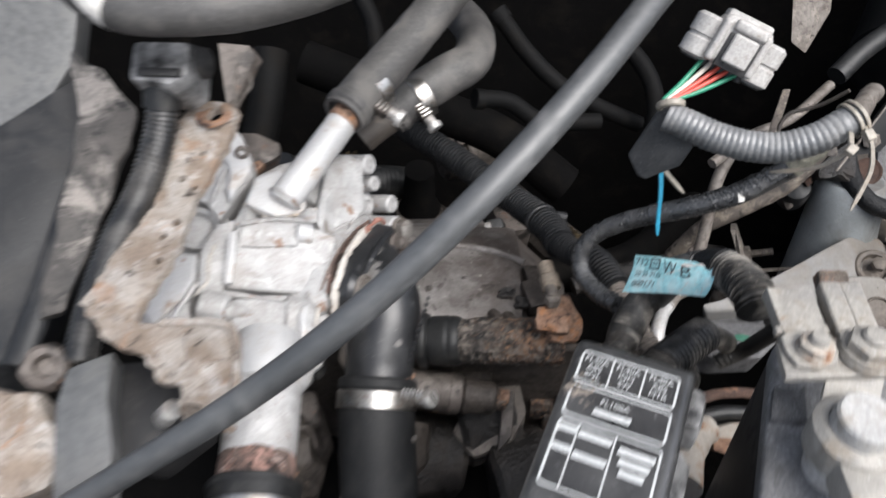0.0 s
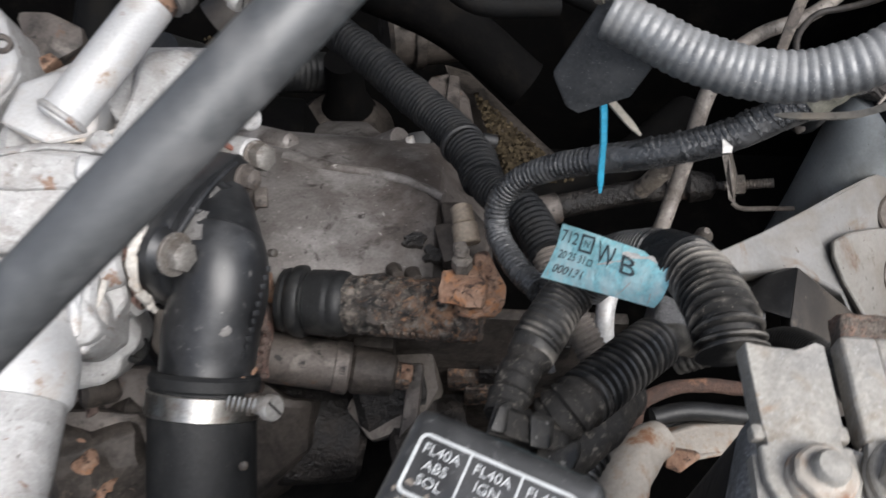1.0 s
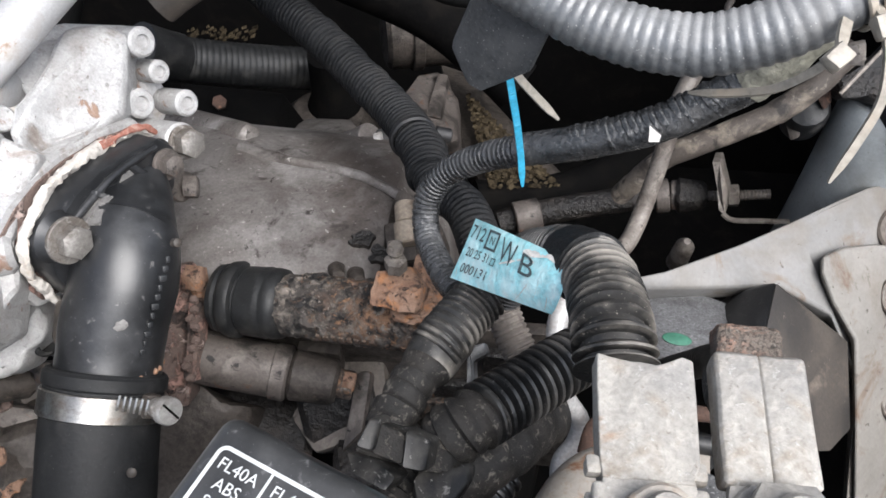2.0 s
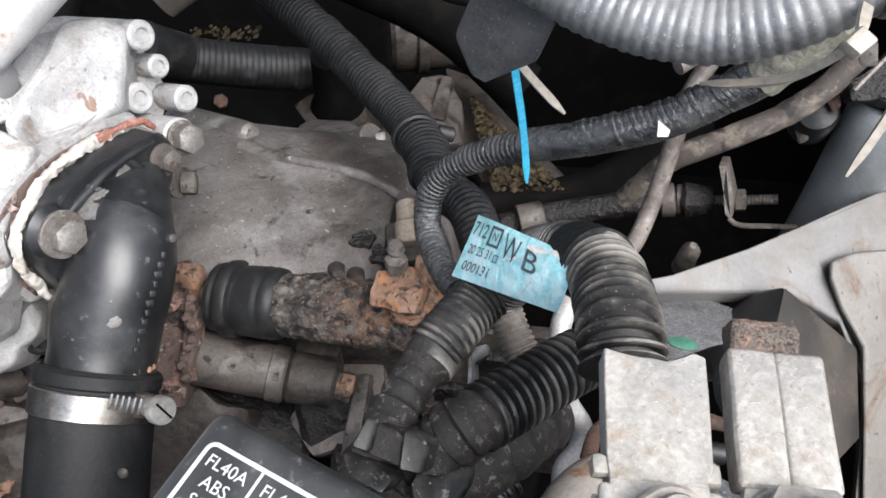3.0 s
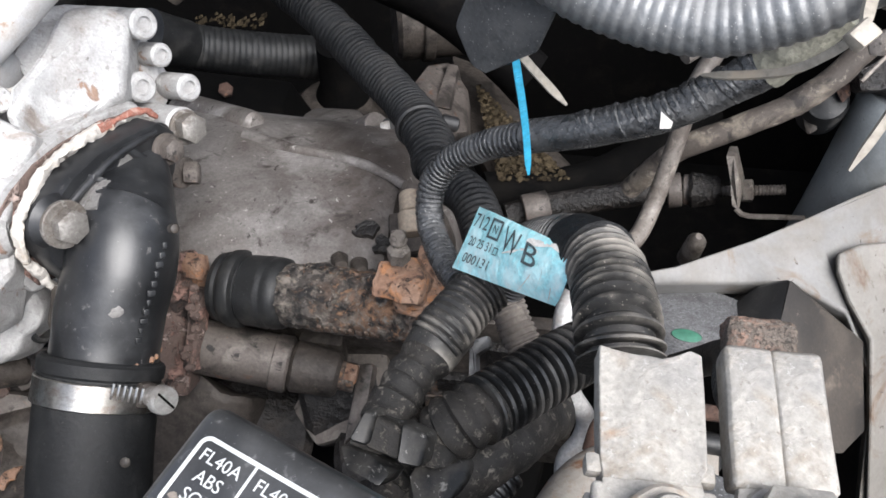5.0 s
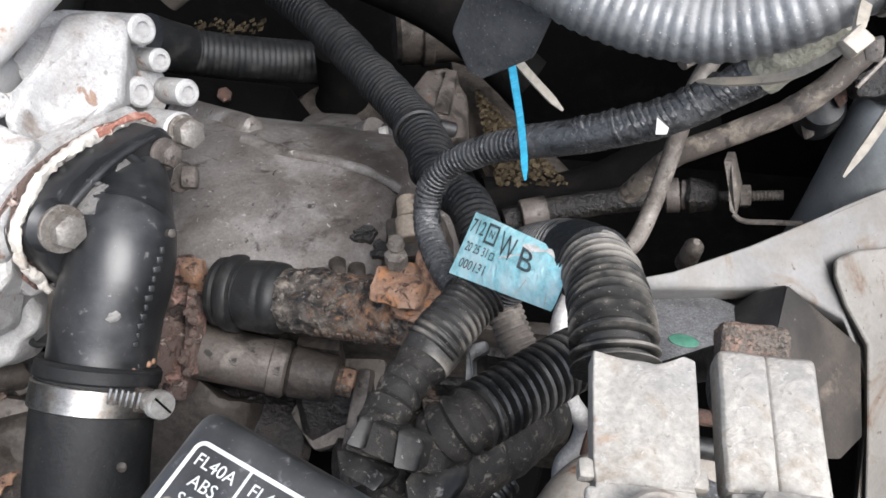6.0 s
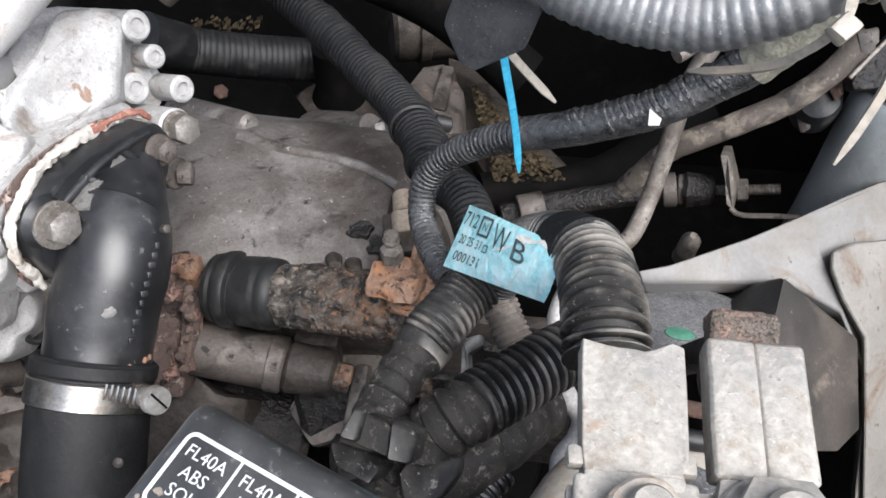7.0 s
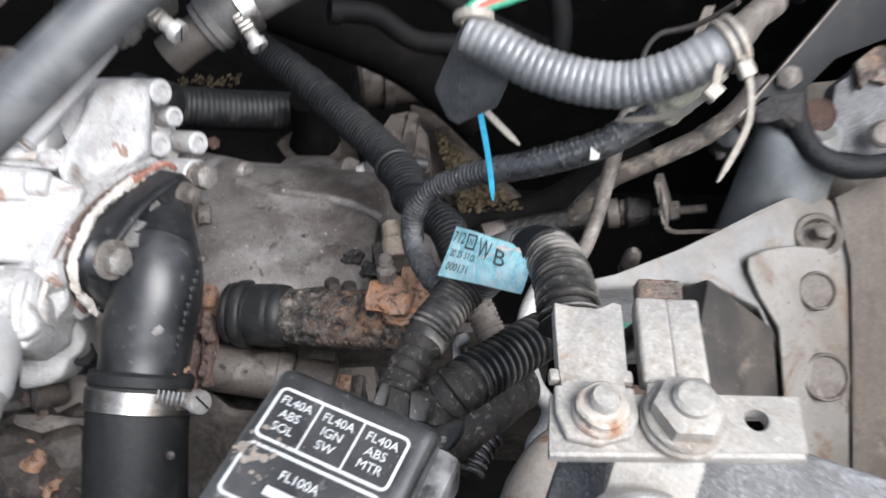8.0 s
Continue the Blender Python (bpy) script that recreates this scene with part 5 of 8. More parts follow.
part("pocket_rust", rough_up(slab([(-0.1140, 0.3613, 0.8638), (-0.1074, 0.3651, 0.8646), (-0.1039, 0.3632, 0.8634), (-0.1084, 0.3570, 0.8616), (-0.1121, 0.3521, 0.8602)], (-0.002, 0.004, -0.008), 0.0012), 0.0008, 0.004), RUST, cover, "orange rust stain")
part("joint_flange", rough_up(slab([(-0.1249, 0.2929, 0.8643), (-0.1166, 0.3039, 0.8695), (-0.1085, 0.3079, 0.8708), (-0.1086, 0.2970, 0.8644), (-0.1100, 0.2754, 0.8521), (-0.1095, 0.2699, 0.8488), (-0.1241, 0.2695, 0.8506), (-0.1247, 0.2805, 0.8571)], (-0.006, 0.012, -0.03), 0.002, 3), 0.0007, 0.008, 2), ALU, cover)
part("lower_joint", rough_up(slab([(-0.1239, 0.2568, 0.8466), (-0.1072, 0.2571, 0.8445), (-0.1054, 0.2465, 0.8381), (-0.1093, 0.2389, 0.8342), (-0.1140, 0.2393, 0.8351), (-0.1230, 0.2468, 0.8407)], (-0.006, 0.012, -0.03), 0.002, 3), 0.0007, 0.008, 2), ALU, cover)
part("sealant_seam", rough_up(tube([(-0.1175, 0.2932, 0.8642), (-0.1197, 0.2859, 0.8602), (-0.1193, 0.2767, 0.8549), (-0.1227, 0.2722, 0.8527), (-0.1247, 0.2691, 0.8512)], 0.0008, 10, 0.0015, wobble=0.0006), 0.0004, 0.003), SEALANT, cover, "cream sealant squeezed along a joint")
part("sealant_seam", rough_up(tube([(-0.1213, 0.2515, 0.8439), (-0.1179, 0.2493, 0.8421), (-0.1156, 0.2442, 0.8388), (-0.1124, 0.2399, 0.8359)], 0.0008, 10, 0.0015, wobble=0.0006), 0.0004, 0.003), SEALANT, cover, "cream sealant squeezed along a joint")
part("lower_bulge", rough_up(slab([(-0.1049, 0.2643, 0.8544), (-0.0875, 0.2660, 0.8542), (-0.0703, 0.2642, 0.8523), (-0.0651, 0.2591, 0.8494), (-0.0566, 0.2479, 0.8432), (-0.0609, 0.2431, 0.8410), (-0.0682, 0.2415, 0.8407), (-0.0785, 0.2461, 0.8436), (-0.0895, 0.2439, 0.8431), (-0.1023, 0.2413, 0.8425)], (-0.004, 0.012, -0.03), 0.005, 4), 0.0007, 0.010, 2), ALU, cover)
part("bulge_edge", rough_up(tube([(-0.0671, 0.2616, 0.8511), (-0.0676, 0.2565, 0.8485), (-0.0662, 0.2505, 0.8453), (-0.0647, 0.2449, 0.8424)], 0.0022, 12, 0.002, radii=[0.0010, 0.0022, 0.0024, 0.0012]), 0.0005, 0.004), ALU_BRIGHT, cover)
part("corner_block", rough_up(slab([(-0.0832, 0.2572, 0.8452), (-0.0673, 0.2628, 0.8438), (-0.063, 0.2528, 0.8395), (-0.0624, 0.2408, 0.8365), (-0.0782, 0.2374, 0.8371), (-0.0862, 0.2456, 0.8413)], (-0.004, 0.012, -0.02), 0.004, 3), 0.0008, 0.01), ALU_BRIGHT, cover)
part("top_ledge", rough_up(slab([(-0.0803, 0.3569, 0.8647), (-0.0622, 0.3725, 0.8583), (-0.0522, 0.3763, 0.8532), (-0.051, 0.3635, 0.8456), (-0.0624, 0.3434, 0.8457), (-0.072, 0.3332, 0.8559), (-0.0782, 0.3396, 0.8637)], (-0.004, 0.012, -0.02), 0.003, 3), 0.0006, 0.012), ALU, cover)
# water pipe stub going down
part("upper_face", rough_up(slab([(-0.0673, 0.363, 0.8676), (-0.0556, 0.3731, 0.8622), (-0.0466, 0.3716, 0.8586), (-0.0457, 0.3582, 0.8489), (-0.0441, 0.3439, 0.8409), (-0.049, 0.3297, 0.8462), (-0.0576, 0.3186, 0.8505), (-0.0605, 0.3034, 0.856), (-0.0647, 0.3081, 0.8649), (-0.0653, 0.3181, 0.8684), (-0.0656, 0.3334, 0.8659), (-0.0666, 0.3486, 0.8658)], (-0.006, 0.012, -0.014), 0.004, 3), 0.0009, 0.008, 2), ALU, cover)
part("outlet_socket", lathe([(-0.008, 0.0165), (0, 0.0185), (0.004, 0.0195), (0.017, 0.0195), (0.019, 0.0185)], (-0.0823, 0.2397, 0.8413), (0.0019, -0.0375, -0.0066), 40), ALU_BRIGHT, cover)
part("outlet_pipe", lathe([(0, 0.0175), (0.030, 0.0175), (0.0405, 0.0173)], (-0.0815, 0.2262, 0.8386), (0.0019, -0.0375, -0.0066), 40), ALU, cover)
part("outlet_rust", rough_up(lathe([(0.040, 0.0174), (0.046, 0.0176), (0.052, 0.0180), (0.060, 0.0180)], (-0.0815, 0.2262, 0.8386), (0.0019, -0.0375, -0.0066), 40), 0.0006, 0.006), RUST_PALE, cover, "pipe end stained with rust")
# bosses with hollow dowel ends
BOSS = V((0.92, -0.42, 0.36)).normalized()
for b, r in (((-0.0433, 0.3743, 0.8528), 0.0062), ((-0.0415, 0.3749, 0.8369), 0.0050), ((-0.0452, 0.3589, 0.8332), 0.0063), ((-0.0312, 0.369, 0.8251), 0.0058)):
    part("bolt_boss", lathe([(0, r), (0.025, r), (0.026, r - 0.001), (0.026, r * 0.52), (0.0245, r * 0.45), (0.0245, 0)], V(b) - BOSS * 0.026, BOSS, 28), ALU, cover)
part("boss_web", slab([(-0.0656, 0.3861, 0.848), (-0.0571, 0.387, 0.8451), (-0.0439, 0.3784, 0.8199), (-0.0445, 0.3678, 0.8148), (-0.0587, 0.3594, 0.823), (-0.0653, 0.3728, 0.8384)], (-0.012, 0.012, -0.01), 0.002), ALU, cover)
cb = V((-0.0265, 0.3467, 0.8246))
b5 = part("corner_boss", rod(cb - BOSS * 0.03, cb, 0.0080, None, 0.001, 28), ALU, cover)
part("bolt_head", join(rod(cb, cb + BOSS * 0.002, 0.0072, None, 0.0006, 24), hexagon(cb + BOSS * 0.002, BOSS, 0.0108, 0.006)), GRUBBY, b5)
part("housing_bolt", join(rod((-0.0323, 0.3382, 0.8068), (-0.028, 0.3367, 0.8076), 0.0068), hexagon((-0.028, 0.3367, 0.8076), (0.0065, 0.0015, -0.001), 0.0088, 0.006)), ALU_BROWN, cover, "grubby brown bolt")
for p in ((-0.0702, 0.315, 0.8644),):
    part("core_plug", lathe([(-0.006, 0.0046), (0.002, 0.0046), (0.0026, 0.004), (0.002, 0.0024), (0.002, 0)], p, (0.75, -0.3, 0.55), 24), ALU, cover)
part("stud", rod((-0.0755, 0.3033, 0.8632), (-0.0669, 0.3042, 0.8609), 0.0056, None, 0.001, 22), ALU_BRIGHT, cover)

pipe = thing("coolant_pipe", (-0.0792, 0.3174, 0.8757), "bare metal coolant pipe rusty at its end", "pipe")
t0, t1 = V((-0.084, 0.3174, 0.8721)), V((-0.05, 0.3713, 0.8949))
part("pipe_wall", rod(t0, t0.lerp(t1, 0.86), 0.0088, None, 0.0008, 32), ALU_BRIGHT, pipe)
part("rusty_end", rod(t0.lerp(t1, 0.855), t0.lerp(t1, 1.0), 0.0089, None, 0.0008, 32), RUST, pipe, "orange rust band")
part("foot", ring(t0.lerp(t1, 0.02), t1 - t0, 0.0087, 0.0100, 0.003, 0.001, 32), ALU, pipe)


def worm_clamp(at, along, r, width, screw_at, screw_dir, label):
    """A band clamp: band, slotted worm housing and screw."""
    c = thing("hose_clamp", at, label, "hose clamp", group="hose clamps")
    z = V(along).normalized()
    part("band", ring(V(at) - z * width / 2, z, r, r + 0.0011, width, 0.0004, 48), CLAMP_STEEL, c)
    s = V(screw_at)
    sd = V(screw_dir).normalized()
    sd = (sd - z * sd.dot(z)).normalized()
    out = (s - V(at))
    out = (out - z * out.dot(z))
    nrm = sd.cross(z)
    if nrm.dot(out) < 0:
        nrm = -nrm
    part("worm_housing", box(at_axes(s - sd * 0.012 - nrm * 0.004, sd, z if nrm.dot(sd.cross(z)) > 0 else -z, nrm), 0.014, width * 0.95, 0.0065, 0.0018), DARK_BROWN, c, "dark worm housing")
    for k in range(5):
        part("thread_slot", box(at_axes(s - sd * (0.007 + 0.0026 * k) + nrm * 0.0025, sd, z if nrm.dot(sd.cross(z)) > 0 else -z, nrm), 0.0010, width * 0.72, 0.0009, 0.0003), CLAMP_STEEL, c)
    head = part("screw", join(lathe([(-0.005, 0.0036), (0, 0.0036), (0.0004, 0.0050), (0.0036, 0.0050), (0.0042, 0.0046)], s, sd, 24)), STEEL, c)
    x, y, _ = frame_of(sd)
    part("slot", box(at_axes(s + sd * 0.00405, x, y, sd), 0.0008, 0.0084, 0.0003, 0.0), DARK, head)
    return c


# thermostat cover: its own axes, two across the flange and one out of it
O = V((-0.0472, 0.3070, 0.8375))
A_, B_, N_ = V((0.2582, 0.9252, -0.278)), V((0.0124, 0.2846, 0.9586)), V((0.966, -0.251, 0.062))


def st(a, b, n):
    """A place on the thermostat cover in millimetres along its axes."""
    return O + (A_ * a + B_ * b + N_ * n) / 1000


FLANGE = [(37, -7), (37.5, 2), (30, 9.5), (15, 11.5), (0, 12), (-14, 9.5), (-25, 4), (-31.5, -3), (-32, -13), (-28.5, -24), (-24, -32), (-10, -36), (10, -32), (25, -22), (33, -14)]
BEAD = [(38, -6), (41, 1), (36, 8.5), (18, 12), (-2, 12.6), (-15, 10.6), (-27, 6.6), (-37.5, -0.5), (-38.5, -8), (-35, -21), (-29.5, -33), (-10, -38), (10, -34), (30, -20)]
stat = thing("thermostat_cover", st(0, -8, 0), "black painted thermostat cover elbow with two bolts", "thermostat cover")
part("flange", rough_up(slab([st(a, b, 12) for a, b in FLANGE], -N_ * 0.0113, 0.0016), 0.0002, 0.01), PLASTIC_CHIP, stat, "chipped black flange")
elbow_line = [st(3, -14, 2), st(0, -14, 11), st(-6, -15, 19.5), st(-15, -23, 24), (-0.0305, 0.2682, 0.8119), (-0.0318, 0.2602, 0.8051), (-0.0324, 0.2502, 0.798)]
part("elbow", tube(elbow_line, 0.019, 44, 0.002, wobble=0.0002, radii=[0.0170, 0.0182, 0.0190, 0.0190, 0.0188, 0.0186, 0.0186]), PLASTIC_CHIP, stat, "glossy black cast elbow")
part("dome", lathe([(-0.014, 0.0192), (-0.008, 0.0190), (-0.002, 0.0172), (0.003, 0.0130), (0.006, 0.0072), (0.0068, 0.0)], st(-5, -14.5, 18), V((0.62, -0.1, 0.78)), 40), PLASTIC_CHIP, stat)
part("bulb", tube([st(23, -5, 9), st(15, -8, 12), st(7, -10.5, 14.5), st(-3, -13.5, 18)], 0.016, 40, 0.0012, wobble=0.0002, radii=[0.0075, 0.0118, 0.0156, 0.0186]), PLASTIC_CHIP, stat)
part("flange_ridge", tube([st(27, 7, 12.4), st(9, 8, 12.4), st(-6, 5.5, 12.4), st(-19, 1.6, 12.4), st(-28, -4, 12.4)], 0.0016, 12, 0.002, radii=[0.0010, 0.0016, 0.0017, 0.0016, 0.0010]), PLASTIC_CHIP, stat)
for rib in ((st(-9, 6, 11), st(-8, 6, 14), st(-2, 0, 17), st(5, -7, 20), st(9, -14, 16), st(6, -12, 11)), (st(10, 7, 11), st(11, 7, 13.5), st(16, 1, 15), st(21, -5, 15), st(22, -12, 11))):
    part("gusset", softened(slab(rib, B_ * 0.0016 + A_ * 0.0012, 0.0), 0.0004, 2), PLASTIC_CHIP, stat)
for sgn, mt in ((-1, GRUBBY), (1, ALU_BROWN)):
    ear = st(-25.5, -1.0, 11.5) if sgn < 0 else st(28.5, -1, 10.5)
    high = 2.6 if sgn < 0 else 1.2
    part("ear_boss", lathe([(-0.001, 0.0096), (high / 1000 * 0.3, 0.0084), (high / 1000 * 0.9, 0.0077), (high / 1000, 0.0072)], ear, N_, 28), PLASTIC_CHIP, stat)
    bolt(stat, ear + N_ * (high / 1000 + (0.0012 if sgn < 0 else 0.0022)), N_ + V((0.0, -0.12, 0.20)), 0.0104 if sgn < 0 else 0.0080, 0.0056, 0, 0, 0.0084 if sgn < 0 else 0.0064, mt)
for k in range(11):
    p = V((-0.005, 0.278, 0.8392)).lerp(V((-0.0149, 0.2548, 0.8139)), k / 10)
    part("raised_mark", box(at_axes(p, *frame_of((0.78, -0.35, 0.52), (0.1, 0.6, 0.8))), 0.0016 + 0.0006 * (k % 3), 0.0022, 0.0010, 0.0004), PLASTIC_CHIP, stat)
part("sight_plug", lathe([(-0.002, 0.0016), (0.0006, 0.0016), (0.001, 0.001)], (-0.004, 0.2852, 0.8393), (0.8, -0.3, 0.5), 14), PLASTIC_BROWN, stat)
part("tail_ear", rough_up(slab([(-0.0525, 0.2705, 0.8177), (-0.0464, 0.271, 0.8197), (-0.044, 0.2576, 0.8073), (-0.051, 0.256, 0.8046), (-0.0546, 0.2611, 0.8074)], (0.0, 0.006, -0.012), 0.002), 0.0008, 0.008, 1), PLASTIC_BROWN, stat)
rr = random.Random(3)
for k in range(20):
    a = k / 20 * 2 * math.pi + 0.3 * rr.random()
    part("rust_flake", rough_up(lathe([(0, 0.0012), (0.0008, 0.0009), (0.001, 0)], V((-0.0326, 0.2536, 0.8005)) + (V((1, 0.05, 0.05)) * math.cos(a) + V((0.0, 0.72, -0.62)) * math.sin(a)) * 0.0192, (0, -0.3, 1), 8), 0.0003, 0.001), RUST, stat)
gasket = thing("gasket", st(0, -8, 0), "cream gasket sealant with rust-red stains", "gasket")
part("bead", rough_up(tube([st(37, 6, 2), st(30, 10.5, 2.2), st(18, 12.8, 2.2), st(0, 13.8, 2), st(-14, 11.4, 2), st(-24, 6.2, 2), st(-32, -1.5, 2), st(-34.5, -9, 2), st(-33.5, -17, 2), st(-30, -26, 2), st(-27, -33, 2)], 0.0021, 14, 0.0012, wobble=0.0012, radii=[0.0010, 0.0013, 0.0016, 0.0020, 0.0021, 0.0019, 0.0018, 0.0017, 0.0017, 0.0020, 0.0012]), 0.0009, 0.0020), SEALANT, gasket)
part("red_bead", rough_up(tube([st(38, 6.5, 3), st(32, 11.2, 3), st(22, 13.6, 3), st(10, 14.2, 3)], 0.0013, 10, 0.0015, wobble=0.0009), 0.0006, 0.002), RED_CRUST, gasket, "red-brown sealant squeezed out at the top")
part("gasket_sheet", rough_up(slab([st(a * 0.98, b * 0.98 + 0.4, -4.2) for a, b in BEAD], -N_ * 0.0014, 0.0004), 0.0005, 0.008, 1), RUST_PALE, gasket, "red-brown gasket paper")
part("casting_pad", slab([st(a * 1.06, b * 1.08 + 1.2, -5.0) for a, b in BEAD], -N_ * 0.022, 0.002), ALU, cover)
rg = random.Random(8)
for p, n_, ra, rb in (((-0.0381, 0.2935, 0.8433), (-0.33, -0.01, 0.94), 0.0062, 0.0046), ((-0.0344, 0.2904, 0.8438), (-0.24, -0.15, 0.96), 0.0050, 0.0038), ((-0.0338, 0.2978, 0.8442), (-0.13, 0.17, 0.98), 0.0034, 0.0026), ((-0.0331, 0.3134, 0.8379), (0.97, -0.25, 0.06), 0.0046, 0.0034), ((-0.0201, 0.2588, 0.8246), (0.55, -0.63, 0.55), 0.0028, 0.0020)):
    n_ = V(n_).normalized()
    x_, y_, _ = frame_of(n_)
    blob = []
    for k in range(18):
        s_, a_ = 0.75 + 0.35 * rg.random(), 2 * math.pi * k / 18
        blob.append(V(p) + x_ * (ra * s_ * math.cos(a_)) + y_ * (rb * s_ * math.sin(a_)) + n_ * 0.00035)
    part("bare_patch", slab(blob, -n_ * 0.0025, 0.0002), BARE_CHIP, stat, "patch of bare grey metal")


hose = thing("radiator_hose", (-0.0447, 0.2316, 0.7602), "thick black rubber radiator hose", "hose")
hl = [(-0.0325, 0.2532, 0.8001), (-0.033, 0.2414, 0.7929), (-0.032, 0.2258, 0.7841), (-0.0306, 0.2076, 0.7721), (-0.0281, 0.1834, 0.7543)]
part("hose_wall", tube(hl, 0.0208, 40, 0.004, wobble=0.0003), HOSE_BLACK, hose)
part("hose_lip", ring((-0.0326, 0.2535, 0.8004), (-0.0005, -0.0118, -0.0072), 0.0190, 0.0216, 0.007, 0.0015, 44), HOSE_BLACK, hose)
part("scuff", lathe([(0, 0.0018), (0.0004, 0.0014), (0.0006, 0)], (-0.0107, 0.2172, 0.7987), (0.2, -0.6, 0.75), 10), PLASTIC_BROWN, hose)
worm_clamp((-0.0328, 0.2432, 0.7942), (-0.0005, -0.0118, -0.0072), 0.0209, 0.0094, (-0.0049, 0.2387, 0.8035), (0.80, -0.42, 0.36), "bright steel worm-drive clamp on the radiator hose")

big_clamp = [o for o in bpy.data.objects if o.name.startswith("hose_clamp")][0]
for k in range(6):
    p = V((-0.0175, 0.2364, 0.8115)).lerp(V((-0.0084, 0.237, 0.8089)), k / 5)
    x, y, z = frame_of((0.15, -0.75, 0.62), (0.25, 0.6, 0.75))
    part("thread_slot", box(at_axes(p, x, y, z), 0.0009, 0.0060, 0.0009, 0.0003), CLAMP_STEEL, big_clamp)

# ---- heater hoses at the back ----
hose_a = thing("heater_hose", (-0.0206, 0.4154, 0.8988), "dusty grey rubber heater hose", "hose", group="heater hoses")
part("hose_wall", tube([(-0.0535, 0.3649, 0.8956), (-0.0402, 0.388, 0.9009), (-0.0191, 0.4269, 0.9074), (0.0059, 0.4761, 0.9153), (0.036, 0.5329, 0.9276)], 0.0130, 30, 0.004, wobble=0.0003, bore=0.004), RUBBER_GREY, hose_a)
part("end_lip", ring((-0.0524, 0.3669, 0.8961), (0.0133, 0.0231, 0.0053), 0.0128, 0.0141, 0.007, 0.0014, 30), RUBBER_GREY, hose_a)
hose_b = thing("heater_hose", (0.0019, 0.4459, 0.8714), "dusty grey rubber heater hose bent at its end", "hose", group="heater hoses")
part("hose_wall", tube([(-0.0352, 0.4251, 0.8528), (-0.0185, 0.4348, 0.8615), (0.0018, 0.4489, 0.8674), (0.0186, 0.475, 0.8642), (0.0207, 0.5192, 0.8586), (0.0074, 0.5678, 0.851)], 0.0140, 30, 0.004, wobble=0.0003, bore=0.004), RUBBER_GREY, hose_b)
part("end_lip", ring((-0.0334, 0.4262, 0.8538), (0.0167, 0.0097, 0.0087), 0.0138, 0.0150, 0.006, 0.0012, 30), RUBBER_GREY, hose_b)
part("pipe_end", tube([(-0.0535, 0.4124, 0.8441), (-0.0443, 0.4179, 0.849), (-0.0315, 0.4265, 0.854)], 0.0105, 24, 0.004), PLASTIC_BROWN, hose_b)
worm_clamp((-0.0403, 0.3865, 0.898), (0.0211, 0.039, 0.0065), 0.0131, 0.0090, (-0.0238, 0.3669, 0.8932), (0.6, -0.5, -0.3), "bright worm clamp on a heater hose")
worm_clamp((-0.0159, 0.4343, 0.8609), (0.0203, 0.0141, 0.0059), 0.0141, 0.0090, (-0.0065, 0.4137, 0.8541), (0.4, -0.6, -0.5), "bright worm clamp on a bent heater hose")
top_hose = thing("radiator_top_hose", (-0.0815, 0.299, 0.9981), "thick black hose with a pale paper band", "hose")
part("hose_wall", tube([(-0.1591, 0.3426, 1.0173), (-0.1436, 0.3066, 1.0062), (-0.1224, 0.2915, 1.0013), (-0.0991, 0.289, 1.0004), (-0.073, 0.2941, 0.9998), (-0.0466, 0.3144, 0.9974), (-0.0164, 0.3539, 0.9926)], 0.0104, 30, 0.004, wobble=0.0002), RUBBER_GREY, top_hose)
part("paper_band", tube([(-0.1339, 0.2985, 1.0047), (-0.1284, 0.2945, 1.0032), (-0.122, 0.2915, 1.0013)], 0.0109, 30, 0.003, caps=False), WHITE_TAPE, top_hose)

# ---- left side: bracket, plug, corrugated hose, fan shroud ----
brk = thing("lifting_bracket", (-0.1054, 0.251, 0.9159), "rusty grey steel bracket with a hole and serrated edge", "bracket")
def pierced(outline, holes, depth):
    """A flat plate with round holes through it."""
    bm = bmesh.new()
    vs = [bm.verts.new(p) for p in outline]
    es = [bm.edges.new((vs[k], vs[(k + 1) % len(vs)])) for k in range(len(vs))]
    up = V(depth).normalized()
    x, y, _ = frame_of(up)
    for c, r in holes:
        hv = [bm.verts.new(V(c) + x * (r * math.cos(2 * math.pi * k / 14)) + y * (r * math.sin(2 * math.pi * k / 14))) for k in range(14)]
        es += [bm.edges.new((hv[k], hv[(k + 1) % 14])) for k in range(14)]
    bmesh.ops.triangle_fill(bm, edges=es, use_beauty=True, normal=up)
    ext = bmesh.ops.extrude_face_region(bm, geom=bm.faces[:])
    bmesh.ops.translate(bm, verts=[g for g in ext["geom"] if isinstance(g, bmesh.types.BMVert)], vec=V(depth))
    bmesh.ops.recalc_face_normals(bm, faces=bm.faces[:])
    return bm


def ragged(outline, step, amount, seed):
    """The outline in short steps, eaten in and out a little by rust."""
    rw, rim_pts = random.Random(seed), []
    for k, a in enumerate(outline):
        a, b = V(a), V(outline[(k + 1) % len(outline)])
        count = max(1, int((b - a).length / step))
        side_ = (b - a).normalized().cross(V((0, -0.1, 1)))
        rim_pts += [a.lerp(b, j / count) + side_ * rw.uniform(-amount, amount) for j in range(count)]
    return rim_pts


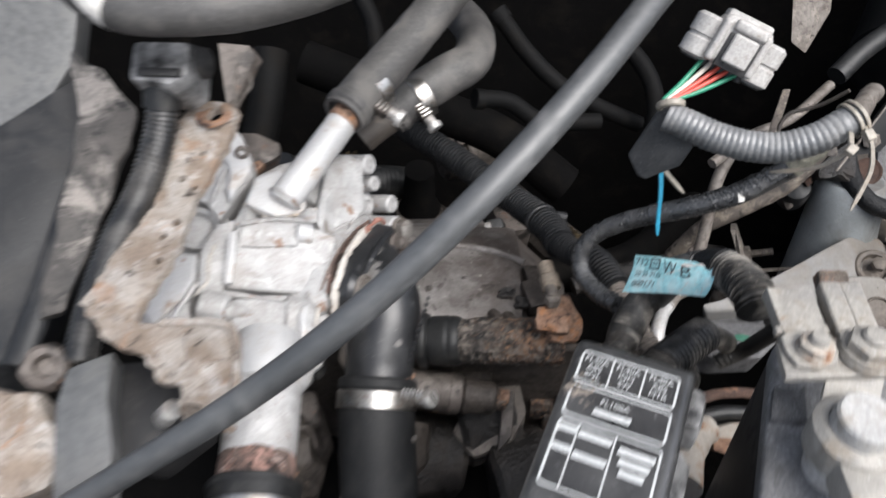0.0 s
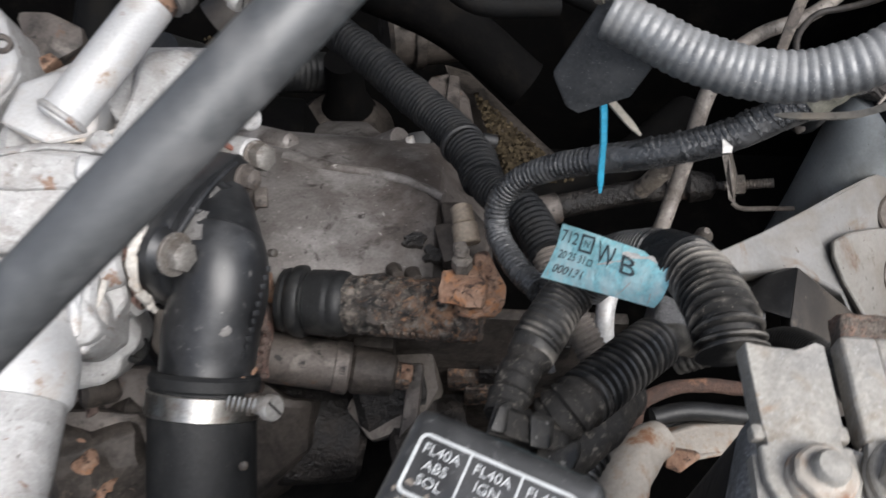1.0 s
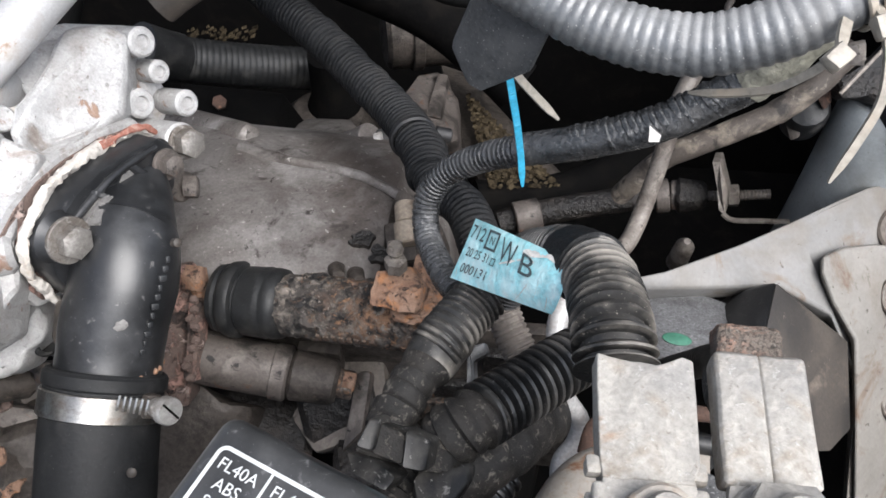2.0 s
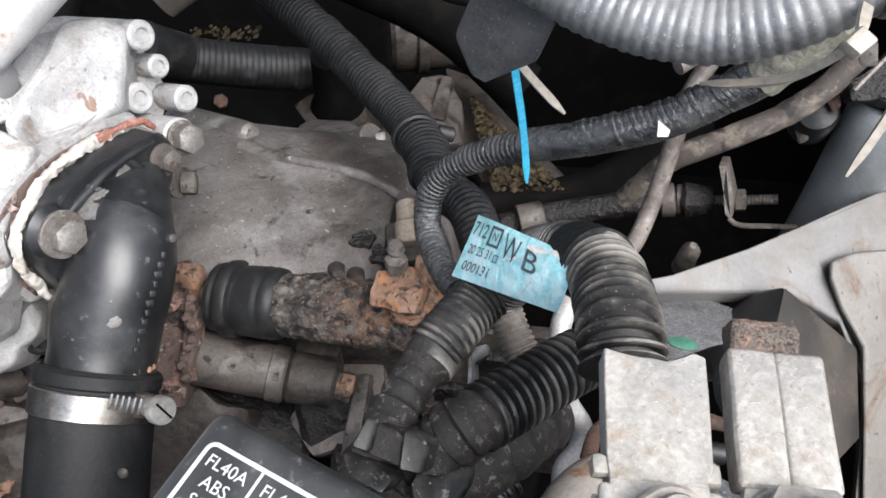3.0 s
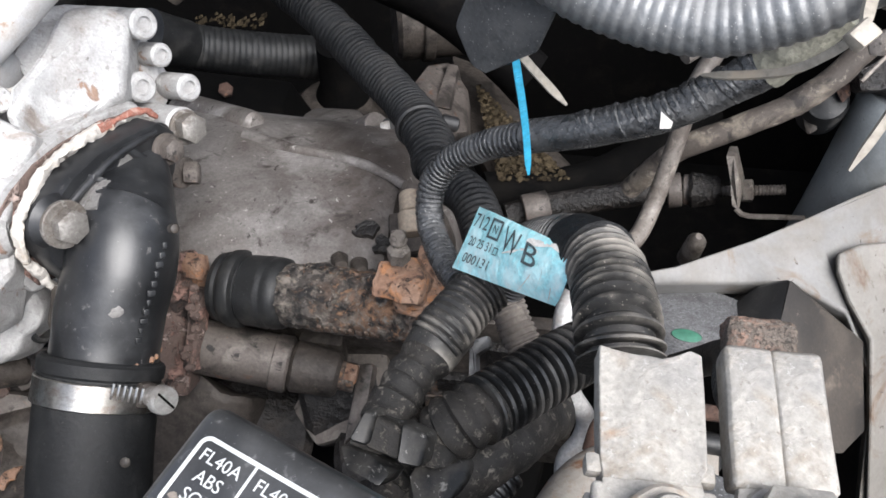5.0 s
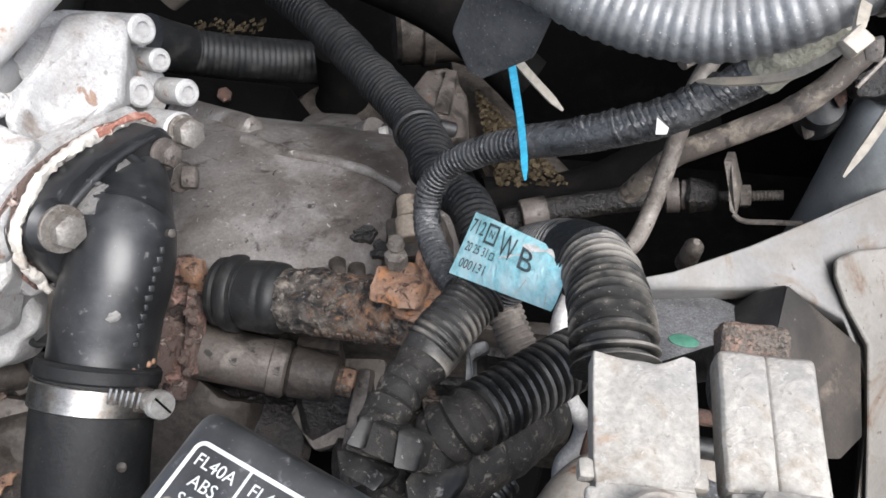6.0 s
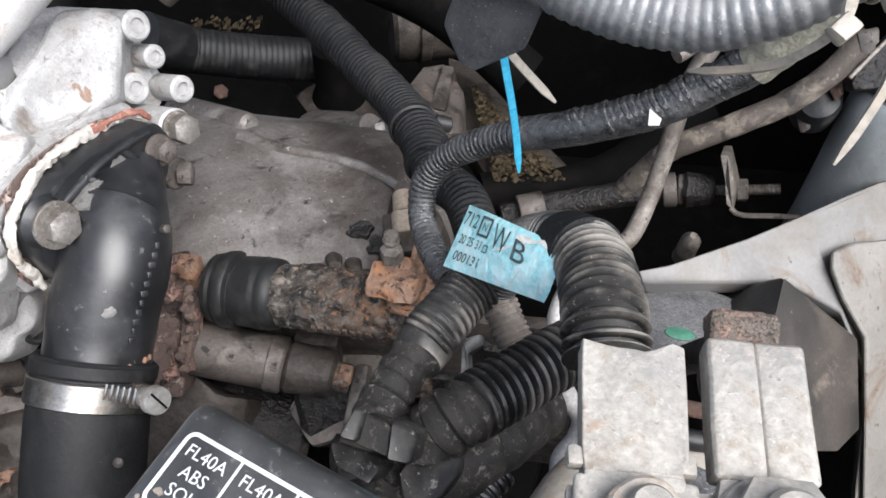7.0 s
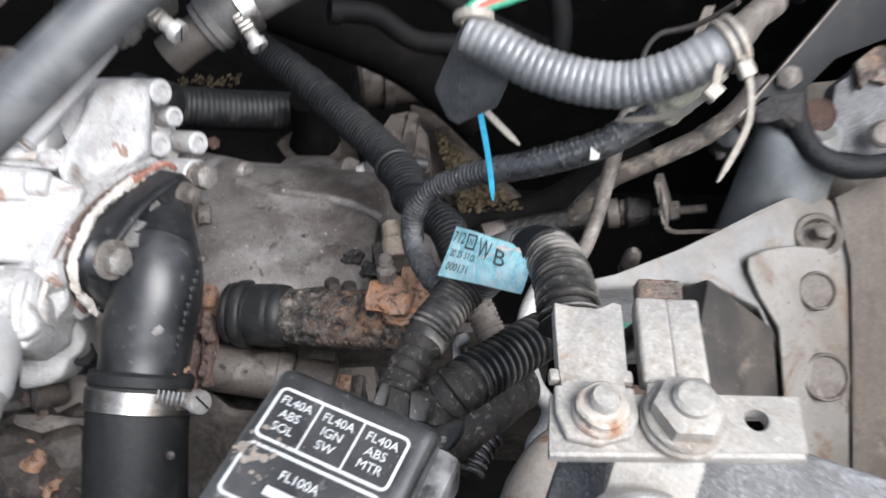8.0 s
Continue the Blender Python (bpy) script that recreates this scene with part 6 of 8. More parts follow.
arm_line = [(-0.1176, 0.3068, 0.9377), (-0.1141, 0.311, 0.9409), (-0.1068, 0.3129, 0.942), (-0.0974, 0.3122, 0.9411), (-0.0928, 0.3093, 0.9386), (-0.0928, 0.3027, 0.9347), (-0.0962, 0.2929, 0.9297), (-0.0982, 0.2894, 0.9283), (-0.1026, 0.278, 0.9234), (-0.1045, 0.2744, 0.9219), (-0.1072, 0.2621, 0.9188), (-0.1084, 0.2565, 0.917), (-0.1099, 0.2421, 0.9134), (-0.1144, 0.2284, 0.9092), (-0.1193, 0.217, 0.9056), (-0.1213, 0.2095, 0.9036), (-0.1133, 0.2083, 0.9035), (-0.1017, 0.2083, 0.9043), (-0.0874, 0.2067, 0.9062), (-0.0795, 0.2038, 0.9061), (-0.0754, 0.1975, 0.9048), (-0.0724, 0.1829, 0.9034), (-0.0722, 0.1674, 0.9014), (-0.0908, 0.169, 0.9035), (-0.0928, 0.1776, 0.904), (-0.1021, 0.1803, 0.9027), (-0.1112, 0.1904, 0.9035), (-0.1299, 0.199, 0.9034), (-0.1451, 0.2156, 0.9069), (-0.1377, 0.2408, 0.9111), (-0.1256, 0.2636, 0.9182), (-0.1247, 0.2683, 0.9206), (-0.123, 0.2764, 0.923), (-0.1228, 0.2816, 0.9259), (-0.1207, 0.2881, 0.9296), (-0.1191, 0.2994, 0.9345)]
arm_holes = [((-0.103, 0.3068, 0.9371), 0.0044), ((-0.1067, 0.2894, 0.928), 0.0016), ((-0.1132, 0.2856, 0.9273), 0.0019), ((-0.1141, 0.2766, 0.9235), 0.0021), ((-0.1076, 0.2723, 0.9217), 0.0015), ((-0.1128, 0.2551, 0.9161), 0.0022), ((-0.1171, 0.2483, 0.9142), 0.0016), ((-0.1176, 0.2369, 0.9103), 0.0020)]
part("arm", pierced(ragged(arm_line, 0.0032, 0.0010, 5), arm_holes, (0.0006, 0.001, -0.0040)), BRACKET, brk)
part("hole_rim", rough_up(ring((-0.103, 0.3068, 0.9371), (0, -0.1, 1), 0.0045, 0.0088, 0.0009, 0.0004, 28), 0.0006, 0.003), RUST, brk)
part("stamped_step", rough_up(slab([(-0.0979, 0.2005, 0.9057), (-0.0801, 0.198, 0.908), (-0.0761, 0.1886, 0.9068), (-0.0874, 0.1876, 0.9053), (-0.0848, 0.177, 0.9044), (-0.0901, 0.1778, 0.904)], (0, 0.0, -0.005), 0.0016, 3), 0.0004, 0.006, 1), BRACKET, brk)
part("edge_fold", rough_up(tube([(-0.1091, 0.208, 0.9044), (-0.097, 0.2071, 0.9057), (-0.0845, 0.2054, 0.9076), (-0.0781, 0.2021, 0.9073), (-0.0748, 0.1959, 0.9061), (-0.0722, 0.1825, 0.9044), (-0.0722, 0.1682, 0.9021)], 0.0018, 10, 0.003, wobble=0.0005), 0.0004, 0.006), BRACKET, brk)
part("rust_patch", rough_up(slab([(-0.1055, 0.1913, 0.9001), (-0.0957, 0.1886, 0.9013), (-0.0911, 0.1796, 0.9017), (-0.0962, 0.1801, 0.901), (-0.1038, 0.1833, 0.8988)], (0, 0.0, -0.002), 0.0006), 0.0005, 0.004, 1), RUST, brk)
part("folded_edge", rough_up(slab([(-0.0908, 0.169, 0.9035), (-0.0722, 0.1674, 0.9014), (-0.0732, 0.1669, 0.8985), (-0.0925, 0.1687, 0.8995)], (0, 0.0, -0.012), 0.001), 0.0004, 0.01), BRACKET, brk)
wclip = thing("spring_clip", (-0.0930, 0.3280, 0.9480), "bent rusty wire spring clip above the bracket hole", "clip")
part("wire_loop", tube([(-0.0928, 0.326, 0.9536), (-0.0924, 0.3224, 0.9477), (-0.0892, 0.3252, 0.9494), (-0.0871, 0.3225, 0.9439), (-0.0907, 0.318, 0.9403), (-0.0941, 0.3128, 0.9361)], 0.0006, 8, 0.001), PIPE, wclip)
part("wire_leg", tube([(-0.0938, 0.323, 0.9497), (-0.0941, 0.3183, 0.9431), (-0.0944, 0.3126, 0.9362)], 0.0006, 8, 0.001), PIPE, wclip)
plug = thing("sensor_plug", (-0.1236, 0.3114, 0.9634), "black plastic connector over a corrugated hose", "connector")
part("housing", slab([(-0.1284, 0.3051, 0.9785), (-0.1046, 0.3072, 0.9765), (-0.1051, 0.2953, 0.9675), (-0.1117, 0.2899, 0.9653), (-0.1299, 0.2911, 0.9676)], (0.003, 0.01, -0.022), 0.003), PLASTIC, plug)
part("latch", slab([(-0.1258, 0.2942, 0.9718), (-0.1069, 0.2943, 0.9709), (-0.1072, 0.2909, 0.9689), (-0.1259, 0.2907, 0.9697)], (0.0, 0.003, -0.003), 0.001), PLASTIC_MATT, plug)
part("side_plug", rod((-0.1100, 0.3090, 0.9640), (-0.1020, 0.3150, 0.9600), 0.009, 0.007), PLASTIC_MATT, plug)
chose = thing("corrugated_hose", (-0.1386, 0.271, 0.9171), "black corrugated breather hose", "hose")
part("hose_wall", tube([(-0.1195, 0.3, 0.9589), (-0.1223, 0.2896, 0.9417), (-0.1299, 0.2712, 0.9238), (-0.1404, 0.2491, 0.9096), (-0.148, 0.2259, 0.894), (-0.1516, 0.2051, 0.8806)], 0.0074, 20, rings=0.0024, depth=0.0005), CONDUIT, chose)
part("end_cuff", tube([(-0.1188, 0.3, 0.9603), (-0.1199, 0.2981, 0.9556), (-0.1209, 0.2953, 0.95)], 0.0084, 22, 0.003), RUBBER, chose)
shroud = thing("fan_shroud", (-0.2117, 0.3067, 0.886), "black plastic radiator fan shroud", "fan shroud")
part("panel", slab([(-0.2236, 0.338, 0.9177), (-0.1961, 0.3623, 0.9261), (-0.1702, 0.3543, 0.9168), (-0.1819, 0.3117, 0.8893), (-0.1944, 0.2613, 0.8612), (-0.1998, 0.2277, 0.8494), (-0.2448, 0.2167, 0.8549), (-0.2668, 0.3079, 0.9043)], (-0.01, 0.0, -0.04), 0.006, 3), SHROUD, shroud)
part("rim", tube([(-0.1716, 0.3437, 0.9205), (-0.1837, 0.3056, 0.8946), (-0.1919, 0.2607, 0.8703), (-0.1978, 0.2211, 0.8539)], 0.008, 14, flat=0.7), SHROUD, shroud)
part("mud_patch", rough_up(slab([(-0.1913, 0.3614, 0.9419), (-0.1672, 0.3471, 0.932), (-0.1537, 0.3337, 0.9237), (-0.1554, 0.316, 0.9119), (-0.1629, 0.293, 0.8979), (-0.1706, 0.2671, 0.8839), (-0.1757, 0.2389, 0.8704), (-0.1892, 0.2385, 0.8707), (-0.185, 0.2726, 0.8902), (-0.182, 0.3081, 0.9111), (-0.1844, 0.3387, 0.9275)], (-0.002, 0.003, -0.006), 0.002), 0.003, 0.012, 2), MUD_STRIP, shroud, "strip of dried mud")
rail = thing("radiator_support", (-0.2472, 0.398, 0.9079), "pale dusty radiator support panel", "body panel", "structure")
part("panel", slab([(-0.3779, 0.479, 0.9671), (-0.2258, 0.4806, 0.9464), (-0.2276, 0.4185, 0.899), (-0.2463, 0.3825, 0.8784), (-0.2543, 0.3193, 0.8445), (-0.344, 0.2915, 0.8359)], (-0.01, 0.02, -0.03), 0.004), OUTSIDE, rail)
mount = thing("engine_mount_bracket", (-0.159, 0.1909, 0.867), "grey steel mount bracket with rusty lugs", "bracket")
part("upright", slab([(-0.1506, 0.1962, 0.8887), (-0.1332, 0.2042, 0.89), (-0.1307, 0.185, 0.885), (-0.1237, 0.1635, 0.8774), (-0.1243, 0.1439, 0.8692), (-0.1439, 0.1433, 0.8698), (-0.1517, 0.18, 0.884)], (-0.002, 0.004, -0.02), 0.0025), OUTSIDE, mount)
part("lug", rough_up(lathe([(-0.01, 0.010), (0.002, 0.010), (0.004, 0.008), (0.003, 0.005), (-0.002, 0.004), (-0.002, 0)], (-0.1631, 0.2, 0.8833), (0.3, -0.4, 0.8), 24), 0.0012, 0.006), ALU_BROWN, mount)
part("foot", rough_up(slab([(-0.1974, 0.1939, 0.8792), (-0.1667, 0.1914, 0.8791), (-0.1532, 0.1761, 0.8731), (-0.15, 0.1547, 0.8659), (-0.1807, 0.1451, 0.865)], (0, 0.006, -0.02), 0.003), 0.003, 0.008, 2), BRACKET, mount)
# Black slab stands in for the shaded cavity below the bracket.
cavity = thing("dark_recess", (-0.1173, 0.1921, 0.8659), "black slab for the shaded recess under the rusty bracket", "cover")
part("shell", rough_up(slab([(-0.1418, 0.2083, 0.8763), (-0.1181, 0.2122, 0.8746), (-0.094, 0.1979, 0.8705), (-0.0972, 0.1813, 0.8655), (-0.1145, 0.164, 0.8633), (-0.1307, 0.1652, 0.8654)], (0, 0.01, -0.03), 0.005), 0.001, 0.02), PLASTIC_MATT, cavity)
part("stud", rod((-0.1088, 0.1806, 0.8752), (-0.1025, 0.1794, 0.8835), 0.0045), STEEL, cavity)
lowpipe = thing("bypass_hose", (-0.0783, 0.1623, 0.8273), "short black hose with a bright clamp", "hose")
part("hose_wall", tube([(-0.0789, 0.1751, 0.8296), (-0.0784, 0.1652, 0.8279), (-0.0778, 0.1524, 0.8256), (-0.0770, 0.1377, 0.8230)], 0.0205, 32, 0.004, wobble=0.0003), RUBBER, lowpipe)
part("hose_lip", ring((-0.0789, 0.1751, 0.8296), (0.0019, -0.0375, -0.0066), 0.0190, 0.0214, 0.004, 0.001, 40), RUBBER, lowpipe)
part("clamp_band", ring((-0.0784, 0.1647, 0.8278), (0.0019, -0.0375, -0.0066), 0.0206, 0.0217, 0.009, 0.0004, 44), CLAMP_STEEL, lowpipe)

# ---- grey sheathed cable crossing in front ----
stay = thing("sheathed_cable", (0.016, 0.178, 0.991), "thick smooth grey rubber-sheathed cable across the bay", "cable")
part("sheath", tube([(0.150, 0.340, 1.054), (0.1134, 0.2893, 1.0412), (0.0826, 0.249, 1.0289), (0.0526, 0.2102, 1.0146), (0.0199, 0.1799, 0.9946), (-0.0174, 0.1615, 0.9648), (-0.0569, 0.1498, 0.9349), (-0.0999, 0.1396, 0.907), (-0.1439, 0.1295, 0.8793), (-0.19, 0.118, 0.85)], 0.0050, 28, 0.004), GREY_ROD, stay)

# ---- wiring conduits ----
main_c = thing("battery_conduit", (0.1341, 0.243, 0.8976), "dusty black corrugated conduit arching over to the battery lug", "conduit")
part("lower_conduit", tube([(0.0918, 0.2422, 0.8554), (0.0958, 0.2487, 0.8559), (0.1019, 0.2593, 0.8552), (0.1108, 0.2688, 0.8572)], 0.0082, 26, rings=0.0024, depth=0.0008), CONDUIT_DUST, main_c)
part("rear_conduit", tube([(0.1094, 0.2666, 0.8558), (0.1175, 0.2666, 0.8696), (0.1257, 0.259, 0.883), (0.1276, 0.2562, 0.8856), (0.1296, 0.2523, 0.8895)], 0.0086, 30, rings=0.0015, depth=0.0006, wobble=0.0002), CONDUIT, main_c)
part("arch_conduit", tube([(0.1316, 0.2483, 0.8932), (0.1330, 0.2430, 0.8970), (0.1342, 0.2334, 0.9018), (0.1346, 0.2224, 0.9062), (0.1353, 0.2145, 0.9054)], 0.0091, 32, rings=0.0028, depth=0.0019, wobble=0.0003, crest=0.38), CONDUIT_DUST, main_c)
part("tape_band", tube([(0.1282, 0.2550, 0.8868), (0.1302, 0.2511, 0.8906), (0.1322, 0.2470, 0.8944)], 0.0096, 30, 0.0012, wobble=0.0003), LOOM, main_c, "smooth black tape band")
part("tape_wrap", tube([(0.0816, 0.2165, 0.8556), (0.0841, 0.2246, 0.8549), (0.0873, 0.2328, 0.8542), (0.0906, 0.239, 0.8545)], 0.0084, 28, 0.0008, wobble=0.0009, rings=0.0052, depth=0.0006, radii=[0.0058, 0.0063, 0.0068, 0.0077]), TAPE_DUST, main_c, "creased dusty cloth tape")
part("tape_end", tube([(0.0903, 0.2383, 0.8541), (0.0931, 0.2444, 0.8544), (0.0954, 0.2486, 0.8546)], 0.0082, 28, 0.0014, wobble=0.0003, radii=[0.0076, 0.0082, 0.0086]), CONDUIT_DUST, main_c)
for flap in ([(0.1311, 0.2484, 0.8994), (0.1365, 0.2475, 0.8995), (0.1403, 0.2454, 0.8986), (0.1424, 0.2427, 0.8971)], [(0.1330, 0.2455, 0.9008), (0.1375, 0.2445, 0.9008), (0.1411, 0.2419, 0.8994), (0.1428, 0.2393, 0.8975)], [(0.1350, 0.2502, 0.8972), (0.1393, 0.2492, 0.8970), (0.1424, 0.2470, 0.8956)]):
    part("tape_flap", rough_up(tube(flap, 0.0011, 12, 0.0010, wobble=0.0008, flat=0.5), 0.0005, 0.0025), GRIT_PALE, main_c, "crinkled dusty edge of split conduit")
side_c = thing("starter_conduit", (0.1138, 0.2343, 0.8469), "black corrugated conduit with taped ends", "conduit")
part("bellows", tube([(0.1342, 0.2519, 0.8421), (0.1275, 0.2453, 0.8456), (0.1168, 0.2348, 0.8493), (0.1071, 0.2255, 0.8526)], 0.0094, 30, rings=0.0031, depth=0.0024, crest=0.66), CONDUIT, side_c)
part("tape_wrap", tube([(0.109, 0.2275, 0.8519), (0.1038, 0.2223, 0.8532), (0.0985, 0.2187, 0.8501), (0.0919, 0.2151, 0.8434), (0.0837, 0.2093, 0.8353)], 0.0092, 30, rings=0.0036, depth=0.0011, wobble=0.0012), TAPE_DUST, side_c, "creased grey-brown tape")
part("taped_branch", tube([(0.1252, 0.2427, 0.8193), (0.1189, 0.2327, 0.8278), (0.1105, 0.222, 0.8348), (0.1012, 0.2136, 0.8386), (0.0907, 0.2066, 0.8360), (0.0800, 0.2010, 0.8300), (0.0690, 0.1960, 0.8200)], 0.0098, 28, 0.0012, wobble=0.0016), TAPE_DUST, side_c, "black taped branch")
part("lower_branch", tube([(0.115, 0.2209, 0.8222), (0.11, 0.2129, 0.8221), (0.1075, 0.2057, 0.8209)], 0.0062, 18, rings=0.003, depth=0.0008), CONDUIT, side_c)
part("cable", tube([(0.1336, 0.2523, 0.8399), (0.1442, 0.2605, 0.8296), (0.1554, 0.2673, 0.8157)], 0.0058, 16, 0.004), CONDUIT_DUST, side_c)
clip = thing("conduit_clip", (0.084, 0.2111, 0.8589), "scratched black plastic conduit clip beside the fuse box", "clip")
part("clip_body", slab([(0.0788, 0.2163, 0.8657), (0.0836, 0.2159, 0.8635), (0.091, 0.2149, 0.8607), (0.0905, 0.2057, 0.8616), (0.0828, 0.2057, 0.865), (0.076, 0.2068, 0.8655)], (0.004, 0.008, -0.014), 0.0011, 3), PLASTIC_SCUFF, clip)
part("clip_strap", slab([(0.0822, 0.2137, 0.869), (0.091, 0.2119, 0.8647), (0.089, 0.2048, 0.8648), (0.081, 0.206, 0.8679)], (0.001, 0.002, -0.003), 0.0009), TAPE_DUST, clip, "dust-filmed middle panel")
part("clip_rib", slab([(0.0799, 0.2139, 0.8713), (0.0824, 0.2139, 0.8703), (0.0816, 0.2058, 0.8689), (0.0769, 0.2061, 0.8704)], (0.002, 0.004, -0.006), 0.0011, 3), PLASTIC_SCUFF, clip)
part("clip_rib", slab([(0.0888, 0.2127, 0.868), (0.0952, 0.2118, 0.8647), (0.0944, 0.2037, 0.8639), (0.0886, 0.2035, 0.8658)], (0.002, 0.004, -0.006), 0.0011, 3), PLASTIC_SCUFF, clip)
part("clip_foot", slab([(0.0746, 0.2062, 0.8665), (0.0818, 0.2048, 0.867), (0.0881, 0.2004, 0.8679), (0.0861, 0.1967, 0.8681), (0.0776, 0.2, 0.8691)], (0.002, 0.006, -0.012), 0.0010), PLASTIC_SCUFF, clip)
part("clip_tab", slab([(0.0949, 0.2145, 0.8574), (0.0984, 0.2148, 0.8559), (0.0988, 0.2066, 0.8562), (0.0933, 0.2061, 0.8577)], (0.003, 0.006, -0.008), 0.0014), TAPE_DUST, clip)
part("clip_wing", rough_up(slab([(0.0926, 0.2111, 0.854), (0.0992, 0.2136, 0.8525), (0.1055, 0.2125, 0.8496), (0.1055, 0.2066, 0.8503), (0.1011, 0.1983, 0.8524), (0.0926, 0.1959, 0.8567), (0.0908, 0.2037, 0.8576)], (0.003, 0.008, -0.010), 0.0022, 3), 0.0006, 0.008), PLASTIC_SCUFF, clip, "scuffed black wing of the clip")
part("clip_flap", rough_up(slab([(0.0951, 0.2132, 0.8577), (0.1002, 0.2136, 0.856), (0.1001, 0.207, 0.8563), (0.0948, 0.2072, 0.8571)], (0.002, 0.004, -0.003), 0.0010), 0.0004, 0.006), TAPE_DUST, clip, "dusty flap")
clip2 = thing("cable_clip", (0.1021, 0.2588, 0.8165), "small black plastic cable bracket", "clip")
part("frame", slab([(0.0993, 0.2638, 0.8204), (0.105, 0.267, 0.8195), (0.1062, 0.2641, 0.8173), (0.1019, 0.2603, 0.8176), (0.1032, 0.2518, 0.8163), (0.1003, 0.2507, 0.8171)], (0.001, 0.003, -0.006), 0.0008), PLASTIC, clip2)
rear_c = thing("loom_conduit", (0.0429, 0.4132, 0.7928), "black corrugated wiring loom with tape wraps", "conduit")
part("conduit", tube([(-0.0514, 0.5043, 0.8024), (-0.0278, 0.4834, 0.7967), (0.0007, 0.4595, 0.7944), (0.0282, 0.4316, 0.7918), (0.0534, 0.4004, 0.7946), (0.0687, 0.373, 0.8014), (0.0747, 0.3541, 0.8044)], 0.0103, 30, rings=0.0029, depth=0.0008, wobble=0.0007), LOOM, rear_c)
part("lower_conduit", tube([(0.0706, 0.366, 0.8036), (0.0792, 0.3468, 0.806), (0.0929, 0.3281, 0.8155), (0.1020, 0.3050, 0.8170)], 0.0088, 24, rings=0.0026, depth=0.0007), LOOM, rear_c)
part("dusty_end", tube([(0.1010, 0.3070, 0.8165), (0.1065, 0.2930, 0.8120), (0.1140, 0.2790, 0.8060), (0.1215, 0.2670, 0.8000)], 0.0066, 24, rings=0.0022, depth=0.0006, wobble=0.0004), DUST_BROWN, rear_c, "pale dust-caked end of the loom")
part("clip_ring", ring((0.0632, 0.3817, 0.801), (0.0213, -0.0463, 0.0098), 0.0100, 0.0112, 0.004, 0.0008, 30), PLASTIC_MATT, rear_c)
part("clip_pin", rod((0.0733, 0.3822, 0.8025), (0.0807, 0.3834, 0.7999), 0.0035), PLASTIC_MATT, rear_c)
back_c = thing("rear_hose", (-0.1083, 0.5658, 0.6806), "dusty black corrugated hose behind the cover", "hose")
part("hose_wall", tube([(-0.1508, 0.5357, 0.714), (-0.1387, 0.552, 0.6932), (-0.1164, 0.5637, 0.6801), (-0.0884, 0.5771, 0.6675), (-0.0587, 0.5912, 0.6553), (-0.0371, 0.6064, 0.6386)], 0.0165, 26, rings=0.0045, depth=0.0003), RUBBER, back_c)
part("end_cuff", tube([(-0.1524, 0.5337, 0.7164), (-0.1448, 0.5432, 0.7037), (-0.1387, 0.552, 0.6932)], 0.0178, 26, 0.003), RUBBER, back_c)
for k in range(60):
    a, b = random.random(), random.random()
    if k == 0:
        debris = thing("leaf_litter", (-0.1138, 0.5786, 0.6906), "dry brown leaf litter caught behind the hose", "leaf litter", "stuff")
        lit = bmesh.new()
    p = V((-0.1337, 0.5625, 0.7001)).lerp(V((-0.0942, 0.5913, 0.6785)), a) + V((0, 0.012 * b, 0.004 * random.random()))
    q = random.uniform(0.3, 0.75)
    leaf = slab([p, p + V((0.005, 0.002 * b, 0.001)) * q, p + V((0.004 * a + 0.001, 0.006, 0.002)) * q, p + V((-0.002 * b, 0.004, 0.0)) * q], (0, 0, -0.0004), 0.0)
    lit = join(lit, leaf)
part("litter", lit, LEAF, debris)

thin = thing("thin_conduit", (0.1223, 0.2998, 0.8805), "thin black corrugated conduit bound with glossy tape", "conduit")
thin_pts = [(0.0955, 0.2728, 0.8398), (0.0875, 0.2885, 0.8323), (0.081, 0.3044, 0.8297), (0.0804, 0.3141, 0.8368), (0.0864, 0.3167, 0.8478), (0.0982, 0.313, 0.861), (0.1125, 0.306, 0.8739), (0.1284, 0.3003, 0.8838), (0.1399, 0.298, 0.8906), (0.1507, 0.2967, 0.897), (0.1616, 0.2969, 0.9056), (0.1701, 0.2963, 0.914), (0.1762, 0.2962, 0.923)]
part("conduit", tube(thin_pts[:7], 0.0050, 20, rings=0.0022, depth=0.0003, wobble=0.0003), TAPE, thin)
part("tape_wrap", tube(thin_pts[6:], 0.0052, 20, 0.0012, wobble=0.0002), TAPE, thin, "glossy black tape wrapping")
for k in range(30):
    u = k / 29
    i = 7 + u * 4.6
    p = V(thin_pts[int(i)]).lerp(V(thin_pts[int(i) + 1]), i - int(i))
    d = V(thin_pts[int(i) + 1]) - V(thin_pts[int(i)])
    part("tape_turn", rough_up(ring(p, d + V((0.1, 0.45, 0.35)) * d.length * (0.7 + 0.3 * math.sin(k * 2.3)), 0.0046, 0.0054 + 0.0002 * math.sin(k * 1.7), 0.0020 + 0.0006 * math.sin(k * 3.1), 0.0004, 22), 0.0003, 0.004), TAPE, thin)
part("tape_flap", rough_up(slab([(0.1197, 0.3011, 0.8818), (0.1233, 0.3011, 0.8888), (0.1262, 0.3002, 0.889), (0.1257, 0.2992, 0.8846)], (0.0004, 0.0006, -0.0005), 0.0), 0.0006, 0.006, 2), TAPE, thin, "peeling flap of tape")
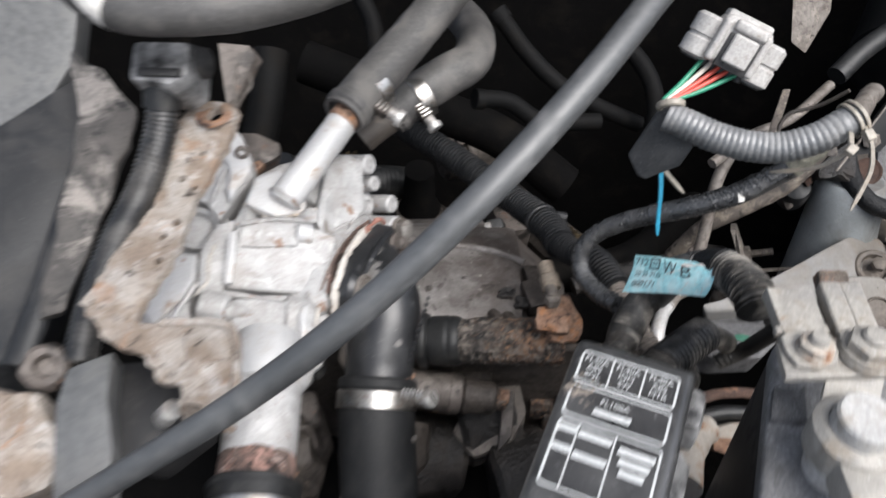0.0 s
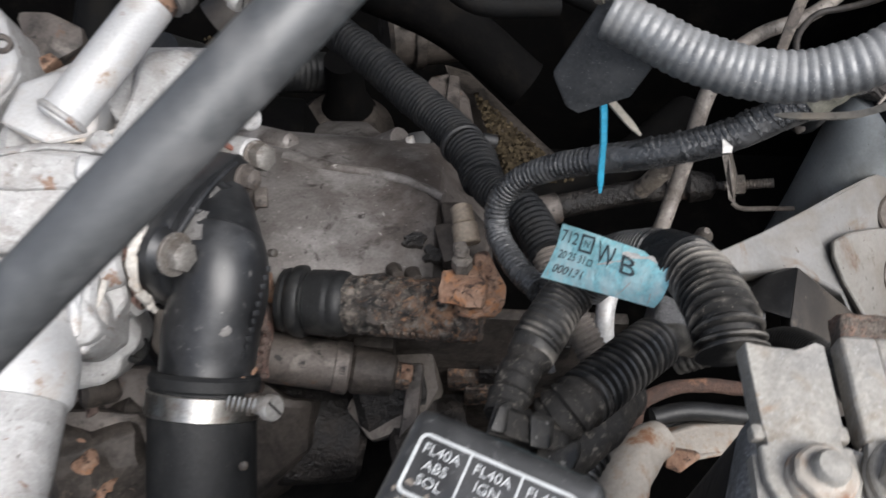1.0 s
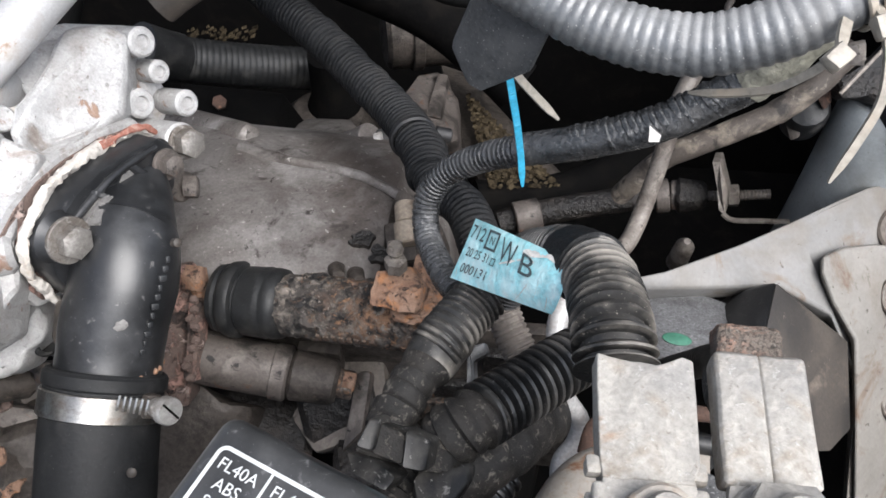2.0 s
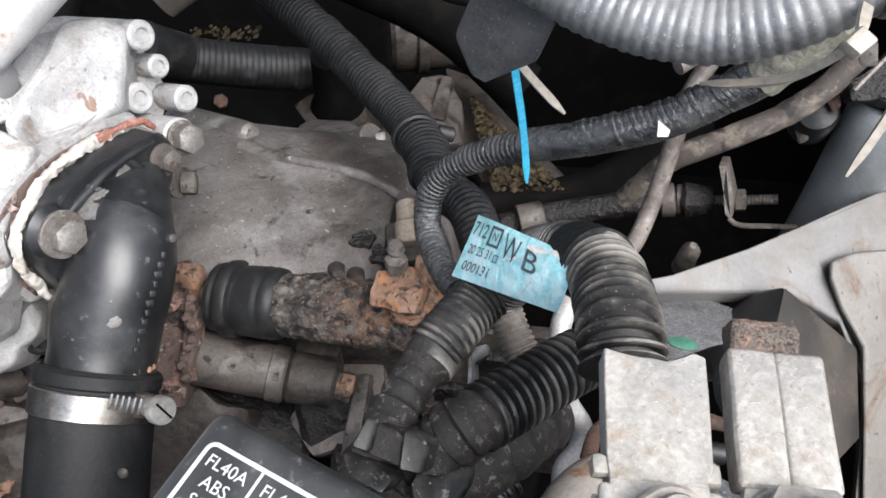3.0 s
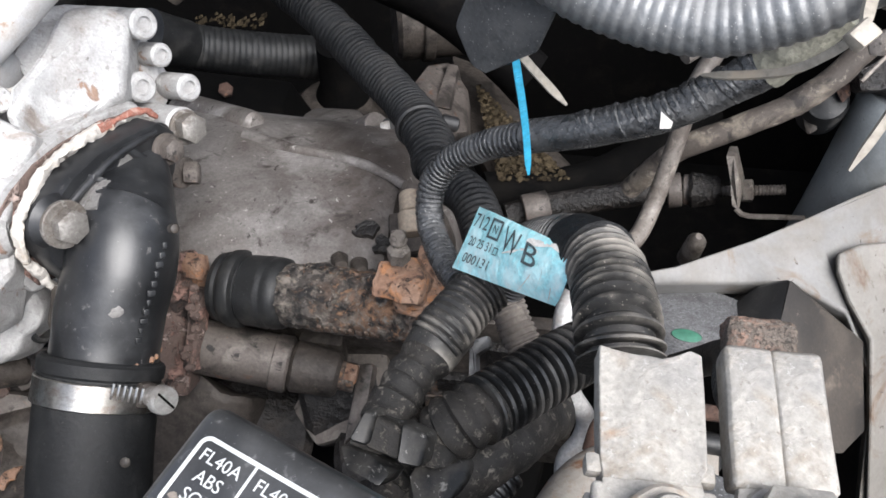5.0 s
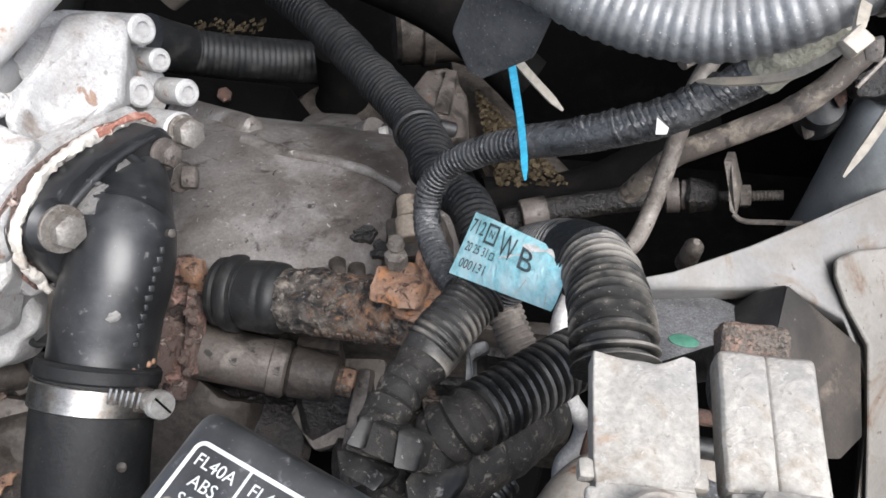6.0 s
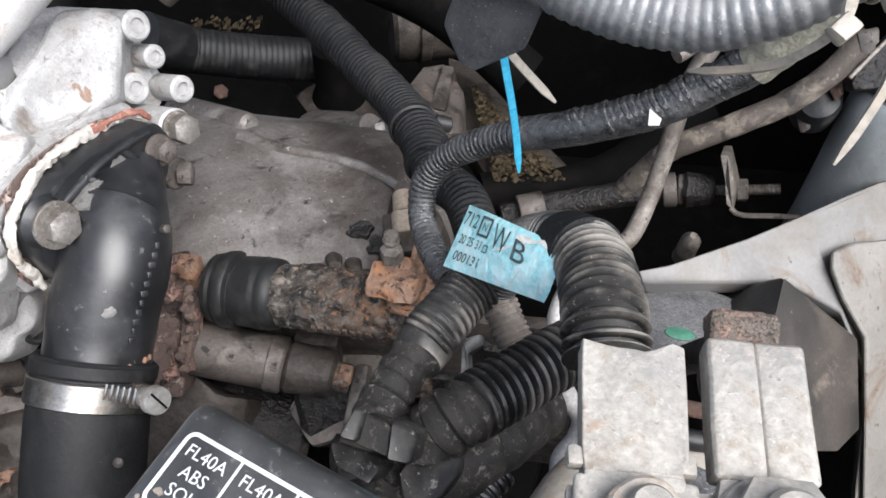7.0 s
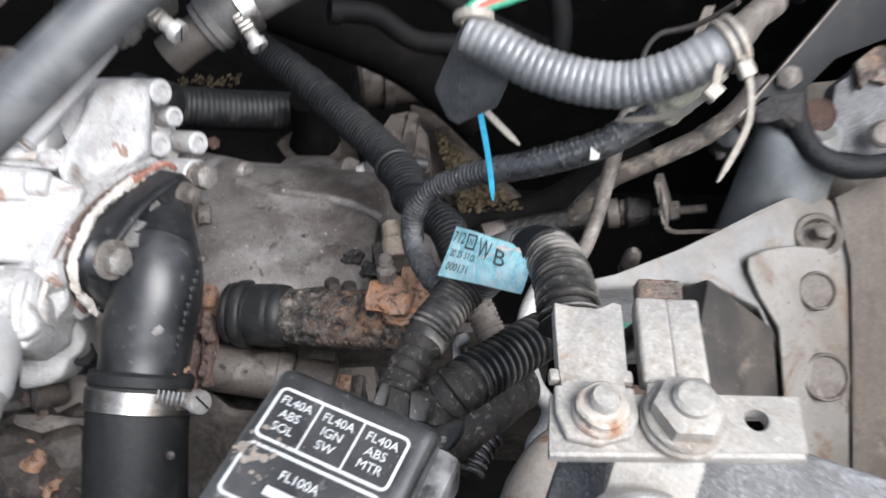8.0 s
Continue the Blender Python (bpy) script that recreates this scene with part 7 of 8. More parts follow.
part("paper_tag", slab([(0.1468, 0.2923, 0.9004), (0.1498, 0.2898, 0.8995), (0.1494, 0.2883, 0.8985), (0.1466, 0.2879, 0.8986)], (0.0002, 0.0004, -0.0006), 0.0), WHITE_TAPE, thin, "scrap of white tape")

part("end_wrap", rough_up(tube([(0.1695, 0.2962, 0.9135), (0.1735, 0.2962, 0.9185), (0.1775, 0.2962, 0.9250), (0.1815, 0.2965, 0.9320)], 0.0056, 20, 0.0014, wobble=0.0008), 0.0004, 0.004), OLIVE, thin, "dull olive cloth wrap at the end")

upper = thing("upper_conduit", (0.1414, 0.2806, 0.9409), "thick grey-black corrugated conduit held by nylon ties", "conduit")
up_pts = [(0.1042, 0.2902, 0.9471), (0.1128, 0.2857, 0.9455), (0.1245, 0.2801, 0.9428), (0.1376, 0.2752, 0.9419), (0.15, 0.272, 0.9437), (0.1616, 0.2711, 0.9487), (0.17, 0.2727, 0.9534), (0.1773, 0.2756, 0.9566), (0.1862, 0.2852, 0.9588)]
part("conduit", tube(up_pts[:8], 0.0067, 36, rings=0.0026, depth=0.00028, wobble=0.0001), CONDUIT_GREY, upper)
part("conduit_end", tube([(0.1758, 0.2748, 0.9561), (0.1797, 0.2795, 0.9571), (0.1846, 0.2863, 0.9571), (0.1918, 0.2962, 0.9544)], 0.0042, 20, 0.002, wobble=0.0008), PIPE, upper, "brownish taped end")
bm = bmesh.new()
for p in ((0.0915, 0.2980, 0.9190), (0.0965, 0.2925, 0.9105), (0.1010, 0.2900, 0.9100), (0.1140, 0.2850, 0.9220), (0.1175, 0.2830, 0.9350), (0.1150, 0.2850, 0.9480), (0.1085, 0.2880, 0.9515), (0.1020, 0.2930, 0.9500),
          (0.0990, 0.3060, 0.9200), (0.1120, 0.3000, 0.9250), (0.1140, 0.2990, 0.9430), (0.1060, 0.3040, 0.9470), (0.1040, 0.2890, 0.9300)):
    bm.verts.new(p)
bmesh.ops.convex_hull(bm, input=bm.verts[:])
bmesh.ops.delete(bm, geom=[v for v in bm.verts if not v.link_faces], context="VERTS")
boot = part("end_boot", softened(bm, 0.0026, 3, 20), BOOT, upper, "scuffed black rubber boot")
part("boot_collar", ring((0.1055, 0.2912, 0.9504), (-0.0002, 0.0046, 0.0037), 0.0040, 0.0062, 0.003, 0.0006, 24), NYLON, upper)
conn = thing("wiring_connector", (0.1311, 0.306, 0.9724), "grey plastic multi-pin connector with green red and white wires", "connector")
cx = (V((0.1393, 0.2949, 0.9708)) - V((0.1157, 0.3027, 0.9798))).normalized()
cz = V((-0.0345, -0.0899, 0.0536)).normalized()
cz = (cz - cx * cz.dot(cx)).normalized()
cy = cz.cross(cx)
co = V((0.1328, 0.3091, 0.9683))
M_ = at_axes(co, cx, cy, cz)
part("shell", box(M_ @ pose(0, 0.002, -0.010), 0.0225, 0.021, 0.0165, 0.004, 4), GREY_PLUG, conn)
# Black plate paints the shadow in the gap round the latch.
part("latch_shadow", box(M_ @ pose(0.001, -0.0015, 0.0045), 0.0150, 0.0150, 0.0028, 0.0008), PLASTIC_MATT, conn, "dark plate painting the shadow round the latch")
part("latch", box(M_ @ pose(0.001, 0.0, 0.0050), 0.0112, 0.0125, 0.0046, 0.0013, 3), GREY_PLUG, conn)
part("latch_slot", box(M_ @ pose(0.001, -0.0066, 0.0060), 0.0078, 0.0014, 0.0024, 0.0003), PLASTIC_MATT, conn)
for sx in (-1, 1):
    part("rail", box(M_ @ pose(0.0094 * sx, 0.001, 0.0030), 0.0034, 0.0185, 0.0048, 0.0016, 3), GREY_PLUG, conn)
    part("side_lobe", lathe([(0, 0.0052), (0.0012, 0.0070), (0.0080, 0.0070), (0.0086, 0.0062), (0.0096, 0.0062), (0.0102, 0.0070), (0.0175, 0.0070), (0.0190, 0.0052)], M_ @ V((0.0142 * sx, -0.0100, -0.0035)), cy, 28), GREY_PLUG, conn)
    part("lobe_seal", lathe([(-0.0006, 0.0048), (0.0004, 0.0050), (0.0010, 0.0044)], M_ @ V((0.0142 * sx, -0.0102, -0.0035)), cy, 22), PLASTIC_MATT, conn, "dark wire seal")
part("top_block", box(M_ @ pose(0.001, 0.0095, 0.0030), 0.0150, 0.0050, 0.0060, 0.0018, 3), GREY_PLUG, conn)
part("back_collar", box(M_ @ pose(0.0, 0.0125, -0.008), 0.021, 0.004, 0.010, 0.0016), GREY_PLUG, conn)
entry = V((0.1053, 0.2958, 0.9516))
for k, mt in enumerate((WIRE_GREEN, WIRE_PALE, WIRE_RED, WIRE_RED, WIRE_GREEN)):
    s = M_ @ V((-0.009 + 0.0043 * k, -0.0112, -0.002))
    mid = entry.lerp(s, 0.55) + V((0.0, 0.0, 0.004)) - cy * 0.004
    part("wire", tube([entry + V((0.0012 * (k - 2), 0, 0)), mid, s + cy * 0.004], 0.0011, 10, 0.002), mt, conn)
    part("wire_seal", rod(s - cy * 0.0006, s + cy * 0.003, 0.0021), PLASTIC_MATT, conn)


loose = thing("thin_wire", (0.1642, 0.3053, 0.9374), "thin dark wire looping beside the thick conduit", "wire")
part("strand", tube([(0.1609, 0.2989, 0.9272), (0.1604, 0.3027, 0.9321), (0.1642, 0.3053, 0.9374), (0.1707, 0.305, 0.9398), (0.1770, 0.3033, 0.9440), (0.1840, 0.3000, 0.9530)], 0.0009, 10, 0.002), PLASTIC_BROWN, loose)


def strap(points, width, thick, facing):
    """A flat flexible strip along a line, its face turned one way."""
    line = spline(points, 0.002)
    bm = bmesh.new()
    loops = []
    f = V(facing).normalized()
    for i, p in enumerate(line):
        t = (line[min(i + 1, len(line) - 1)] - line[max(i - 1, 0)]).normalized()
        s = t.cross(f).normalized() * (width / 2) * min(1.0, 0.3 + (len(line) - 1 - i) * 0.3)
        g = s.cross(t).normalized() * (thick / 2)
        loops.append([bm.verts.new(p + a) for a in (s + g, s - g, -s - g, -s + g)])
    for la, lb in zip(loops, loops[1:]):
        for k in range(4):
            bm.faces.new((la[k], la[(k + 1) % 4], lb[(k + 1) % 4], lb[k]))
    bm.faces.new(loops[0])
    bm.faces.new(loops[-1])
    return bm


TOWARD = V((0.1045, -0.5808, 0.8073))
blue = thing("blue_cable_tie", (0.1105, 0.2925, 0.8954), "bright blue nylon cable tie tail hanging from the boot", "cable tie", group="cable ties")
blue_pts = [(0.1076, 0.2948, 0.916), (0.1091, 0.2939, 0.9078), (0.111, 0.2945, 0.8956), (0.1127, 0.2958, 0.8814), (0.1139, 0.2942, 0.8702)]
part("tail", strap(blue_pts, 0.0020, 0.0008, TOWARD), BLUE_TIE, blue)
for k in range(14):
    p = V(blue_pts[1]).lerp(V(blue_pts[2]), k / 13)
    d = V(blue_pts[2]) - V(blue_pts[1])
    x, y, z = frame_of(TOWARD, d)
    part("ridge", box(at_axes(p + z * 0.0004, x, y, z), 0.0015, 0.0003, 0.0003, 0.0), BLUE_TIE, blue)
white = thing("white_cable_tie", (0.1158, 0.2967, 0.904), "off-white nylon cable tie tail under the boot", "cable tie", group="cable ties")
part("tail", strap([(0.1086, 0.2968, 0.9136), (0.1125, 0.2962, 0.9089), (0.1173, 0.296, 0.9032), (0.1223, 0.2958, 0.8974)], 0.0022, 0.001, TOWARD), NYLON, white)
for n, (a, hd, tail) in enumerate((((0.1747, 0.2743, 0.9557), (0.1682, 0.2548, 0.9557), [(0.1685, 0.2559, 0.9553), (0.1656, 0.2575, 0.9491), (0.1619, 0.2619, 0.9412), (0.1562, 0.2684, 0.934), (0.1494, 0.274, 0.9286)]),
                                   ((0.1773, 0.2756, 0.9566), (0.1779, 0.2631, 0.9567), [(0.1782, 0.2642, 0.9563), (0.1803, 0.2613, 0.9512), (0.1811, 0.2571, 0.9439), (0.1789, 0.2534, 0.9359), (0.1757, 0.2497, 0.9279)]))):
    tie = thing("nylon_cable_tie", a, "natural nylon cable tie round the thick conduit", "cable tie", group="cable ties")
    ax = V((0.0073, 0.0029, 0.0032))
    part("loop", ring(V(a) - ax.normalized() * 0.001, ax, 0.0072, 0.0079, 0.0017, 0.0003, 36), NYLON, tie)
    part("neck", strap([V(a) + (V(hd) - V(a)) * 0.45, V(hd)], 0.0022, 0.0011, TOWARD), NYLON, tie)
    x, y, z = frame_of(TOWARD, V(tail[1]) - V(tail[0]))
    part("tie_head", rough_up(box(at_axes(V(hd) - z * 0.002, x, y, z), 0.0040, 0.0046, 0.0034, 0.0010), 0.0004, 0.003), NYLON, tie)
    part("tail", strap(tail, 0.0017, 0.0010, TOWARD), NYLON, tie)

# ---- turquoise label ----
lab = thing("wiring_label", (0.1107, 0.2615, 0.873), "faded turquoise paper label wrapped round the conduit", "label")
lc = [V(p) for p in ((0.1007, 0.2801, 0.8704), (0.1255, 0.2477, 0.8972), (0.123, 0.2387, 0.8861), (0.0941, 0.2666, 0.8578))]
NU, NV = 30, 14


def label_point(u, v, lift=0.0):
    p = lc[0].lerp(lc[1], u).lerp(lc[3].lerp(lc[2], u), v)
    n = TOWARD.normalized()
    crease = 0.0008 * noise.noise(Vector((u * 5, v * 4, 2.0))) + 0.0005 * math.sin(u * 9 + v * 3) - 0.0010 * max(0.0, 1 - abs((u - 0.62) * 1.4 + (v - 0.3) * 0.9) / 0.07) + 0.0005 * noise.noise(Vector((u * 16, v * 12, 7.0)))
    return p + n * (0.0060 * (1 - (2 * v - 1) ** 2) * (0.6 + 0.4 * u) + 0.0030 * math.sin(math.pi * u) + crease + lift)


bm = bmesh.new()
for lift in (0.0, -0.0006):
    grid = [[bm.verts.new(label_point(i / NU, j / NV, lift)) for j in range(NV + 1)] for i in range(NU + 1)]
    for i in range(NU):
        for j in range(NV):
            bm.faces.new((grid[i][j], grid[i + 1][j], grid[i + 1][j + 1], grid[i][j + 1]))
part("paper", bm, LABEL, lab)
# White strips: torn print, widened to paint the paper's glare.
for u0, v0, u1, v1, w in ((0.40, 0.52, 0.66, 0.26, 0.03), (0.58, 0.20, 0.80, 0.12, 0.085), (0.80, 0.10, 0.985, 0.08, 0.085), (0.60, 0.16, 0.70, 0.30, 0.06), (0.70, 0.66, 0.66, 0.97, 0.05), (0.78, 0.50, 0.80, 0.92, 0.035), (0.90, 0.74, 0.93, 0.97, 0.05), (0.02, 0.80, 0.05, 0.97, 0.03)):
    torn = bmesh.new()
    row = []
    for k in range(9):
        f = k / 8
        u, v = u0 + (u1 - u0) * f, v0 + (v1 - v0) * f
        h = w * (0.25 + 0.75 * math.sin(math.pi * min(1, f + 0.1))) * (0.7 + 0.6 * noise.noise(Vector((f * 9, u0 * 40, 1))))
        row.append([torn.verts.new(label_point(u, min(0.99, max(0.01, v + s_ * h)), 0.0003)) for s_ in (-1, 1)])
    for ra, rb in zip(row, row[1:]):
        torn.faces.new((ra[0], rb[0], rb[1], ra[1]))
    part("torn_glare_patch", torn, WHITE_TAPE, lab, "white paper where the print has torn off, with painted glare")


def on_label(text, u, v, du, dv, slant=0.0):
    """Lettering laid on the bent paper; du and dv are its width and height as shares of the label's."""
    b = words(text, 1.0, Matrix.Identity(4), 0.0)
    xs = [q.co.x for q in b.verts]
    ys = [q.co.y for q in b.verts]
    w, h = max(xs) - min(xs), max(ys) - min(ys)
    cx_, cy_ = (max(xs) + min(xs)) / 2, (max(ys) + min(ys)) / 2
    bmesh.ops.triangulate(b, faces=b.faces[:])
    bmesh.ops.subdivide_edges(b, edges=[e for e in b.edges if e.calc_length() > 0.15], cuts=2)
    for q in b.verts:
        a, c = (q.co.x - cx_) / w * du, -(q.co.y - cy_) / h * dv
        q.co = label_point(u + a, v + c + slant * a, 0.0006)
    return part("lettering", b, INK, lab)


def label_square(u, v, du, dv, t):
    b = bmesh.new()
    n = 8
    ring_in = []
    for sc in (1.0, 0.0):
        w, h = du / 2 - sc * t * 0.35, dv / 2 - sc * t * 0.8
        path = [(-w + 2 * w * k / n, -h) for k in range(n)] + [(w, -h + 2 * h * k / n) for k in range(n)] + [(w - 2 * w * k / n, h) for k in range(n)] + [(-w, h - 2 * h * k / n) for k in range(n)]
        ring_in.append([b.verts.new(label_point(u + x, v + y, 0.0006)) for x, y in path])
    for k in range(4 * n):
        b.faces.new((ring_in[0][k], ring_in[0][(k + 1) % (4 * n)], ring_in[1][(k + 1) % (4 * n)], ring_in[1][k]))
    return part("printed_square", b, INK, lab)
on_label("712", 0.095, 0.20, 0.155, 0.22)
label_square(0.26, 0.23, 0.125, 0.32, 0.05)
on_label("N", 0.26, 0.23, 0.045, 0.13)
on_label("W", 0.445, 0.31, 0.165, 0.38, 0.25)
on_label("B", 0.645, 0.39, 0.125, 0.34, 0.25)
on_label("20 25 31", 0.165, 0.52, 0.24, 0.14)
label_square(0.335, 0.54, 0.045, 0.12, 0.02)
on_label("000131", 0.19, 0.78, 0.27, 0.15)

# ---- fuse box ----
UX, UW = V((0.930, -0.368, 0)), V((-0.368, -0.930, 0))
LID = V((0.0612, 0.1925, 0.9135))


def lid_at(u, w, z=0.0):
    """A place on the fuse box lid, millimetres from its far left corner."""
    return LID + UX * (u / 1000) + UW * (w / 1000) + UP * (z / 1000)


fuse = thing("fuse_box", lid_at(21, 45, -45), "black plastic fusible link box with a printed white legend", "fuse box")


def lid_frame(u, w, z=0.0):
    return at_axes(lid_at(u, w, z), UX, -UW, UP)


part("lid", box(lid_frame(20.5, 47, -22), 0.045, 0.098, 0.0222, 0.0046, 5), LID_BLACK, fuse, "glossy scuffed black lid")
part("base", box(lid_frame(20.5, 47, -60), 0.041, 0.094, 0.040, 0.003), PLASTIC_MATT, fuse)
part("side_catch", slab([lid_at(43, 30, -4), lid_at(48, 33, -8), lid_at(48, 46, -8), lid_at(43, 49, -4)], (0, 0, -0.014), 0.001), PLASTIC, fuse)
part("corner_pad", box(lid_frame(44, 8, -26), 0.010, 0.018, 0.018, 0.004), PLASTIC, fuse)
rm = random.Random(12)
mud = []
for k in range(46):
    u, w, r = 5.5 + rm.gauss(0, 3.0), 22.5 + rm.gauss(0, 3.2), 0.25 + 1.3 * rm.random() ** 3
    turn = [2 * math.pi * q / 9 for q in range(9)]
    mud.append(slab([lid_at(max(-0.5, u) + r * (0.6 + 0.7 * rm.random()) * math.cos(a), w + r * (0.5 + 0.7 * rm.random()) * math.sin(a), 0.34 + 0.002 * k) for a in turn], -UP * 0.0003, 0.0))
part("mud_smear", join(*mud), GREY_SMUDGE, fuse, "specks of dried mud")


def line(u0, w0, u1, w1, t=0.55):
    h = 0.22 if w0 == w1 else 0.27
    a, b = lid_at(u0, w0, h), lid_at(u1, w1, h)
    d = (b - a).normalized()
    s = UP.cross(d) * (t / 2000)
    bmx = bmesh.new()
    bmx.faces.new([bmx.verts.new(q) for q in (a + s - d * t / 2000, b + s + d * t / 2000, b - s + d * t / 2000, a - s - d * t / 2000)])
    return bmx


def cell(u0, w0, u1, w1, t=0.8, r=1.6):
    """A printed frame with round corners on the lid."""
    b = bmesh.new()
    loops = []
    for grow in (t / 2, -t / 2):
        loop = []
        for cu, cw, a0 in ((u1 - r, w1 - r, 0), (u0 + r, w1 - r, 90), (u0 + r, w0 + r, 180), (u1 - r, w0 + r, 270)):
            for k in range(7):
                a = radians(a0 + 15 * k)
                loop.append(b.verts.new(lid_at(cu + (r + grow) * math.cos(a), cw + (r + grow) * math.sin(a), 0.26)))
        loops.append(loop)
    n = len(loops[0])
    for k in range(n):
        b.faces.new((loops[0][k], loops[0][(k + 1) % n], loops[1][(k + 1) % n], loops[1][k]))
    part("printed_frame", b, WHITE_INK, fuse)


def legend(rows, u, w, size=3.3, pitch=3.5):
    for k, row in enumerate(rows):
        part("lettering", words(row, size / 1000, lid_frame(u, w + k * pitch, 0.24), 0.00004), WHITE_INK, fuse)


cell(2, 4.6, 37.5, 18.2)
part("printed_frame", join(line(13.6, 4.6, 13.6, 18.2), line(25.4, 4.6, 25.4, 18.2)), WHITE_INK, fuse)
legend(("FL40A", "ABS", "SOL"), 7.6, 7.6)
legend(("FL40A", "IGN", "SW"), 19.4, 7.6)
legend(("FL40A", "ABS", "MTR"), 31.4, 7.6)
cell(2, 20.2, 37.5, 33.5)
legend(("FL100A",), 18.5, 24.6)
part("printed_bar", line(13, 29, 24, 29, 2.2), WHITE_INK, fuse)
cell(2, 36, 37.5, 62)
part("printed_frame", join(line(9, 36, 9, 62), line(22, 36, 22, 62)), WHITE_INK, fuse)
for u0, u1, w in ((3.5, 7.5, 39), (11, 20, 39.5), (25, 35, 41), (26, 34, 45), (3.5, 7.5, 47), (11, 20, 48), (27, 33, 49)):
    part("printed_bar", line(u0, w, u1, w, 2.4), WHITE_INK, fuse)

# ---- battery, terminal plate and lugs ----
BX, BW = V((0.944, -0.33, 0)), V((-0.33, -0.944, 0))
BC = V((0.1392, 0.2020, 0.900))


def bat_at(u, w, z=0.0):
    return BC + BX * (u / 1000) + BW * (w / 1000) + UP * (z / 1000)


bat = thing("battery", bat_at(80, 110, -190), "dark grey car battery with a dusty top", "battery")
bf = lambda u, w, z: at_axes(bat_at(u, w, z), BX, -BW, UP)
part("case", box(bf(82, 112, -190), 0.164, 0.224, 0.182, 0.004, 3), PLASTIC_MATT, bat)
part("cover", box(bf(83, 113, -12), 0.166, 0.226, 0.0125, 0.003, 3), GRIT_PALE, bat, "dusty grey battery top")
part("terminal_tray", rough_up(slab([(0.1318, 0.1790, 0.9035), (0.1430, 0.1775, 0.9035), (0.1400, 0.1640, 0.9035), (0.1270, 0.1650, 0.9035)], (0, 0, -0.004), 0.0012), 0.0003, 0.004), GRIT, bat, "gritty black tray under the terminal plate")
part("vent_strip", box(bf(110, 95, 0.2), 0.022, 0.15, 0.006, 0.002), PLASTIC_MATT, bat)
post_at = (0.1440, 0.1465, 0.900)
clamp = thing("battery_terminal", post_at, "corroded lead battery clamp round the battery post", "battery terminal")
part("post", lathe([(0, 0.0105), (0.028, 0.0098), (0.034, 0.0094), (0.035, 0.0085), (0.035, 0)], post_at, UP, 36), LEAD, clamp, "pale lead post")
part("clamp_ring", rough_up(ring(V(post_at) + UP * 0.012, UP, 0.0100, 0.0142, 0.016, 0.002, 36), 0.0007, 0.006), LUG, clamp)
part("clamp_jaw", box(pose(0.1440, 0.1300, 0.910), 0.020, 0.016, 0.015, 0.003), LUG, clamp)
part("clamp_arm", slab([(0.136, 0.156, 0.917), (0.156, 0.156, 0.917), (0.160, 0.167, 0.9262), (0.140, 0.167, 0.9262)], (0, 0, -0.004), 0.0012), LUG, clamp)
plate = thing("terminal_plate", (0.153, 0.174, 0.926), "corroded tinned terminal plate with two bolts and a hole", "terminal plate")
hole_c = V((0.1712, 0.1757, 0.929))
out = [(0.1255, 0.1665), (0.1805, 0.1685), (0.1815, 0.1818), (0.1605, 0.1815), (0.1262, 0.1800)]
pl = bmesh.new()
rim_v = [pl.verts.new((x, y, 0.929)) for x, y in out]
rim_e = [pl.edges.new((rim_v[k], rim_v[(k + 1) % len(rim_v)])) for k in range(len(rim_v))]
hv = [pl.verts.new(hole_c + V((0.0027 * math.cos(-2 * math.pi * k / 18), 0.0027 * math.sin(-2 * math.pi * k / 18), 0))) for k in range(18)]
he = [pl.edges.new((hv[k], hv[(k + 1) % 18])) for k in range(18)]
bmesh.ops.triangle_fill(pl, edges=rim_e + he, use_beauty=True)
ext = bmesh.ops.extrude_face_region(pl, geom=pl.faces[:])
bmesh.ops.translate(pl, verts=[g for g in ext["geom"] if isinstance(g, bmesh.types.BMVert)], vec=(0, 0, -0.0035))
part("plate", pl, LUG, plate)
part("front_lip", slab([(0.1255, 0.1668, 0.9288), (0.1803, 0.1688, 0.9288), (0.1803, 0.1674, 0.9282), (0.1255, 0.1656, 0.9282)], (0, 0, -0.0032), 0.0008), LUG, plate)


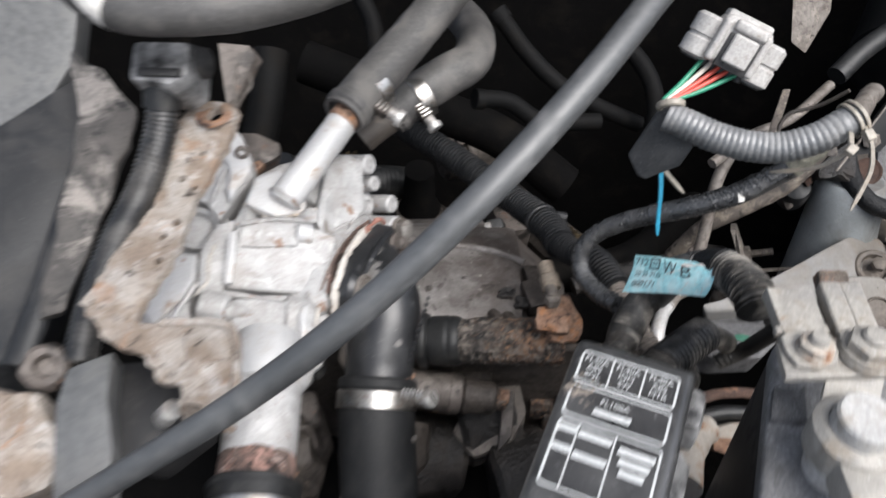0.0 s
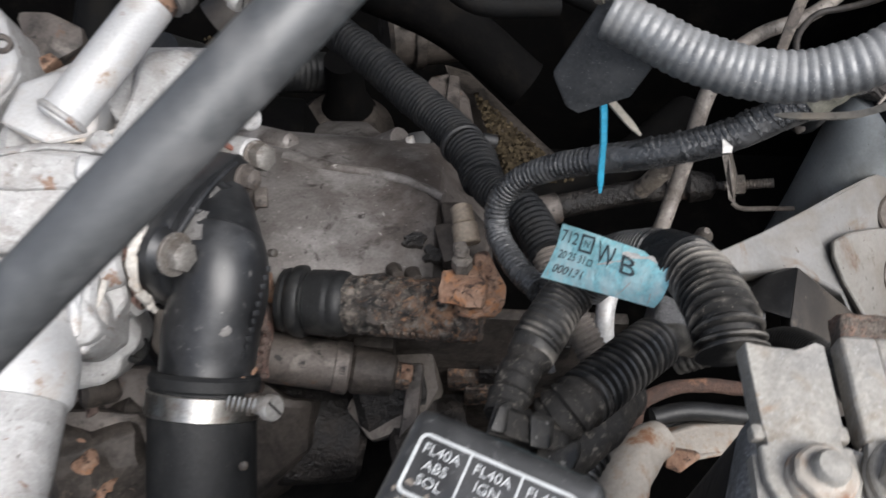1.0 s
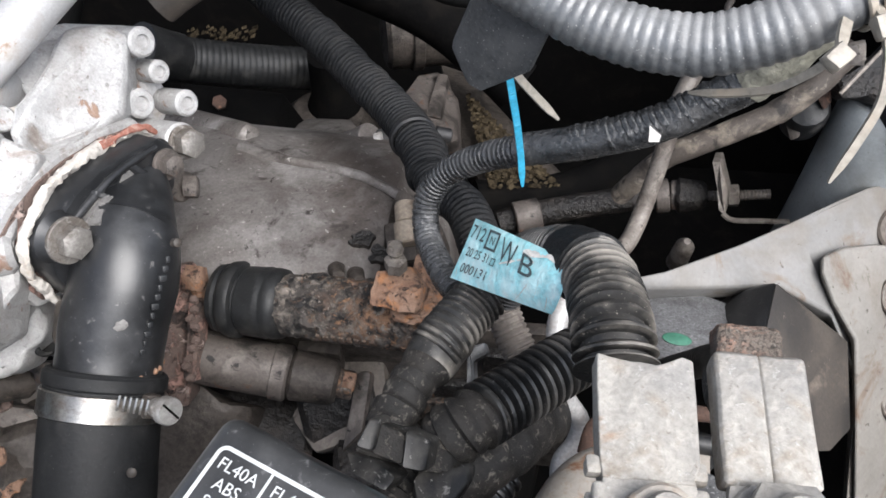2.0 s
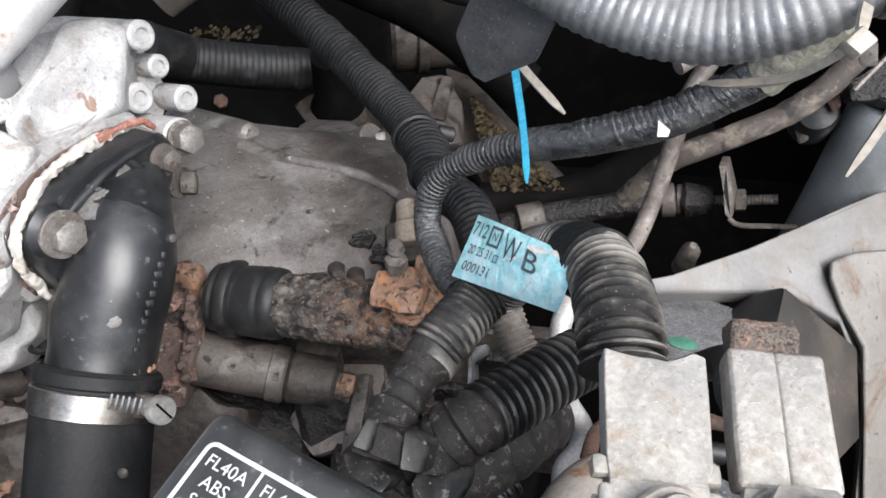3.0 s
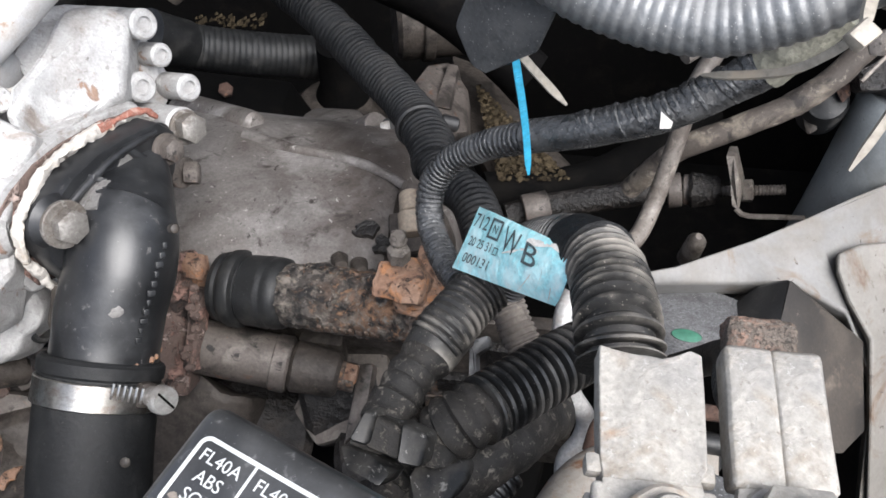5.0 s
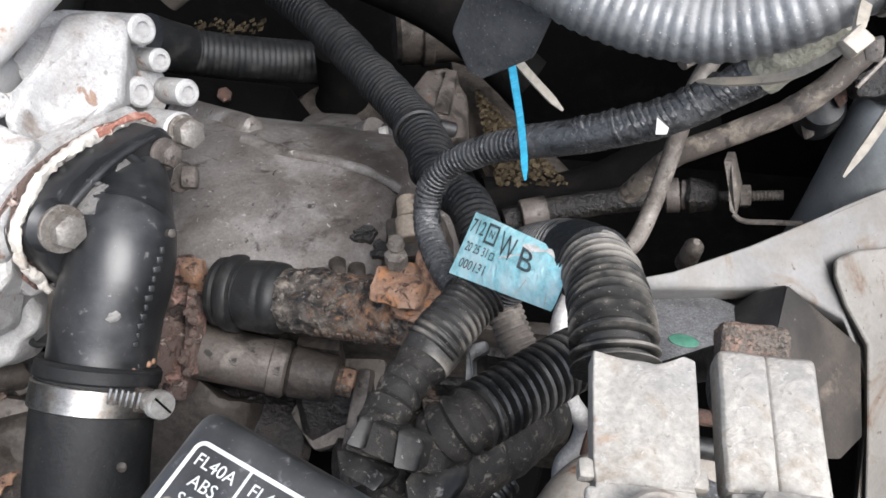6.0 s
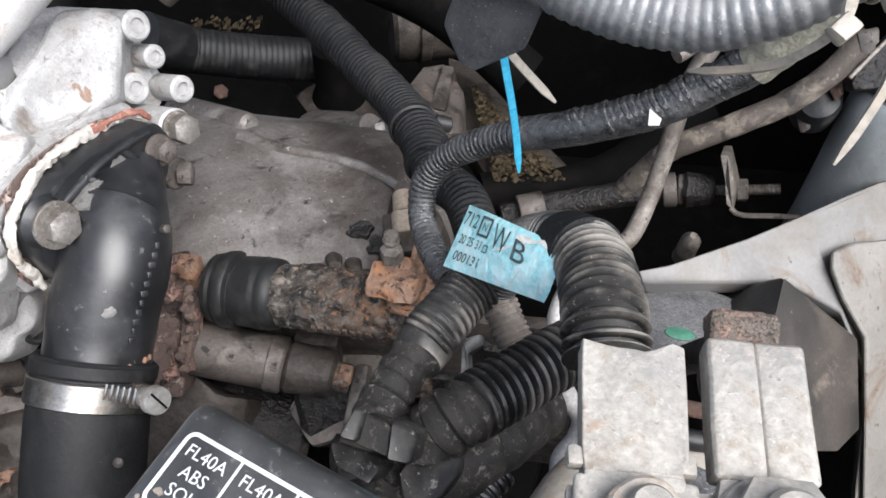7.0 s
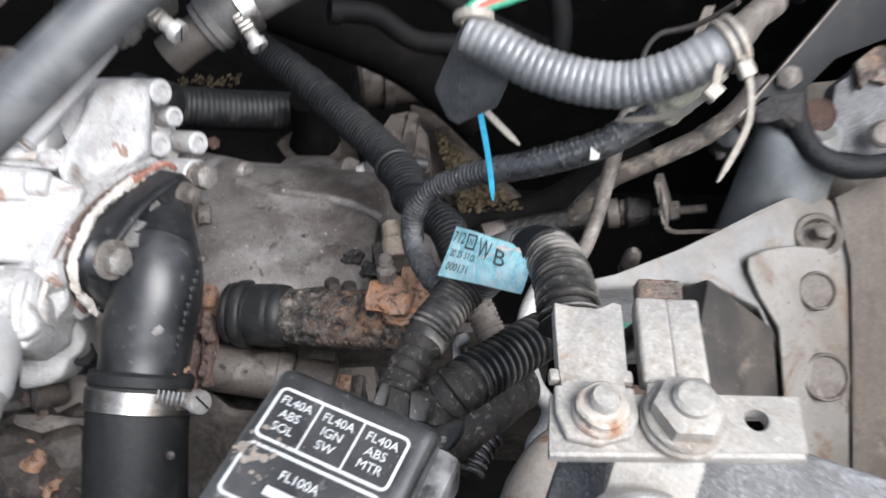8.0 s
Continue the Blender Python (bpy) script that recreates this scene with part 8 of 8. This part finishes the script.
def lug(x0, x1, y0, y1, groove, nut_xy, nut_across, rusty, label):
    g = thing("cable_lug", ((x0 + x1) / 2, (y0 + y1) / 2, 0.930), label, "cable lug", group="cable lugs")
    xm = (x0 + x1) / 2
    if groove:
        for a, b in ((x0, xm + 0.0003), (xm - 0.0003, x1)):
            part("crimp_fold", rough_up(slab([(a, y1, 0.9345), (b, y1, 0.9345), (b, y0, 0.933), (a, y0, 0.933)], (0, 0.0006, -0.006), 0.0013, 3), 0.0003, 0.004, 2), LUG, g)
    else:
        xa = x0 + 0.0058
        part("crimp_fold", rough_up(slab([(x0, y1 + 0.0006, 0.9330), (xa, y1 - 0.0006, 0.9330), (xa + 0.004, y1 - 0.0010, 0.9334), (x1 - 0.002, y1 + 0.0003, 0.9339), (x1, y1 - 0.0002, 0.9334), (x1 - 0.0002, y0 + 0.003, 0.9327), (x1 - 0.0014, y0 + 0.0008, 0.9324), (x1 - 0.0012, y0, 0.9324), (xa, y0, 0.9322), (x0 + 0.0008, y0, 0.9322), (x0 + 0.0003, y0 + 0.004, 0.9325)], (0, 0.0006, -0.006), 0.0012, 3), 0.0003, 0.005, 2), LUG, g)
        for cx_ in (x0 - 0.0004, x1 - 0.0002):
            part("crimp_tab", rough_up(box(pose(cx_, y0 + 0.0022, 0.9285), 0.0026, 0.0032, 0.0036, 0.0010), 0.0003, 0.003), LUG, g)
    part("neck", slab([(x0 + 0.001, y0 + 0.001, 0.9322), (x1 - 0.001, y0 + 0.001, 0.9322), (x1, y0 - 0.005, 0.9312), (x0, y0 - 0.005, 0.9312)], (0, 0, -0.0025), 0.0008), LUG, g)
    c = V((nut_xy[0], nut_xy[1], 0.9295))
    if groove:
        part("ring_pad", rough_up(lathe([(0, 0.0094), (0.0012, 0.0094), (0.0018, 0.0088), (0.0018, 0)], c, UP, 36), 0.0002, 0.005), LUG, g)
    else:
        part("ring_pad", rough_up(slab([(x0 - 0.0006, 0.1812, 0.9318), (x1 + 0.001, 0.1812, 0.9318), (x1 + 0.0016, 0.1745, 0.9316), (x1 - 0.0006, 0.1695, 0.9314), (xm, 0.1672, 0.9314), (x0 + 0.0016, 0.1688, 0.9314), (x0 - 0.0006, 0.1745, 0.9316)], (0, 0, -0.0024), 0.0010, 3), 0.0002, 0.005), LUG, g)
    tilt = V((0.03, 0.05, 1))
    high = 0.0056 if groove else 0.0042
    nut = part("nut", rough_up(join(lathe([(0.0016, nut_across * 0.66), (0.0028, nut_across * 0.66), (0.0033, nut_across * 0.63)], c, tilt, 30), hexagon(c + UP * 0.0028, tilt, nut_across, high, 0.0013)), 0.00025, 0.004), LUG if groove else BRACKET_PALE, g, "corroded hex nut")
    sr = 0.0044 if groove else 0.0034
    part("stud", lathe([(0.0, sr), (high + 0.0042, sr), (high + 0.0052, sr * 0.8), (high + 0.0054, 0)], c, tilt, 22), rusty or LUG, nut)
    return g


l1 = lug(0.1275, 0.1436, 0.1815, 0.2022, False, (0.1366, 0.1745), 0.0096, LUG, "tinned crimp lug with a rusty washer, under a nut")
part("rust_ring", rough_up(ring((0.1366, 0.1745, 0.9344), UP, 0.0034, 0.0056, 0.0018, 0.0006, 26), 0.0004, 0.003), BRACKET_PALE, l1)
l2 = lug(0.1466, 0.1614, 0.1820, 0.2042, True, (0.1548, 0.1745), 0.0136, None, "tinned crimp lug with a folded seam under a large nut")
fray = box(at_axes(V((0.1530, 0.2078, 0.9276)), V((1, 0, 0)), V((0, 0.94, 0.34)), V((0, -0.34, 0.94))), 0.0108, 0.0078, 0.0068, 0.0016, 3)
part("frayed_end", rough_up(rough_up(fray, 0.0003, 0.003, 5), 0.0003, 0.0006), STRANDS, l2, "frayed corroded copper strands")
pg = thing("fusible_link_cable", (0.1782, 0.2676, 0.8254), "black cable leading into the crimp lug", "cable")
part("cable", tube([(0.154, 0.198, 0.9225), (0.154, 0.206, 0.916), (0.1659, 0.2365, 0.8739), (0.1668, 0.25, 0.8464), (0.1646, 0.2638, 0.8145), (0.1542, 0.2661, 0.8001)], 0.0044, 18, rings=0.0030, depth=0.0006), CONDUIT_DUST, pg)

# ---- battery side: black box, mount, pipes ----
relay = thing("relay_box", (0.2403, 0.3132, 0.751), "black plastic relay box with a film of mud", "relay box")
part("front_face", slab([(0.226, 0.3348, 0.7722), (0.2691, 0.3308, 0.7352), (0.2685, 0.2937, 0.721), (0.2548, 0.2794, 0.7273), (0.2202, 0.2681, 0.746), (0.2185, 0.3072, 0.7669)], (0.01, 0.02, -0.03), 0.0015), PLASTIC_BROWN, relay)
part("side_face", slab([(0.226, 0.3348, 0.7722), (0.2192, 0.3088, 0.7667), (0.208, 0.3176, 0.7609), (0.2086, 0.3336, 0.7512), (0.2179, 0.3409, 0.7553)], (0.006, 0.02, -0.03), 0.0012), PLASTIC_MATT, relay)
emount = thing("engine_mount", (0.187, 0.3231, 0.7526), "dusty black engine mount with a green paint daub", "engine mount")
part("top_pad", rough_up(slab([(0.1643, 0.3281, 0.7592), (0.1781, 0.3385, 0.7525), (0.1994, 0.344, 0.7475), (0.216, 0.3346, 0.751), (0.2121, 0.3128, 0.7606), (0.1951, 0.2939, 0.7678), (0.1646, 0.2852, 0.7778), (0.153, 0.2982, 0.7701)], (0, 0.01, -0.03), 0.004, 3), 0.0008, 0.02), GRIT, emount)
part("paint_daub", slab([V((0.1790, 0.2952, 0.7848)) + V((0.0060, 0.0, -0.0008)) * math.cos(a) + V((0.0, 0.0030, -0.0002)) * math.sin(a) for a in [2 * math.pi * k / 16 for k in range(16)]], (0, 0.001, -0.002), 0.0006), GREEN, emount)
part("arch", rough_up(tube([(0.1487, 0.2649, 0.7351), (0.1522, 0.2747, 0.742), (0.1643, 0.2816, 0.7438), (0.1834, 0.2851, 0.7431), (0.2055, 0.2849, 0.7395)], 0.0034, 14, 0.003, flat=0.6), 0.0006, 0.006), RUST_DARK, emount, "rust-brown steel arch")
part("rubber_block", rough_up(slab([(0.1596, 0.2798, 0.728), (0.2075, 0.285, 0.7247), (0.2064, 0.2658, 0.7258), (0.1605, 0.2605, 0.7266)], (0, 0.012, -0.03), 0.005, 3), 0.0006, 0.02), RUBBER, emount)
part("rubber_lip", tube([(0.1577, 0.2696, 0.7381), (0.1753, 0.2739, 0.7379), (0.2052, 0.2741, 0.7342)], 0.0045, 12, 0.004), RUBBER, emount)
mbr = thing("mount_bracket", (0.1307, 0.214, 0.8034), "pale rusty mount bracket beside the battery", "bracket")
part("plate", rough_up(slab([(0.1553, 0.2597, 0.7385), (0.1775, 0.2681, 0.7361), (0.2027, 0.2718, 0.7327), (0.2007, 0.2567, 0.7344), (0.177, 0.2503, 0.7382), (0.1575, 0.2475, 0.7396)], (0, 0.006, -0.01), 0.002, 3), 0.0006, 0.008, 1), BRACKET_PALE, mbr)
part("arm", rough_up(tube([(0.1573, 0.2553, 0.75), (0.1474, 0.2475, 0.7523), (0.1384, 0.2337, 0.7552), (0.1319, 0.2145, 0.7565)], 0.0098, 20, 0.004, wobble=0.0006, radii=[0.0085, 0.0105, 0.0115, 0.0125]), 0.0004, 0.006), BRACKET_PALE, mbr)
part("rust_tab", rough_up(slab([(0.1605, 0.2514, 0.7471), (0.175, 0.2505, 0.7458), (0.1753, 0.2483, 0.7455), (0.1652, 0.2411, 0.7458), (0.1587, 0.2428, 0.746)], (0, 0.004, -0.006), 0.001), 0.0004, 0.006, 1), RUST, mbr, "orange rusty tab")

bp = thing("brake_pipe", (0.1727, 0.3771, 0.7748), "tarnished steel pipe with bends", "pipe")
part("pipe_wall", tube([(0.1982, 0.4285, 0.8271), (0.189, 0.4183, 0.8147), (0.1834, 0.4087, 0.8048), (0.1797, 0.3968, 0.7881), (0.1736, 0.3795, 0.764), (0.1652, 0.3604, 0.7575), (0.1528, 0.3463, 0.7639), (0.1436, 0.3315, 0.7693)], 0.0042, 16, 0.003), PIPE, bp)
part("lower_run", tube([(0.1451, 0.334, 0.7684), (0.1389, 0.3243, 0.7697), (0.1335, 0.3077, 0.7683), (0.1353, 0.2946, 0.7537), (0.1404, 0.2882, 0.7386), (0.1479, 0.2834, 0.7267), (0.1469, 0.2772, 0.7174), (0.1413, 0.2705, 0.7108), (0.1413, 0.2626, 0.7026), (0.1448, 0.2501, 0.687)], 0.0044, 16, 0.003), PIPE_PALE, bp, "pale painted lower run")
wp = thing("fuel_pipe", (0.215, 0.4093, 0.7863), "muddy brown pipe beside the strut tower", "pipe")
part("pipe_wall", tube([(0.2594, 0.4325, 0.822), (0.2446, 0.4218, 0.8063), (0.2281, 0.4147, 0.7947), (0.2061, 0.4107, 0.7822), (0.1837, 0.4097, 0.7658), (0.1675, 0.4128, 0.733)], 0.0056, 18, 0.003, wobble=0.0005), PIPE_MUD, wp)
part("second_run", tube([(0.2641, 0.465, 0.8479), (0.2328, 0.4393, 0.8384), (0.2026, 0.4223, 0.8372), (0.1735, 0.4005, 0.8312)], 0.0035, 12, 0.004), PIPE, wp)
shift = thing("shift_cable", (0.1864, 0.4494, 0.6826), "grimy shift cable with a threaded end in a steel bracket", "cable")
part("cable_body", tube([(0.1023, 0.4364, 0.6717), (0.1226, 0.4433, 0.6741), (0.1532, 0.4503, 0.6776), (0.1894, 0.4537, 0.6853), (0.2069, 0.4538, 0.6893)], 0.0080, 18, 0.004, wobble=0.0007), OILY, shift)
for a, b, r in (((0.1125, 0.4375, 0.6761), (0.1276, 0.442, 0.6774), 0.0105), ((0.1971, 0.4527, 0.6885), (0.205, 0.4529, 0.6901), 0.0105), ((0.2064, 0.4531, 0.6901), (0.212, 0.4525, 0.6914), 0.0092)):
    part("ferrule", rod(a, b, r), ALU_BROWN, shift)
part("thread", tube([(0.2092, 0.4508, 0.6931), (0.2325, 0.4494, 0.6964), (0.2608, 0.4483, 0.7019)], 0.0032, 12, rings=0.002, depth=0.0005), PIPE, shift)
part("grommet", rough_up(rod((0.2085, 0.4515, 0.6925), (0.2255, 0.4500, 0.6950), 0.0105, 0.0085, 0.002), 0.0012, 0.005), OILY, shift)
part("lock_nut", hexagon((0.2376, 0.4481, 0.6985), (0.0283, -0.001, 0.0055), 0.012, 0.006), PIPE, shift)
sbr = thing("cable_bracket", (0.2304, 0.4376, 0.7118), "bent grey steel cable bracket", "bracket")
part("upright", slab([(0.2213, 0.4479, 0.7265), (0.226, 0.4485, 0.7263), (0.2326, 0.4372, 0.7124), (0.2313, 0.4255, 0.7067), (0.2273, 0.4275, 0.7086), (0.2261, 0.439, 0.7145)], (0.004, 0.012, -0.004), 0.0008), PIPE, sbr)
part("foot", tube([(0.2299, 0.4264, 0.7074), (0.235, 0.4227, 0.7066), (0.2504, 0.421, 0.7096), (0.2639, 0.4191, 0.7127)], 0.0018, 8, flat=0.6), PIPE, sbr)
lam = thing("grease_nipple", (0.201, 0.3845, 0.7282), "dusty grey nipple on the subframe", "nipple")
part("nipple", lathe([(-0.02, 0.0055), (0.0, 0.005), (0.004, 0.003), (0.006, 0.0018)], (0.201, 0.3848, 0.7283), (0, -0.2, 1), 16), PIPE, lam)

sub = thing("subframe_beam", (0.096, 0.5331, 0.6306), "mud-caked subframe beam strewn with dead leaves", "beam")
part("beam", rough_up(slab([(0.0396, 0.648, 0.6215), (0.064, 0.6434, 0.6151), (0.12, 0.5609, 0.6227), (0.1608, 0.4914, 0.6418), (0.1375, 0.469, 0.6535), (0.0923, 0.4758, 0.6518), (0.0664, 0.536, 0.6366)], (0, 0.02, -0.05), 0.006), 0.003, 0.03), DARK_BROWN, sub)
part("arm", tube([(0.0858, 0.4638, 0.6564), (0.1226, 0.4734, 0.6524), (0.1601, 0.4911, 0.6479), (0.1965, 0.5289, 0.6394), (0.2406, 0.5798, 0.6331)], 0.016, 18, 0.006, wobble=0.001), DARK, sub)
leaves = thing("dead_leaves", (0.0955, 0.5324, 0.6488), "dead yellow-brown leaves and grit on the beam", "leaf litter", "stuff")
lv = bmesh.new()
rng = random.Random(5)
a0, a1, a2 = V((0.0671, 0.5898, 0.638)), V((0.1405, 0.4825, 0.6566)), V((0.0942, 0.4725, 0.6616))
for k in range(1500):
    u, v = rng.random(), rng.random()
    if u + v > 1:
        u, v = 1 - u, 1 - v
    p = a0 + (a1 - a0) * u + (a2 - a0) * v + TOWARD.normalized() * (0.004 + 0.012 * rng.random())
    s = rng.uniform(0.0009, 0.003)
    e1 = V((rng.uniform(-1, 1), rng.uniform(-1, 1), rng.uniform(-0.5, 0.5))).normalized() * s
    e2 = e1.cross(V((rng.uniform(-0.6, 0.6), rng.uniform(-0.9, 0.2), 1))).normalized() * s * 0.6
    vs = [lv.verts.new(p + q) for q in (-e1, -e1 * 0.3 + e2, e1 * 0.5 + e2 * 0.8, e1, e1 * 0.4 - e2, -e1 * 0.4 - e2 * 0.8)]
    lv.faces.new(vs)
part("leaf_bed", lv, LEAF, leaves)

# ---- deep background of the bay ----
deep = thing("steering_rack", (0.0094, 0.6886, 0.6175), "dark cylinders and brackets deep in the bay", "machinery")
part("canister", rod((-0.0172, 0.6935, 0.612), (0.0516, 0.715, 0.6062), 0.032, None, 0.004, 36), DARK_BROWN, deep)
part("canister_band", ring((0.0049, 0.6989, 0.6106), (0.0689, 0.0216, -0.0058), 0.0318, 0.0345, 0.010, 0.001, 36), DARK_BROWN, deep)
part("bolt", hexagon((0.0076, 0.6814, 0.6373), (0.1, -0.5, 0.8), 0.014, 0.010), ALU_BROWN, deep)
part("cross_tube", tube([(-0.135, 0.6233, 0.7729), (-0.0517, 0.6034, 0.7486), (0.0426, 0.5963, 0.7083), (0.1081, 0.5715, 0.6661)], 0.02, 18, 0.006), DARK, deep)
part("side_tube", tube([(-0.1292, 0.5063, 0.8538), (-0.1333, 0.4765, 0.8246), (-0.1458, 0.4348, 0.7839)], 0.013, 18, 0.006), SHADE_HOSE, deep)
bkt = thing("pale_strap_bracket", (-0.1263, 0.4188, 0.8938), "pale dusty strap bracket behind the plug", "bracket")
part("strap", rough_up(slab([(-0.1385, 0.4296, 0.9052), (-0.1208, 0.4334, 0.9009), (-0.1163, 0.4311, 0.8942), (-0.1263, 0.4064, 0.8815), (-0.1317, 0.3983, 0.8808), (-0.1361, 0.4168, 0.8952)], (0.002, 0.004, -0.006), 0.0012), 0.0005, 0.02), ALU_BROWN, bkt)
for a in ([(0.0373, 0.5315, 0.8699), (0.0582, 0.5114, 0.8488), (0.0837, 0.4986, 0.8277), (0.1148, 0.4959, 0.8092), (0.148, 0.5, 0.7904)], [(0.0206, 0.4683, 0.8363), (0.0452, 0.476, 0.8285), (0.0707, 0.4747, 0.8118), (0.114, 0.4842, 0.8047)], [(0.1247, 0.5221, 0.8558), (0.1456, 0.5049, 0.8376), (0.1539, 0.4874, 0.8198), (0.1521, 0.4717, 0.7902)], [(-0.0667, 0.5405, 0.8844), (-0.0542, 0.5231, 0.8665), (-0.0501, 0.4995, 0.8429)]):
    fuel = thing("vacuum_hose", a[0], "thin hose deep behind the cable, coloured black for its shade", "hose", group="vacuum hoses")
    part("hose_run", tube(a, 0.0065, 14, 0.005), SHADE_HOSE, fuel)
    part("end_sleeve", tube([V(a[0]), V(a[0]).lerp(V(a[1]), 0.25)], 0.0074, 14, 0.005), SHADE_HOSE, fuel)
blk = thing("ignition_coil_block", (-0.0735, 0.475, 0.7099), "black block under the rear hose with a dull bolt", "block")
part("block", slab([(-0.1166, 0.5055, 0.7126), (-0.0523, 0.5234, 0.6924), (-0.0449, 0.4758, 0.7067), (-0.0541, 0.4442, 0.7224), (-0.0917, 0.4502, 0.7315)], (0, 0.03, -0.06), 0.005), DARK, blk)
part("bolt", hexagon((-0.0770, 0.4770, 0.7225), (0.3, -0.5, 0.8), 0.008, 0.005), RUST_DARK, blk)
